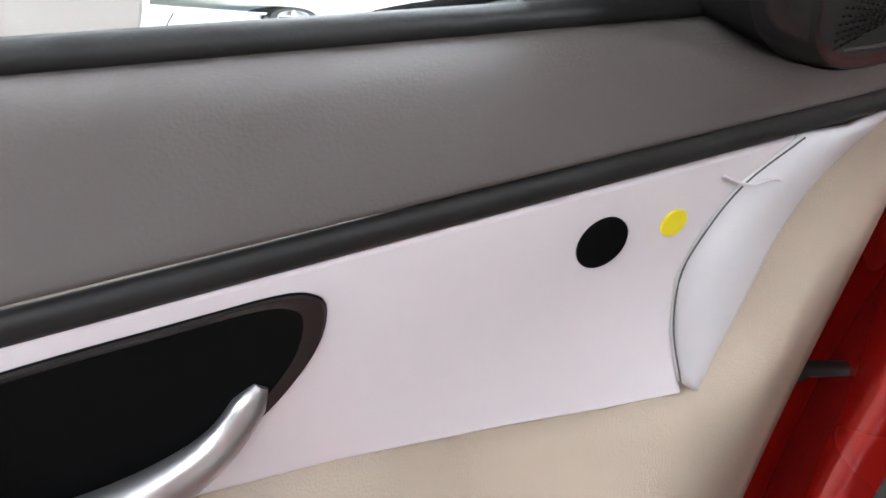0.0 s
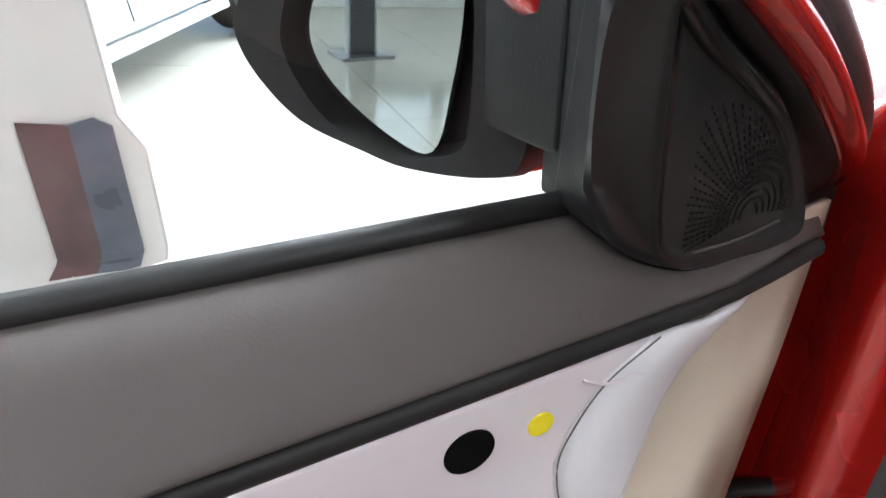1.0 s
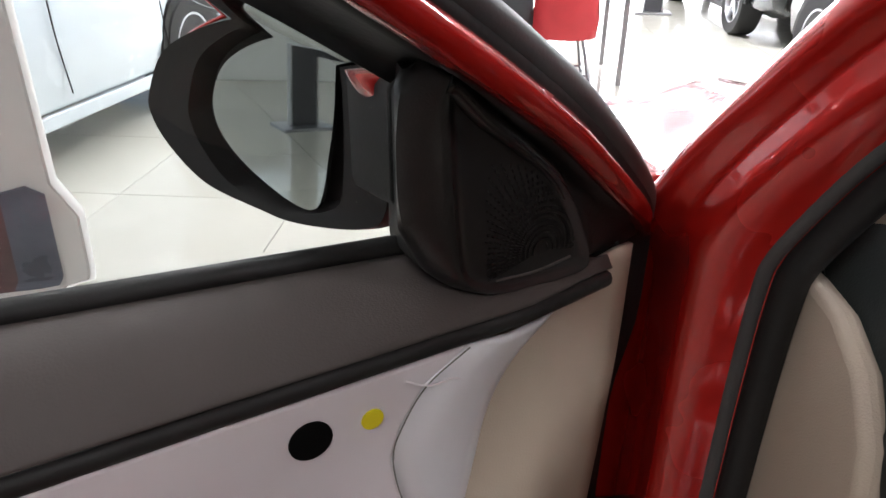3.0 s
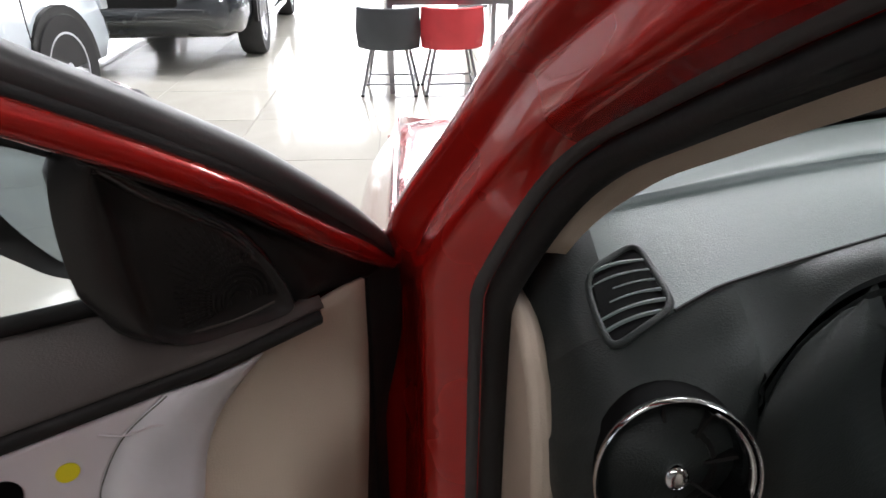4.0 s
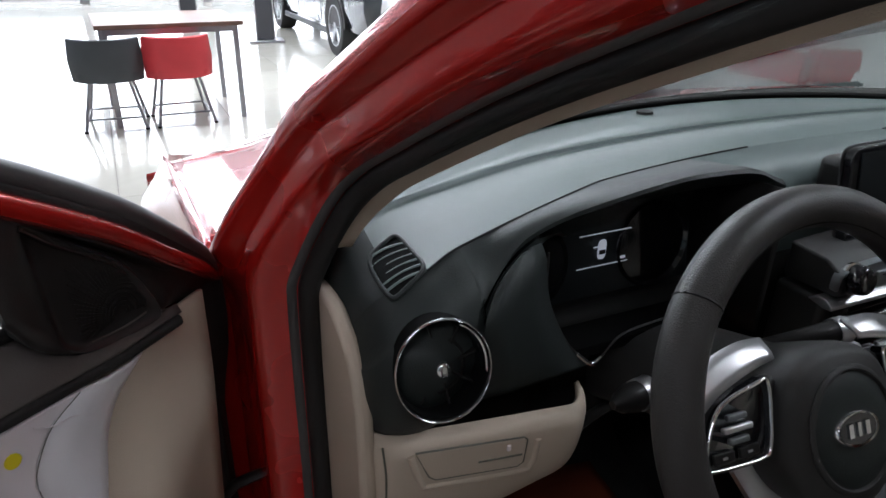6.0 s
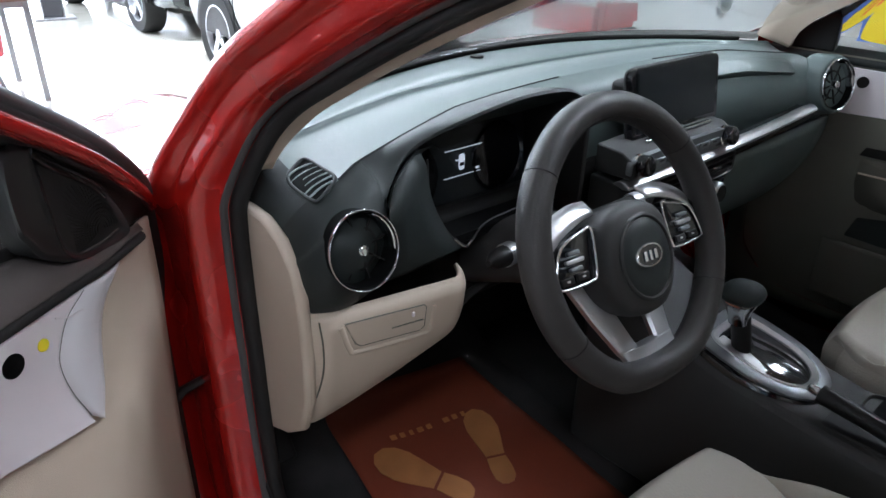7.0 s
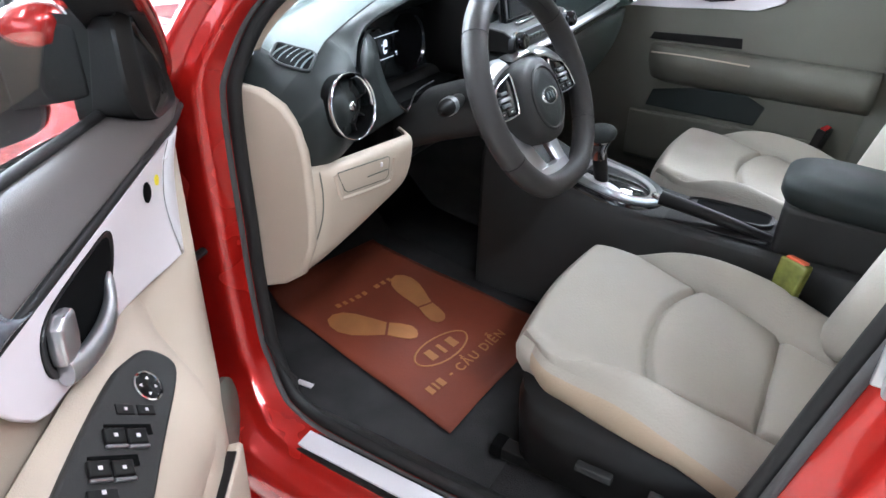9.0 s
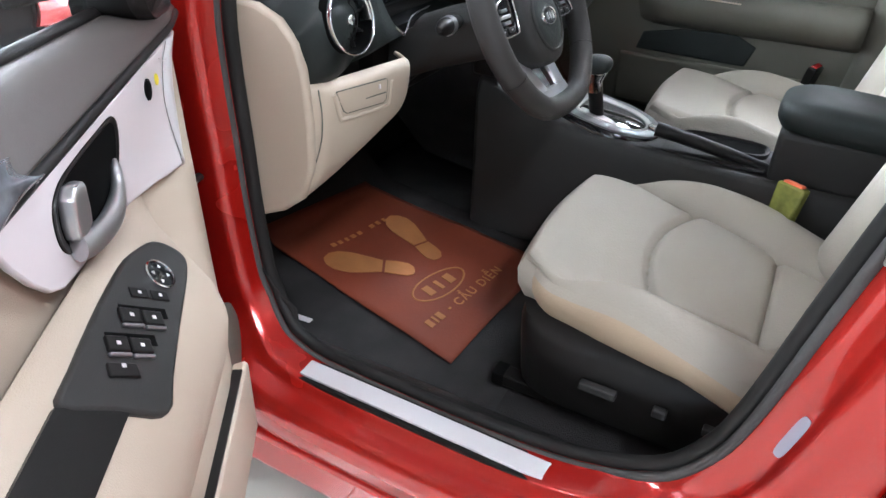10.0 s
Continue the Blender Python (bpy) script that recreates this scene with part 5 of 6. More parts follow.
front_seat(-0.372, "driver_seat", "cream leather driver seat with bounce-tinted lower sides", -1)
front_seat(0.372, "passenger_seat", "cream leather passenger seat with stitched panels", 1)
bk = part("belt_buckle", prism([(-0.022, 0), (0.022, 0), (0.026, 0.085), (-0.026, 0.085)], 0.024, (0, 0, 0)), WRAP, car, "seat belt buckle still in yellow-green wrapping", m=pose(-0.156, -0.826, 0.548, rx=12, rz=62), bevel=0.005)
part("buckle_button", box(0, 0, 0.0855, 0.036, 0.016, 0.007), ORANGE, bk, bevel=0.002)
part("buckle_strap", box(0, 0, -0.05, 0.030, 0.008, 0.12), BLACK, bk, bevel=0.002)
bk2 = part("belt_buckle", prism([(-0.022, 0), (0.022, 0), (0.026, 0.085), (-0.026, 0.085)], 0.024, (0, 0, 0)), BLACK, car, "red-buttoned seat belt buckle", m=pose(0.64, -0.80, 0.545, rx=12, rz=-20), bevel=0.005)
part("buckle_button", box(0, 0, 0.0855, 0.036, 0.016, 0.007), LAMP_RED, bk2, bevel=0.002)


# ---- floor of the cabin, sill, footwell ----
part("floor_pan", box(0, -0.95, 0.30, 1.40, 2.30, 0.05), CARPET, car, smooth=False)


def foot_z(y):
    return 0.330 + max(0, 0.158 * (y + 0.386)) + max(0, (y - 0.05)) * 0.9


part("footwell_carpet", surface(lambda u, v: Vector((-0.672 + 0.58 * u, -0.50 + 0.72 * v, foot_z(-0.50 + 0.72 * v) - 0.004)), 10, 24), CARPET, car, solid=0.006)
part("footwell_carpet", surface(lambda u, v: Vector((0.10 + 0.57 * u, -0.50 + 0.72 * v, foot_z(-0.50 + 0.72 * v) - 0.004)), 10, 24), CARPET, car, solid=0.006)
part("sill_trim", loft([[Vector((x, y, z)) for x, z in ((-0.705, 0.398), (-0.690, 0.402), (-0.665, 0.388), (-0.652, 0.345), (-0.652, 0.32))] for y in xr(-0.86, -0.13, 20)], closed=False), FACE, car, "dark plastic inner sill trim", solid=0.005)
part("kick_trim", loft([[Vector((-0.690 + (x + 0.690) * sm0((y + 0.19) / 0.20), y, z - (z - 0.34) * 0.55 * (1 - sm0((y + 0.17) / 0.15)))) for x, z in ((-0.690, 0.62), (-0.668, 0.60), (-0.662, 0.45), (-0.655, 0.34))] for y in xr(-0.17, 0.20, 14)], closed=False), CARPET, car, solid=0.005)
part("sill_plate", loft([[Vector((x, y, z)) for x, z in ((-0.7225, 0.3985), (-0.7225, 0.4025), (-0.7545, 0.4005), (-0.7545, 0.3955))] for y in xr(-0.655, -0.222, 14)]), FILM, car, "silver sill plate under white film", bevel=0.001)
part("plate_surround", loft([[Vector((x, y, z)) for x, z in ((-0.715, 0.394), (-0.715, 0.3985), (-0.7615, 0.3965), (-0.7615, 0.388))] for y in xr(-0.675, -0.208, 14)]), BLACK, car, bevel=0.002)
for x, y in ((-0.455, -0.01), (-0.30, 0.03)):
    pd = part("pedal", box(0, 0, 0, 0.075 if x < -0.4 else 0.05, 0.014, 0.055 if x < -0.4 else 0.12), RUBBER, car, "black rubber pedal", m=pose(x + 0.06, y + 0.10, 0.52, rx=-35), bevel=0.006)
    part("pedal_arm", tube([(0, 0.01, 0.02), (0, 0.05, 0.15), (0, 0.03, 0.26)], 0.007, 8), BLACK, pd)
part("foot_rest", prism([(-0.03, -0.09), (0.03, -0.09), (0.03, 0.09), (-0.03, 0.09)], 0.02, (-0.60, 0.085, 0.47), (1, 0, 0), (0, 0.55, 0.83)), RUBBER, car, bevel=0.006)
# check strap and bolts on the pillar
part("check_strap", tube([(-0.712, -0.060, 0.700), (-0.735, -0.056, 0.699), (-0.765, -0.060, 0.697), (-0.80, -0.085, 0.692)], 0.0075, 8, flat=0.7), BLACK, car, "black door check strap")
for z in (0.815, 0.765, 0.585):
    part("pillar_plug", lathe([(0.009, 0), (0.009, 0.005), (0.004, 0.006)], frame_of((-0.722, -0.070, z), (0, 1, 0), (-0.75, -0.65, 0)), 16), BLACK, car)
for z, s in ((0.875, 1), (0.50, 0.7)):
    st = part("hinge", box(-0.800, -0.028, z, 0.05, 0.03, 0.05 * s), BLACK, car, bevel=0.005)
sn, sl = Vector((-0.86, 0.49, 0.12)), Vector((0, -0.22, 0.975))
part("pillar_sticker", prism(oval(0.0062, 0.034, 28, 4), 0.0012, Vector((-0.7238, -0.8940, 0.599)) + sn * 0.001, sl.cross(sn).normalized(), sl), material("pale_label", (0.36, 0.34, 0.40), 0.6, var=0.03), car, "pale oblong sticker", smooth=False)
striker = part("door_striker", tube(spline([(-0.726, -0.918, 0.862), (-0.752, -0.916, 0.866), (-0.752, -0.916, 0.842), (-0.726, -0.918, 0.838)], 6), 0.0055, 10), SATIN, car, "chrome door striker")
part("striker_plate", box(-0.722, -0.92, 0.852, 0.006, 0.03, 0.05), SATIN, striker, bevel=0.002)

# paper mat with two footprints, an oval mark and two lines of print
mat = thing("paper_floor_mat", "red-brown paper floor mat printed with two footprints", "floor mat")


def mat_uv(u, v):
    a, b = Vector((-0.490, 0.085, 0)), Vector((-0.165, 0.055, 0))
    d, c = Vector((-0.549, -0.388, 0)), Vector((-0.150, -0.415, 0))
    p = (a.lerp(b, u)).lerp(d.lerp(c, u), v)
    p.z = foot_z(p.y) + 0.006 + 0.003 * math.sin(9 * u + 5 * v) * math.sin(7 * v)
    return p


part("sheet", surface(mat_uv, 24, 30), MAT_RED, mat, solid=0.002)


def on_mat(x, y, h=0.0035):
    u, v = 0.5, 0.5
    for _ in range(12):
        q = mat_uv(u, v)
        v -= (y - q.y) / 0.47
        q = mat_uv(u, v)
        u += (x - q.x) / 0.35
    q = mat_uv(u, v)
    return Vector((x, y, q.z + h))


def print_shape(pts, nm):
    pts = [on_mat(x, y) for x, y in pts]
    part(nm, loft([pts, [p - Vector((0, 0, 0.0012)) for p in pts]]), MAT_INK, mat, smooth=False)


def footprint(toe, heel, wide):
    a, b = Vector((*toe, 0)), Vector((*heel, 0))
    d = (b - a).normalized()
    s = Vector((-d.y, d.x, 0))
    L = (b - a).length
    sole = [(0.0, 0.0), (0.04, 0.55), (0.14, 0.92), (0.28, 1.0), (0.45, 0.82), (0.60, 0.62), (0.64, 0.58)]
    heelp = [(0.67, 0.58), (0.80, 0.66), (0.92, 0.62), (0.985, 0.36), (1.0, 0.0)]
    for seg in (sole, heelp):
        left = [a + d * L * t + s * wide * w for t, w in seg]
        right = [a + d * L * t - s * wide * w * 0.92 for t, w in seg]
        print_shape([(p.x, p.y) for p in left + right[::-1]], "footprint")


footprint((-0.463, -0.046), (-0.372, -0.208), 0.035)
footprint((-0.246, -0.066), (-0.304, -0.224), 0.033)
oc, od = Vector((-0.3755, -0.2665, 0)), Vector((0.986, -0.167, 0)).normalized()
on_ = Vector((-od.y, od.x, 0))
ov = [oc + od * 0.074 * math.cos(a) + on_ * 0.030 * math.sin(a) for a in (2 * math.pi * i / 40 for i in range(40))]
part("oval_mark", tube([on_mat(p.x, p.y, 0.003) for p in ov], 0.0022, 6, True, flat=0.5), MAT_INK, mat)
def slanted(o, d, w, h, lean=0.0):
    """A bar of print at o, its foot along d."""
    n = Vector((-d.y, d.x, 0))
    q = [o + d * (a * w / 2 + b * lean) + n * b * h / 2 for a, b in ((-1, -1), (1, -1), (1, 1), (-1, 1))]
    print_shape([(v.x, v.y) for v in q], "print_bar")


# the mark in the oval, in plain bars
for x in (-0.032, 0.0, 0.032):
    slanted(oc + od * x, od, 0.019 if x else 0.010, 0.026)
# maker's name in plain bars, then the place name
la, lb = Vector((-0.498, -0.3095, 0)), Vector((-0.2515, -0.3410, 0))
ld = (lb - la).normalized()
for x, w in ((0.009, 0.013), (0.025, 0.006), (0.041, 0.014), (0.073, 0.008)):
    slanted(la + ld * x, ld, w, 0.004 if x == 0.073 else 0.0185)
font = bpy.data.curves.new("place_name", "FONT")
font.body, font.size, font.space_character, font.offset = "C\u1ea6U DI\u1ec4N", 0.0275, 1.22, 0.0006
text = new("place_name", font)
lettering = bpy.data.meshes.new_from_object(text.evaluated_get(bpy.context.evaluated_depsgraph_get()))
bpy.data.objects.remove(text)
bm = bmesh.new()
bm.from_mesh(lettering)
reach = max(v.co.x for v in bm.verts)
start, ln = la + ld * 0.092, Vector((-ld.y, ld.x, 0))
for v in bm.verts:
    q = start + ld * (v.co.x * 0.158 / reach) + ln * (v.co.y - 0.0097)
    v.co = on_mat(q.x, q.y, 0.0040)
part("lettering", bm, MAT_INK, mat, "orange capitals of the place name", smooth=False)
a, b = Vector((-0.4195, -0.0310, 0)), Vector((-0.2600, -0.0660, 0))
for i in range(9):
    if i != 5:
        slanted(a.lerp(b, (i + 0.5) / 9), (b - a).normalized(), 0.0115 - 0.002 * (i % 3), 0.0105)
tag = tagged(part("paper_tag", box(0, 0, 0, 0.014, 0.030, 0.002), WHITE, smooth=False, m=pose(-0.618, -0.118, 0.374, rx=8, ry=12, rz=14)), "small white paper tag on the carpet", "tag")


# ---- driver door ----
ang = radians(55.5)
dd, dn = Vector((-math.sin(ang), -math.cos(ang), 0)), Vector((math.cos(ang), -math.sin(ang), 0))
DOOR = Matrix((dd, dn, Vector((0, 0, 1)))).transposed().to_4x4()
DOOR.translation = Vector((-0.7406, -0.1089, 0))
REAR = 0.90


def sm(t):
    t = min(1, max(0, t))
    return t * t * (3 - 2 * t)


def panel_n(s, z):
    """How far the beige inner panel stands in towards the cabin."""
    n = -0.004 - 0.038 * (1 - sm((s - 0.008) / 0.14)) ** 1.2
    low = sm((0.80 - z) / 0.22)
    n += 0.034 * low * sm((s - 0.10) / 0.18)
    n -= 0.05 * sm((0.50 - z) / 0.2)
    n -= 0.007 * sm((z - 0.795) / 0.03) * sm((s - 0.098) / 0.03)
    return n


S0 = lambda z: 0.010 + 0.014 * sm((0.9 - z) / 0.25)
door = part("front_door", surface(lambda u, v: (lambda z: (lambda s: Vector((s, panel_n(s, z), z)))(S0(z) + (REAR - S0(z)) * u))(0.33 + 0.622 * v), 60, 50), BEIGE, car, "open driver door with beige and white trim", m=DOOR, solid=0.004)


def dpart(name, bm, mat, label="", **k):
    return part(name, bm, mat, door, label, **k)


def dprism(poly, n, depth):
    return prism(poly, depth, (0, n, 0))


def belt(s):
    return 0.9575 + 0.086 * s - (0.004 * sm((0.16 - s) / 0.12))


def nb(s, n):
    """The shelf narrows to a point at its front end."""
    k = sm((0.105 - s) / 0.045)
    return n * (1 - k) - 0.014 * k


# upper trim shelf, window seal and dividing strip
def seal_z(s):
    return 0.9815 + 0.074 * (s - 0.165)


def trim_row(s):
    k = sm((0.165 - s) / 0.06)
    top = seal_z(s) * (1 - k) + 0.968 * k
    f = 0.010 * sm((0.13 - s) / 0.07)
    return spline([Vector((s, n, z)) for n, z in ((nb(s, -0.066), top - 0.014), (nb(s, -0.053), top - 0.004), (nb(s, -0.034), top - 0.007 + 0.003 * k), (nb(s, -0.014), top * 0.25 + 0.9665 * 0.75), (-0.003 - f, 0.9652), (0.0005 - f, 0.961))], 3)


dpart("upper_trim", loft([trim_row(s) for s in xr(0.058, REAR, 40)], closed=False), VINYL, "dark grey-brown soft upper door trim", solid=0.003)
dpart("window_seal", tube([Vector((s, -0.058, seal_z(s))) for s in xr(0.12, REAR, 20)], 0.0070, 10, flat=0.80), RUBBER, "black rubber window seal")
dpart("trim_strip", tube([Vector((s, 0.001 - 0.012 * sm((0.14 - s) / 0.12), 0.9570 - 0.003 * sm((s - 0.1) / 0.5))) for s in xr(0.062, REAR, 30)], 0.0048, 10, up=(0, 1, 0), flat=0.8), RUBBER, "black dividing strip")
# white decor panel with its film-covered front
white = [(0.160, 0.951), (0.184, 0.937), (0.198, 0.917), (0.2035, 0.899), (0.199, 0.869), (0.186, 0.832), (0.181, 0.820), (0.23, 0.832), (0.276, 0.845), (0.346, 0.862), (0.40, 0.870), (0.464, 0.872), (0.495, 0.876), (0.513, 0.885), (0.530, 0.903), (0.545, 0.925), (0.556, 0.951)]
dpart("decor_panel", dprism(white, 0.0, 0.006), WHITE, "white glossy decor panel", bevel=0.002)
cw = [(0.160, 0.951), (0.184, 0.937), (0.198, 0.917), (0.2035, 0.899), (0.199, 0.869), (0.186, 0.832)]
cb = [(0.102, 0.949), (0.129, 0.925), (0.143, 0.899), (0.150, 0.868), (0.157, 0.835), (0.166, 0.810)]
pw = spline([(s, 0.001, z) for s, z in cw], 5)
pb = spline([(s, -0.003, z) for s, z in cb], 5)
dpart("film_band", loft([[a, a.lerp(b, 0.4) + Vector((0, 0.004, 0)), a.lerp(b, 0.8) + Vector((0, 0.002, 0)), b - Vector((0, 0.003, 0))] for a, b in zip(pw, pb)], closed=False), FILM, "silver-white film-covered trim band", solid=0.003)
dpart("film_edge", tube([p + Vector((0, 0.003, 0)) for p in pw], 0.0004, 6), VINYL2)
dpart("film_crease", tube(spline([(0.196, 0.0045, 0.944), (0.184, 0.0055, 0.938), (0.17, 0.004, 0.936), (0.160, 0.004, 0.931)], 5), 0.0007, 5), WHITE)
# the hole has no depth: a near-black disc is its painted shade
dpart("sensor_hole", lathe([(0.0104, -0.004), (0.0104, 0.0005), (0.0095, 0.0010), (0.001, 0.0008)], frame_of((0.2435, 0.0032, 0.9285), (1, 0, 0), (0, 1, 0)), 28), HOLE_SHADE, "flat black disc painted as the shade of a round hole")
dpart("round_sticker", lathe([(0.0056, 0), (0.0056, 0.0008), (0.001, 0.0009)], frame_of((0.2132, 0.0032, 0.9283), (1, 0, 0), (0, 1, 0)), 24), YELLOW, "round yellow sticker")
# handle recess, its shade painted as a flat near-black sheet, and lever
rec = spline([(s, 0, z) for s, z in [(0.3408, 0.9345), (0.3440, 0.9410), (0.3545, 0.9440), (0.383, 0.9440), (0.420, 0.9436), (0.462, 0.9405), (0.482, 0.928), (0.486, 0.905), (0.474, 0.890), (0.448, 0.8835), (0.418, 0.8800), (0.392, 0.8840), (0.3705, 0.8955), (0.357, 0.9065), (0.3455, 0.9205)]], 4, True)
rp = [(p.x, p.z) for p in rec]
dpart("handle_recess", dprism(rp, 0.0015, 0.005), HOLE_SHADE, "flat black sheet painted as the shade of the handle recess", smooth=False)
dpart("recess_rim", loft([[Vector((0.415 + (a - 0.415) * k, n, 0.915 + (b - 0.915) * k)) for a, b in rp] for k, n in ((1.0, 0.0036), (0.985, 0.0050), (0.93, 0.0046), (0.90, 0.0041))], caps=False), SATINBLACK, "black rim of the handle recess")
dpart("door_handle", tube(spline([(0.364, 0.004, 0.9120), (0.378, 0.008, 0.8985), (0.394, 0.011, 0.8915), (0.414, 0.013, 0.8880), (0.440, 0.014, 0.8895), (0.462, 0.013, 0.8930), (0.476, 0.010, 0.8965)], 6), 0.0088, 14, flat=0.75, up=(0, 1, 0), taper=lambda t: (0.62 + 0.55 * sm(t * 1.8)) * (1 if t > 0.05 else 0.45 + 11 * t)), SATIN, "satin chrome interior door handle")
grip = [(0.444, 0.9380), (0.447, 0.9130), (0.452, 0.8990), (0.470, 0.8950), (0.480, 0.8990), (0.480, 0.9140), (0.475, 0.9350), (0.462, 0.9420)]
dpart("handle_paddle", loft([[Vector((0.463 + (s - 0.463) * k, n, 0.919 + (z - 0.919) * k)) for s, z in grip] for k, n in ((0.80, 0.003), (0.84, 0.008), (0.82, 0.0125), (0.74, 0.0150), (0.48, 0.0160))]), SATIN, "broad chrome grip end", bevel=0.002)


# armrest with the window switches
def arm_ring(s):
    f = sm((s - 0.27) / 0.12)
    q = ((0.000, 0.868), (0.014, 0.852), (0.034, 0.830), (0.056, 0.806), (0.070, 0.786), (0.076, 0.760), (0.070, 0.722), (0.046, 0.680), (0.012, 0.650))
    return [Vector((s, panel_n(s, z) + (n - panel_n(s, z)) * f - 0.004 * (1 - f), z)) for n, z in q]


dpart("armrest", loft([arm_ring(s) for s in xr(0.265, REAR - 0.02, 40)], closed=False), BEIGE, "beige padded armrest", solid=0.004)
sw_u, sw_v = Vector((1, 0, 0)), Vector((0, 0.66, -0.75)).normalized()
so = Vector((0.0, 0.0085, 0.862))
panel = [(p.x, p.y) for p in spline([(0.3885, 0.024, 0), (0.412, 0.015, 0), (0.436, 0.0105, 0), (0.488, 0.0102, 0), (0.552, 0.0135, 0), (0.584, 0.018, 0), (0.566, 0.050, 0), (0.545, 0.086, 0), (0.512, 0.0815, 0), (0.465, 0.0735, 0), (0.420, 0.067, 0), (0.393, 0.062, 0), (0.380, 0.055, 0), (0.379, 0.040, 0)], 3, True)]
nrm = sw_u.cross(sw_v)
if nrm.z < 0:
    nrm = -nrm
dpart("switch_panel", loft([[so + sw_u * a + sw_v * b + nrm * h for a, b in panel] for h in (-0.004, 0.006)]), FACE, "dark window switch panel", bevel=0.003)
jm = frame_of(so + sw_u * 0.4245 + sw_v * 0.040 + nrm * 0.006, sw_u, nrm)
dpart("mirror_dial_ring", lathe([(0.0140, 0), (0.0140, 0.0028), (0.0126, 0.0034), (0.0118, 0.001)], jm, 32), CHROME)
dpart("mirror_dial", lathe([(0.0118, 0), (0.0115, 0.0022), (0.004, 0.0026)], jm, 28), PIANO)
for k in range(4):
    a = math.pi / 2 * k + 0.6
    dpart("dial_mark", prism([(0.0018, 0), (-0.0010, 0.0016), (-0.0010, -0.0016)], 0.0006, (0, 0, 0.0027), (1, 0, 0), (0, 1, 0)), WHITE, m=jm @ Matrix.Rotation(a, 4, "Z") @ Matrix.Translation((0.0072, 0, 0)), smooth=False)
# the rows of keys run aslant across the panel
kx = (sw_u * -0.0115 + sw_v * 0.0155).normalized()


def key(nm, a, b, along, across, high, mat, lift=0.0):
    o = so + sw_u * a + sw_v * b + nrm * (0.006 + lift + high / 2)
    return dpart(nm, box(0, 0, 0, along, across, high), mat, m=frame_of(o, kx, nrm), bevel=min(0.0012, high * 0.4))


for a, b in ((0.4575, 0.0313), (0.4462, 0.0470)):
    key("mirror_key", a, b, 0.0165, 0.0090, 0.0016, BLACK)
    key("key_mark", a, b, 0.0028, 0.0026, 0.0006, WHITE, 0.0016)
for a0 in (0.4800, 0.5117):
    o = (a0 - 0.0045, 0.0412)
    # thin near-black sheet as painted shade round the switches
    key("switch_well", a0 - 0.008, 0.0410, 0.042, 0.0095, 0.0006, HOLE_SHADE)
    for k in (-1, 1):
        key("window_switch", a0 - 0.0055 * k, 0.0405 + 0.0080 * k, 0.0180, 0.0125, 0.0034, BLACK)
        key("switch_mark", a0 - 0.0055 * k, 0.0405 + 0.0080 * k, 0.0034, 0.0030, 0.0006, WHITE, 0.0034)
        key("switch_edge", a0 + 0.0072 - 0.0055 * k, 0.0455 + 0.0080 * k, 0.0182, 0.0028, 0.0040, STEEL)
key("lock_key", 0.5345, 0.0440, 0.024, 0.0110, 0.0026, BLACK)
key("switch_mark", 0.5320, 0.0425, 0.0036, 0.0032, 0.0006, WHITE, 0.0026)
dpart("grip_pocket", loft([[so + sw_u * a + sw_v * b + nrm * h for a, b in ((0.586, 0.016), (0.80, 0.016), (0.80, 0.058), (0.560, 0.060))] for h in (-0.03, 0.0045)]), BLACK, "black grip pocket", smooth=False)
dpart("map_pocket", loft([[Vector((s, n, z)) for n, z in ((0.026, 0.42), (0.044, 0.44), (0.046, 0.555), (0.042, 0.56), (0.026, 0.555))] for s in xr(0.22, 0.80, 16)]), BEIGE, "beige map pocket", bevel=0.008)
# black sheet painted as the shade in the pocket's opening
dpart("pocket_mouth_shade", box(0.51, 0.036, 0.5605, 0.54, 0.012, 0.004), BLACK, smooth=False)
dpart("speaker_grille", lathe([(0.075, 0), (0.075, 0.008), (0.068, 0.012), (0.01, 0.014)], frame_of((0.14, -0.008, 0.50), (1, 0, 0), (0, 1, 0)), 36), VINYL2)


# mirror foot cover with its pierced speaker grille: outer rim, and the crease inside it
rim = [(0.172, 0.985), (0.1805, 1.000), (0.187, 1.015), (0.1893, 1.035), (0.1888, 1.058), (0.186, 1.076), (0.180, 1.0857), (0.172, 1.0895), (0.164, 1.084), (0.147, 1.066), (0.129, 1.051), (0.108, 1.034), (0.092, 1.013), (0.083, 0.995), (0.077, 0.980), (0.075, 0.968), (0.085, 0.9645), (0.111, 0.964), (0.138, 0.9665), (0.155, 0.972)]
crease = [(0.159, 0.984), (0.162, 0.998), (0.164, 1.013), (0.1655, 1.033), (0.167, 1.053), (0.168, 1.066), (0.168, 1.074), (0.167, 1.079), (0.1615, 1.0765), (0.1455, 1.0605), (0.127, 1.0455), (0.1065, 1.0275), (0.0925, 1.008), (0.0845, 0.992), (0.0795, 0.979), (0.079, 0.9705), (0.087, 0.9675), (0.111, 0.967), (0.136, 0.969), (0.149, 0.974)]
rim_s = spline([(a, 0, b) for a, b in rim], 4, True)
crease_s = spline([(a, 0, b) for a, b in crease], 4, True)


def cover_ring(w, n, k=1.0, back=None):
    """A ring of the cover between its rim (w 0) and its crease (w 1); back pulls the free side in."""
    out = []
    for a, b in zip(rim_s, crease_s):
        q = a.lerp(b, w)
        q = Vector((0.122 + (q.x - 0.122) * k, n, 1.0 + (q.z - 1.0) * k))
        if back is not None:
            q.x = min(q.x, back)
            q.z = min(q.z, 1.083)
        out.append(q)
    return out


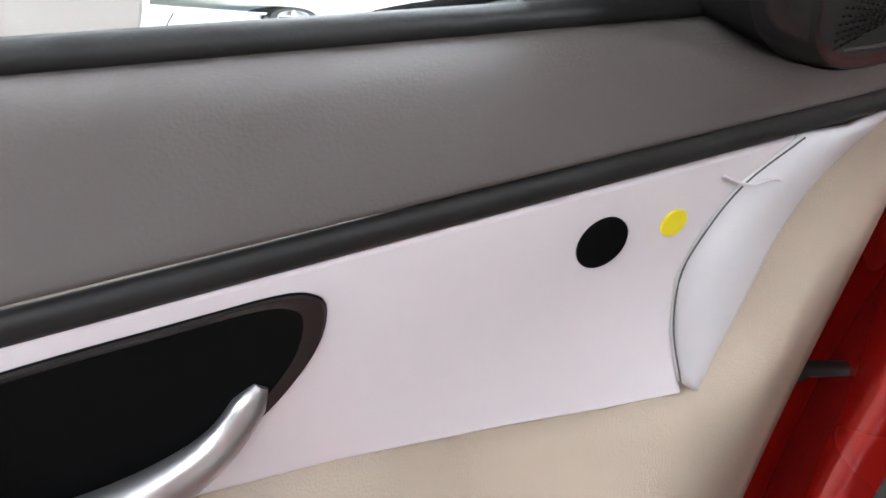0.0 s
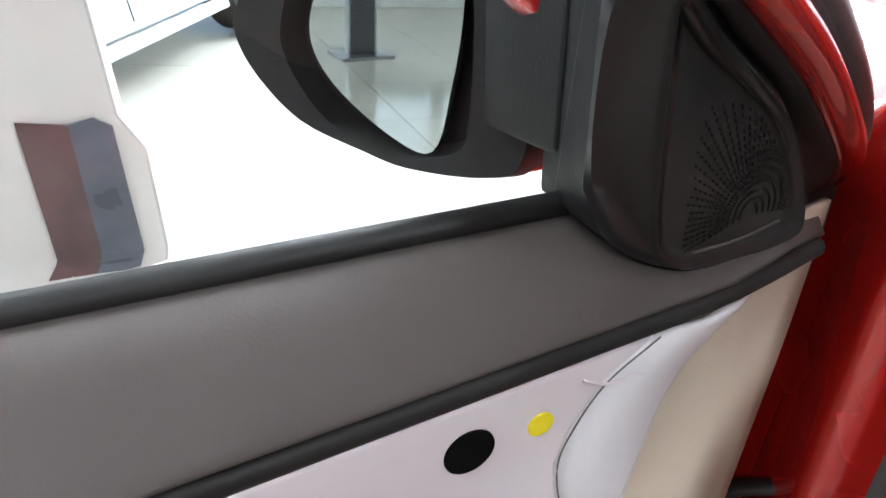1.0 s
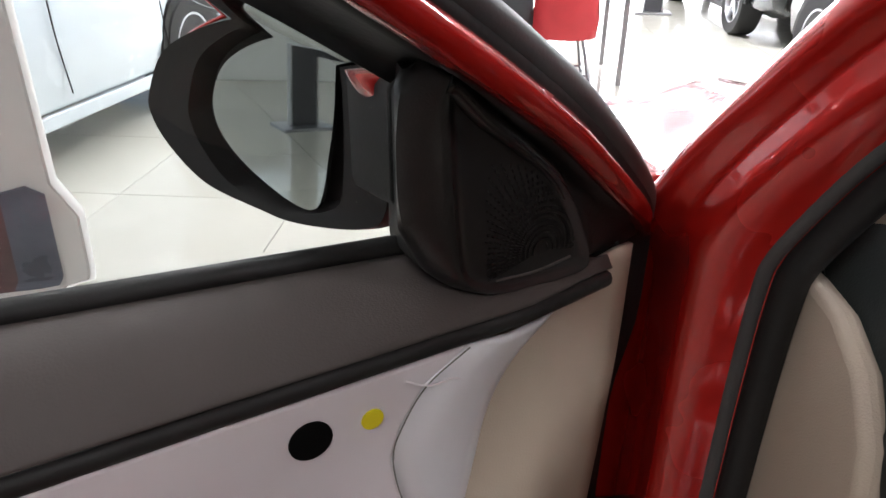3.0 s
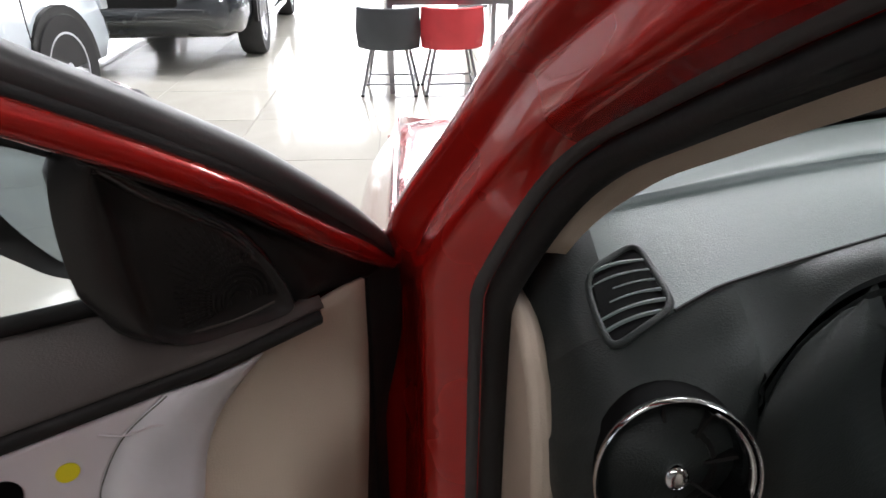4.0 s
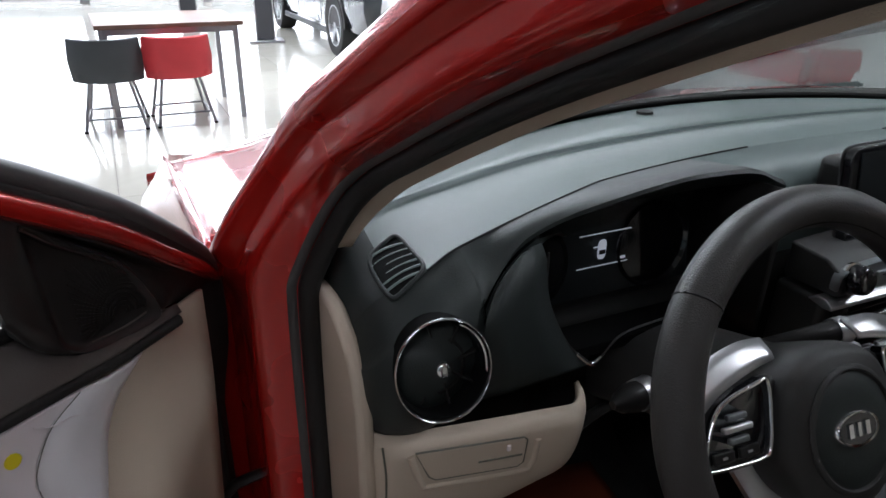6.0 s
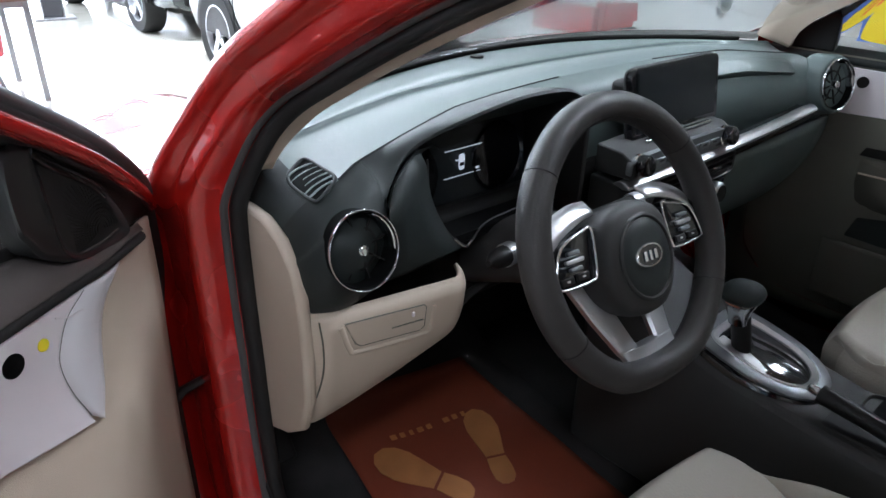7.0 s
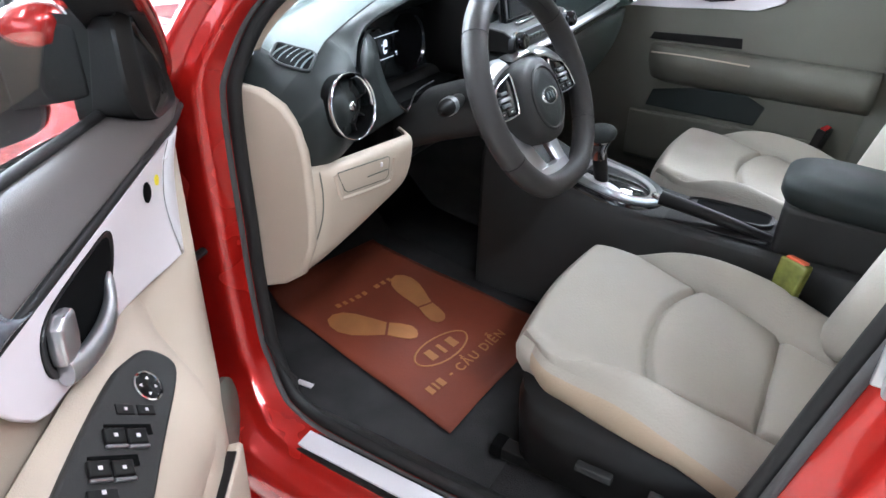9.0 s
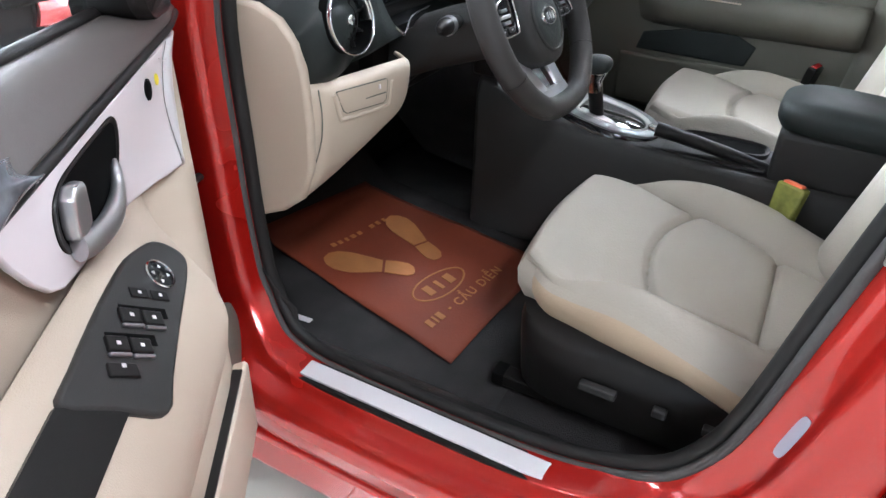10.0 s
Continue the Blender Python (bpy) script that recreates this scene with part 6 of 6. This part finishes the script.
FACE_N = -0.0112
dpart("cover_side", loft([cover_ring(0, -0.085, 1, 0.160), cover_ring(0, -0.050, 1, 0.171), cover_ring(0, -0.030, 1, 0.179), cover_ring(0, -0.0205, 1, 0.186)], caps=False), MIRROR_BLACK)
dpart("speaker_cover", loft([cover_ring(0, -0.0205, 1, 0.186), cover_ring(0.05, -0.0155), cover_ring(0.22, -0.0130), cover_ring(0.50, -0.0100), cover_ring(0.80, -0.0072), cover_ring(1, -0.0062), cover_ring(1, -0.0066, 0.975), cover_ring(1, -0.0085, 0.93), cover_ring(1, -0.0105, 0.86), cover_ring(1, FACE_N, 0.78)]), SATINBLACK, "black triangular tweeter cover")
bm = bmesh.new()
for i in range(46):
    a = radians(-14 + i * 202 / 45)
    for j in range(17):
        r = 0.005 + j * 0.0033
        ps, pz = 0.108 + math.cos(a) * r * 0.95, 0.985 + math.sin(a) * r * 1.1
        if 0.0865 < ps < 0.143 and 0.9745 < pz < 0.995 + (ps - 0.085) * 1.12 and pz < 1.036:
            mm = Matrix.Translation((ps, FACE_N + 0.0004, pz)) @ Matrix.Rotation(-a, 4, "Y") @ Matrix.Diagonal((0.0019, 0.0012, 0.0006, 1))
            bmesh.ops.create_cube(bm, size=1, matrix=mm)
tagged(part("grille_slot", bm, SATINBLACK, door, smooth=False), kind="stuff")
dpart("cover_lip", tube(spline([(0.136, FACE_N, 0.974), (0.110, FACE_N, 0.973), (0.088, FACE_N, 0.976)], 5), 0.0009, 6), VINYL)
dpart("cover_ridge", tube(spline([(a + 0.0005, -0.0112, b) for a, b in crease[7:14]], 6), 0.0060, 12, taper=lambda t: 1.2 - 0.85 * t), material("glossy_black_ridge", (0.014, 0.0125, 0.012), 0.24, spec=1.0, var=0.1, bump=0.03, rvar=0.03), "rounded glossy ridge of the cover")
dpart("mirror_base_trim", dprism([(0.152, 0.962), (0.152, 1.080), (0.098, 1.045), (0.040, 1.000), (0.006, 0.970), (-0.022, 0.946), (0.008, 0.9445), (0.060, 0.952)], -0.076, 0.010), BLACK, bevel=0.002)


# window frame: red outer rail, black weather strip, glass
def rail(off, dn_):
    """A line beside the red frame: off outwards in the door's plane, dn_ towards the cabin."""
    q = spline([(-0.056, -0.083, 0.900), (-0.040, -0.078, 0.930), (-0.016, -0.060, 0.953), (0.015, -0.037, 0.979), (0.055, -0.019, 1.010), (0.100, -0.007, 1.047), (0.140, 0.002, 1.0745), (0.180, 0.010, 1.100), (0.240, 0.022, 1.136), (0.30, 0.032, 1.166), (0.45, 0.045, 1.226), (0.62, 0.052, 1.276), (0.78, 0.055, 1.298), (0.86, 0.052, 1.283), (REAR - 0.01, 0.02, 1.20), (REAR, -0.03, 1.05)], 5)
    out = []
    for i, p in enumerate(q):
        t = (q[min(i + 1, len(q) - 1)] - q[max(i - 1, 0)]).normalized()
        o = Vector((-t.z, 0, t.x)).normalized()
        f = 0.35 + 0.65 * sm((p.x + 0.05) / 0.12)
        out.append(p + o * off * f + Vector((0, dn_ * f, 0)))
    return out


dpart("frame_rail", tube(rail(0, 0), 0.0082, 12, up=(0, 1, 0), flat=1.1, taper=lambda t: 0.55 + 0.45 * sm(t / 0.22)), RED, "red painted window frame")
dpart("weather_strip", tube(rail(0.0165, -0.013), 0.0108, 14, up=(0, 1, 0), flat=1.2, taper=lambda t: 0.50 + 0.50 * sm(t / 0.26)), STRIP, "grey-black rubber weather strip")
dpart("frame_channel", tube(rail(0.008, -0.010), 0.0095, 10, up=(0, 1, 0), flat=1.2, taper=lambda t: 0.45 + 0.55 * sm(t / 0.22)), RUBBER)
# black base between the cover's ridge and the window frame
ridge = [Vector((q.x, -0.0175, q.z)) for q in rim_s[7 * 4:16 * 4]]
outer = [p for p in rail(-0.0085, 0.002) if -0.040 < p.x < 0.178][::-1]
steps = len(ridge) - 1
base_rows = []
for k, a in enumerate(ridge):
    f_ = k / steps * (len(outer) - 1)
    i = min(int(f_), len(outer) - 2)
    b = outer[i].lerp(outer[i + 1], f_ - i)
    base_rows.append([a, a.lerp(b, 0.25) - Vector((0, 0.005, 0)), a.lerp(b, 0.6) - Vector((0, 0.005, 0)), b])
dpart("cover_base", loft(base_rows, closed=False), RUBBER, "black base of the tweeter cover", solid=0.002)
inner = []
for a, b in ((-0.006, -0.002), (-0.007, -0.022), (-0.009, -0.038), (-0.014, -0.050), (-0.021, -0.057)):
    inner.append(rail(a, b)[33:])
dpart("glass_run", loft([list(r) for r in zip(*inner)], closed=False), RUBBER, "black inner lining of the window frame", solid=0.003)
# added black strip stands for the deep shadow between door and pillar
dpart("hinge_gap_shade", loft([[Vector((s - k * 0.022 * sm((z - 0.79) / 0.09), n, z)) for s, n, k in ((-0.026, -0.098, 1), (-0.025, -0.078, 1), (-0.020, -0.068, 0.8), (-0.008, -0.064, 0), (-0.002, -0.074, 0), (-0.003, -0.098, 0))] for z in xr(0.33, 0.950, 28)]), RUBBER, "black strip for the shadow in the hinge gap")
gl = [p for p in rail(-0.013, -0.053) if 0.150 < p.x < REAR - 0.015 and p.z > 1.03]
pane = dpart("door_window", strip_between(gl, [Vector((p.x, -0.068, belt(p.x) - 0.004)) for p in gl], 8), GLASS, "clear door window glass", solid=0.003)
pane.visible_shadow = False
# outer skin
skin = dpart("door_skin", surface(lambda u, v: (lambda z: Vector((-0.055 + (REAR + 0.055) * u, -0.155 - 0.022 * math.sin(math.pi * min(1, (z - 0.3) / 0.75)) + 0.06 * sm((z - 0.85) / 0.12), z)))(0.29 + 0.655 * v), 20, 24), RED, "red outer door skin", solid=0.003)
dpart("door_front_edge", loft([[Vector((-0.055, -0.150, z)), Vector((-0.043, -0.120, z)), Vector((-0.025, -0.085, z)), Vector((0.014, -0.050, z))] for z in xr(0.30, 0.945, 20)], closed=False), RUBBER, solid=0.003)
dpart("door_bottom", box(0.43, -0.10, 0.31, 0.93, 0.13, 0.03), RED, bevel=0.01)
dpart("door_rear_edge", box(REAR, -0.085, 0.64, 0.012, 0.14, 0.64), RED, bevel=0.004)

# wing mirror
mm = frame_of((0.150, -0.185, 1.012), (0.42, -0.90, 0.0), (0.90, 0.42, 0.06))
hs = [(0.197, 0.003), (0.172, -0.031), (0.120, -0.054), (0.070, -0.065), (0.020, -0.066), (-0.030, -0.060), (-0.056, -0.040), (-0.056, 0.044), (-0.032, 0.066), (0.030, 0.078), (0.071, 0.077), (0.135, 0.070), (0.180, 0.046), (0.200, 0.022)]
gs = [(0.124, 0.008), (0.107, -0.027), (0.058, -0.050), (0.002, -0.056), (-0.003, -0.025), (0.004, 0.020), (0.018, 0.063), (0.055, 0.061), (0.105, 0.037)]
hso = [(p.x, p.y) for p in spline([(x, y, 0) for x, y in hs], 4, True)]
gso = [(p.x, p.y) for p in spline([(x, y, 0) for x, y in gs], 5, True)]


def hring(k, z, src=None):
    cx, cy = 0.072, 0.006
    return [Vector((cx + (x - cx) * k, cy + (y - cy) * k, z)) for x, y in (src or hso)]


def well(k, z):
    """The mouth of the housing round the glass."""
    out = []
    for x, y in hso:
        cx, cy = 0.055, 0.003
        out.append(Vector((cx + (x - cx) * k * (0.62 if x > cx else 0.56), cy + (y - cy) * k * 0.86, z)))
    return out


dpart("wing_mirror", loft([well(1.0, -0.012), well(1.06, 0.006), hring(0.97, 0.010), hring(1.0, 0.002), hring(1.0, -0.016), hring(0.93, -0.034), hring(0.72, -0.047), hring(0.30, -0.054)], caps=True), MIRROR_BLACK, "black wing mirror housing with a red cap", m=mm)
dpart("mirror_cap", loft([[Vector((0.072 + (x - 0.072) * k, 0.006 + (y - 0.006) * k - 0.003, z)) for x, y in hso[4:34]] for k, z in ((1.03, -0.012), (1.03, -0.019), (0.96, -0.037), (0.74, -0.050), (0.30, -0.058))], closed=False), RED, m=mm, solid=0.003)
dpart("mirror_glass", prism(gso, 0.004, (0, 0, 0.001), (1, 0, 0), (0, 1, 0)), MIRROR, "silvered mirror glass", smooth=False, m=mm)
foot = [(0.168, -0.064), (0.164, -0.095), (0.155, -0.150), (0.128, -0.168), (0.100, -0.160), (0.100, -0.064)]
dpart("mirror_arm", loft([[Vector((0.134 + (s - 0.134) * k, n, z - dz * (-n - 0.064))) for s, n in foot] for k, z, dz in ((0.90, 1.000, 0.22), (1.0, 1.006, 0.20), (1.0, 1.066, -0.03), (0.90, 1.074, -0.03))]), MIRROR_BLACK, "black mirror arm", bevel=0.003)
cap = [(0.0, -0.030), (0.017, -0.026), (0.023, -0.010), (0.024, 0.008), (0.020, 0.022), (0.010, 0.029), (0.0, 0.031)]
dpart("mirror_cap_edge", lathe([(r, h) for r, h in cap[1:6]], frame_of((0.146, -0.112, 1.068), (1, 0, 0), (0.25, 1, 0.1)) @ Matrix.Diagonal((1.0, 1.0, 1.15, 1)), 24), RED, "red edge of the mirror cap")
# crumpled clear wrapping over the rear of the upper trim
random.seed(5)
wr = [[Vector((0.500 + 0.012 * math.sin(1.1 * j / 3) * (1 - i / 30) + 0.32 * i / 30, -0.001 + 0.012 * math.sin(math.pi * j / 20) + 0.0025 * math.sin(i * 0.5 + j * 0.25) + 0.0015 * math.sin(i * 0.9 - j * 0.6), 0.978 + 0.10 * i / 30 * (1 - j / 20) - 0.030 * j / 20 - 0.012 * i / 30)) for j in range(21)] for i in range(31)]
dpart("protective_wrap", loft(wr, closed=False), material("clear_wrapping_film", (0.15, 0.16, 0.18), 0.22, coat=0.8, var=0.6, scale=38, grain=40, bump=0.35), "crumpled clear wrapping film on the trim", solid=0.001)


# ---- passenger door, inside ----
pdx = 0.690
# beige trim of the far side, its shade put into an olive-grey colour
pdoor = part("passenger_door", surface(lambda u, v: Vector((pdx + 0.004 - 0.012 * math.sin(math.pi * v), -0.06 - 0.86 * u, 0.36 + 0.624 * v)), 20, 20), VINYL2, car, "closed passenger door, beige trim painted olive-grey as shaded", solid=0.006)


def pprism(poly, x, depth):
    return prism(poly, depth, (x, 0, 0), (0, 1, 0), (0, 0, 1))


part("upper_trim", loft([[Vector((x, y, z)) for x, z in ((pdx - 0.004, 0.966), (pdx - 0.002, 0.975), (pdx + 0.02, 0.992), (pdx + 0.05, 1.000))] for y in xr(-0.06, -0.93, 16)], closed=False), BROW, pdoor, "dark upper door trim", solid=0.006)
pw = [(-0.20, 0.962), (-0.215, 0.90), (-0.235, 0.862), (-0.36, 0.868), (-0.47, 0.878), (-0.58, 0.885), (-0.64, 0.91), (-0.655, 0.962)]
part("decor_panel", pprism(pw, pdx - 0.006, 0.008), WHITE, pdoor, "white glossy decor panel", bevel=0.002)
part("sensor_hole", lathe([(0.0125, 0), (0.0125, 0.002), (0.001, 0.002)], frame_of((pdx - 0.010, -0.280, 0.935), (0, 1, 0), (-1, 0, 0)), 24), BLACK, pdoor)
rc = [(p[0], p[1]) for p in [(-0.375, 0.945), (-0.385, 0.952), (-0.46, 0.953), (-0.52, 0.950), (-0.53, 0.93), (-0.52, 0.905), (-0.46, 0.895), (-0.41, 0.90), (-0.385, 0.918)]]
part("handle_recess", pprism(rc, pdx - 0.0105, 0.004), PIANO, pdoor, smooth=False)
part("door_handle", tube(spline([(pdx - 0.018, -0.395, 0.915), (pdx - 0.026, -0.43, 0.908), (pdx - 0.026, -0.48, 0.910), (pdx - 0.020, -0.515, 0.925)], 6), 0.007, 10, flat=0.8), CHROME, pdoor, "chrome interior door handle")
# armrest in the same shaded colour as the far door
part("armrest", loft([[Vector((pdx - a * sm((-y - 0.30) / 0.10), y, z)) for a, z in ((0.0, 0.775), (0.050, 0.768), (0.062, 0.752), (0.060, 0.715), (0.030, 0.68), (0.0, 0.66))] for y in xr(-0.27, -0.90, 24)], closed=False), VINYL2, pdoor, "armrest in shaded olive-grey with clear wrapping", solid=0.005)
part("grip_slot", pprism([(-0.315, 0.780), (-0.325, 0.800), (-0.56, 0.812), (-0.565, 0.785)], pdx - 0.006, 0.012), BLACK, pdoor, "black grip slot", bevel=0.002)
# flat dark panel that stands for shade in the pocket's opening
part("pocket_shade", pprism([(-0.335, 0.590), (-0.350, 0.640), (-0.46, 0.662), (-0.60, 0.668), (-0.66, 0.640), (-0.64, 0.585)], pdx - 0.010, 0.010), BROW, pdoor, "dark panel painted as the shade over the map pocket", bevel=0.004)
# thin beige line painted as the sheen along the wrapped edge
part("wrap_glint", tube(spline([(pdx - 0.064, -0.34, 0.757), (pdx - 0.066, -0.45, 0.760), (pdx - 0.066, -0.60, 0.757)], 6), 0.0022, 6), BEIGE, pdoor)
# far pillar trim, darkened in colour for shade
part("pillar_trim", loft([[Vector((x, y, 0.42 + 0.88 * v)) for x, y in ((0.694 - 0.16 * max(0, v - 0.62), -0.86 - 0.07 * v), (0.672 - 0.16 * max(0, v - 0.62), -0.885 - 0.07 * v), (0.668 - 0.16 * max(0, v - 0.62), -1.02), (0.70, -1.06))] for v in xr(0, 1, 12)], closed=False), VINYL2, car, "centre pillar trim in shaded olive-grey", solid=0.004)
# pocket of the far door, also painted as shaded
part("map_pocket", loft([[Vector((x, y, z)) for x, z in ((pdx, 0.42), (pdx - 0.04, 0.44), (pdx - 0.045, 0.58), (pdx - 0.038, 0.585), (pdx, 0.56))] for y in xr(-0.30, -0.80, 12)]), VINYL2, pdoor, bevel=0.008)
part("door_window", surface(lambda u, v: Vector((pdx + 0.03 - 0.13 * v, -0.10 - 0.36 * v * (1 - u) - 0.80 * u * (1 - v) - (0.80 - 0.36) * u * v, 0.99 + 0.31 * v)), 10, 10), GLASS, pdoor, "clear passenger window glass", solid=0.003)
part("mirror_foot", prism([(-0.06, 0.985), (-0.20, 0.985), (-0.20, 1.085)], 0.02, (pdx + 0.01, 0, 0), (0, 1, 0), (0, 0, 1)), BLACK, pdoor, bevel=0.004)
part("outer_skin", surface(lambda u, v: Vector((0.80 + 0.015 * math.sin(math.pi * v) - 0.05 * sm((v - 0.85) / 0.15), -0.03 - 0.93 * u, 0.30 + 0.68 * v)), 10, 14), RED, pdoor, solid=0.004)

# ---- glass, roof and outer shell ----
ws = part("windscreen", surface(lambda u, v: (lambda x: Vector((x * (1 - 0.16 * v), (ws_y(x) + 0.015) * (1 - v) + (-0.60 - 0.10 * x * x) * v, (1.016 - 0.05 * x * x) * (1 - v) + (1.345 - 0.06 * x * x) * v)))(-0.66 + 1.32 * u), 24, 16), GLASS, car, "clear windscreen glass", solid=0.004)
ws.visible_shadow = False
part("roof", surface(lambda u, v: (lambda x: Vector((x, -0.58 - 1.55 * v, 1.360 + 0.05 * math.sin(math.pi * min(1, v * 0.8 + 0.1)) - 0.09 * x * x * 2.2)))(-0.60 + 1.20 * u), 20, 24), RED, car, "red roof panel", solid=0.012)
part("headliner", surface(lambda u, v: (lambda x: Vector((x, -0.62 - 1.45 * v, 1.325 + 0.05 * math.sin(math.pi * min(1, v * 0.8 + 0.1)) - 0.09 * x * x * 2.0)))(-0.56 + 1.12 * u), 14, 16), BEIGE, car, "beige headliner", solid=0.006)
part("rear_window", surface(lambda u, v: Vector(((-0.52 + 1.04 * u), -2.13 - 0.50 * v, 1.33 - 0.34 * v)), 10, 8), DARKGLASS, car, solid=0.004)
part("rear_bench", cushion(1.25, 0.50, 0.24, n=28, p=6), LEATHER, car, "cream leather rear bench", m=pose(0, -1.75, 0.33))
part("rear_backrest", cushion(1.25, 0.20, 0.62, n=28, p=6), LEATHER, car, m=pose(0, -2.05, 0.50, rx=14))
for sx in (-1, 1):
    rq = part("rear_quarter", surface(lambda u, v: (lambda z, y: Vector((sx * (0.80 + 0.022 * math.sin(math.pi * v) - 0.05 * sm((v - 0.85) / 0.15) - 0.10 * sm((-y - 2.6) / 0.55)), y, z)))(0.28 + 0.70 * v, -1.005 - 2.10 * u), 24, 16), RED, car, "red rear door and quarter panel", solid=0.006)
    part("rear_side_glass", surface(lambda u, v: Vector((sx * (0.735 - 0.145 * v), -1.03 - 1.45 * u * (1 - 0.28 * v), 0.985 + 0.335 * v)), 10, 6), DARKGLASS, rq, solid=0.004)
    part("rear_door_gap", tube([(sx * 0.826, -1.78, 0.34), (sx * 0.824, -1.80, 0.62), (sx * 0.77, -1.83, 0.96)], 0.004, 6), BLACK, rq)
    part("front_fender", surface(lambda u, v: (lambda y: (lambda zt: Vector((sx * (0.806 + 0.016 * math.sin(math.pi * min(1, v * 1.1)) - 0.055 * sm((v - 0.80) / 0.20) - 0.10 * sm((y - 0.75) / 0.5) - 0.05 * (1 - v) * sm((y - 0.7) / 0.4)), y, 0.27 + (zt - 0.27) * v)))(0.958 - 0.105 * y - 0.055 * y * y - 0.045 * sm((y - 0.6) / 0.6)))(-0.02 + 1.20 * u), 24, 20), RED, car, "glossy red front fender", solid=0.005)
    for y in (0.50, -2.15):
        arch = [(0.355 * math.cos(a), 0.355 * math.sin(a)) for a in (math.pi * i / 14 for i in range(15))]
        part("wheel_arch", prism(arch, 0.02, (sx * 0.822, y, 0.32), (0, 1, 0), (0, 0, 1)), BLACK, car)
        wheel(car, sx * 0.745, y, sx, 0.32)
    part("head_lamp", prism([(-0.20, 0.0), (0.16, -0.02), (0.16, 0.04), (-0.20, 0.06)], 0.05, (sx * 0.58, 1.20, 0.595), (1, -sx * 0.45, 0), (0, 0, 1)), LAMP_CLEAR, car, "clear headlamp", bevel=0.01)
    part("tail_lamp", prism([(-0.24, 0.0), (0.10, 0.0), (0.10, 0.10), (-0.24, 0.09)], 0.05, (sx * 0.62, -3.07, 0.80), (1, -sx * 0.12, 0), (0, 0, 1)), LAMP_RED, car, bevel=0.01)
    part("rocker", box(sx * 0.77, -0.95, 0.25, 0.09, 2.35, 0.10), RED, car, bevel=0.02)


def bonnet(u, v):
    x = -0.7475 + 1.495 * u
    y = (0.20 - 0.28 * x * x) + (1.27 - 0.22 * x * x - (0.20 - 0.28 * x * x)) * v
    z = 0.985 - 0.105 * y - 0.062 * y * y - 0.045 * x * x * 1.6
    z += 0.024 * math.exp(-((abs(x) - 0.56 + 0.10 * v) / 0.06) ** 2) + 0.010 * math.exp(-((abs(x) - 0.30 + 0.08 * v) / 0.05) ** 2)
    z -= 0.030 * sm((y - 0.6) / 0.6) * (0.35 + (x / 0.6) ** 2)
    z -= 0.05 * sm((v - 0.93) / 0.07)
    return Vector((x, y, z))


part("bonnet", surface(bonnet, 50, 40), RED, car, "glossy red bonnet with two creases", solid=0.006)
for sx in (-1, 1):
    part("bonnet_gap", tube([Vector((sx * 0.7485, 0.06 + 1.05 * t, 0.943 - 0.105 * (0.06 + 1.05 * t) - 0.058 * (0.06 + 1.05 * t) ** 2 - 0.045 * sm((1.05 * t - 0.54) / 0.6))) for t in xr(0, 1, 16)], 0.0015, 6), BLACK, car)
part("cowl_panel", surface(lambda u, v: (lambda x: Vector((x, ws_y(x) + 0.02 + 0.10 * v, 1.008 - 0.05 * x * x - 0.04 * v)))(-0.68 + 1.36 * u), 20, 4), BLACK, car, solid=0.006)
for x0, y0 in ((-0.45, 0.13), (0.10, 0.20)):
    wp = part("wiper", tube([(x0, y0 + 0.06, 0.985), (x0 + 0.25, y0 + 0.07, 0.988), (x0 + 0.50, y0 + 0.06, 0.986)], 0.006, 6), BLACK, car, "black windscreen wiper")
    part("wiper_blade", box(x0 + 0.28, y0 + 0.065, 0.979, 0.48, 0.008, 0.012), RUBBER, wp, smooth=False)
part("front_bumper", loft([[Vector((x, y - 0.32 * x * x, z)) for y, z in ((1.20, 0.72), (1.34, 0.66), (1.38, 0.52), (1.36, 0.36), (1.24, 0.24))] for x in xr(-0.78, 0.78, 24)], closed=False), RED, car, "red front bumper", solid=0.01)
part("front_grille", box(0, 1.345, 0.58, 0.70, 0.05, 0.09), BLACK, car, bevel=0.02)
part("lower_grille", box(0, 1.345, 0.38, 0.90, 0.05, 0.10), BLACK, car, bevel=0.02)
part("rear_bumper", loft([[Vector((x, -y + 0.22 * x * x, z)) for y, z in ((2.98, 0.99), (3.10, 0.96), (3.14, 0.80), (3.18, 0.55), (3.12, 0.30), (3.0, 0.24))] for x in xr(-0.78, 0.78, 24)], closed=False), RED, car, "red boot lid and rear bumper", solid=0.01)
part("boot_lid", surface(lambda u, v: Vector((-0.72 + 1.44 * u, -2.60 - 0.42 * v, 1.0 + 0.02 * math.sin(math.pi * u) - 0.02 * v)), 10, 6), RED, car, solid=0.008)
part("underbody", box(0, -0.85, 0.24, 1.36, 4.1, 0.04), BLACK, car, smooth=False)
part("inner_bay", box(0, 0.66, 0.45, 1.30, 0.80, 0.40), BLACK, car, smooth=False)
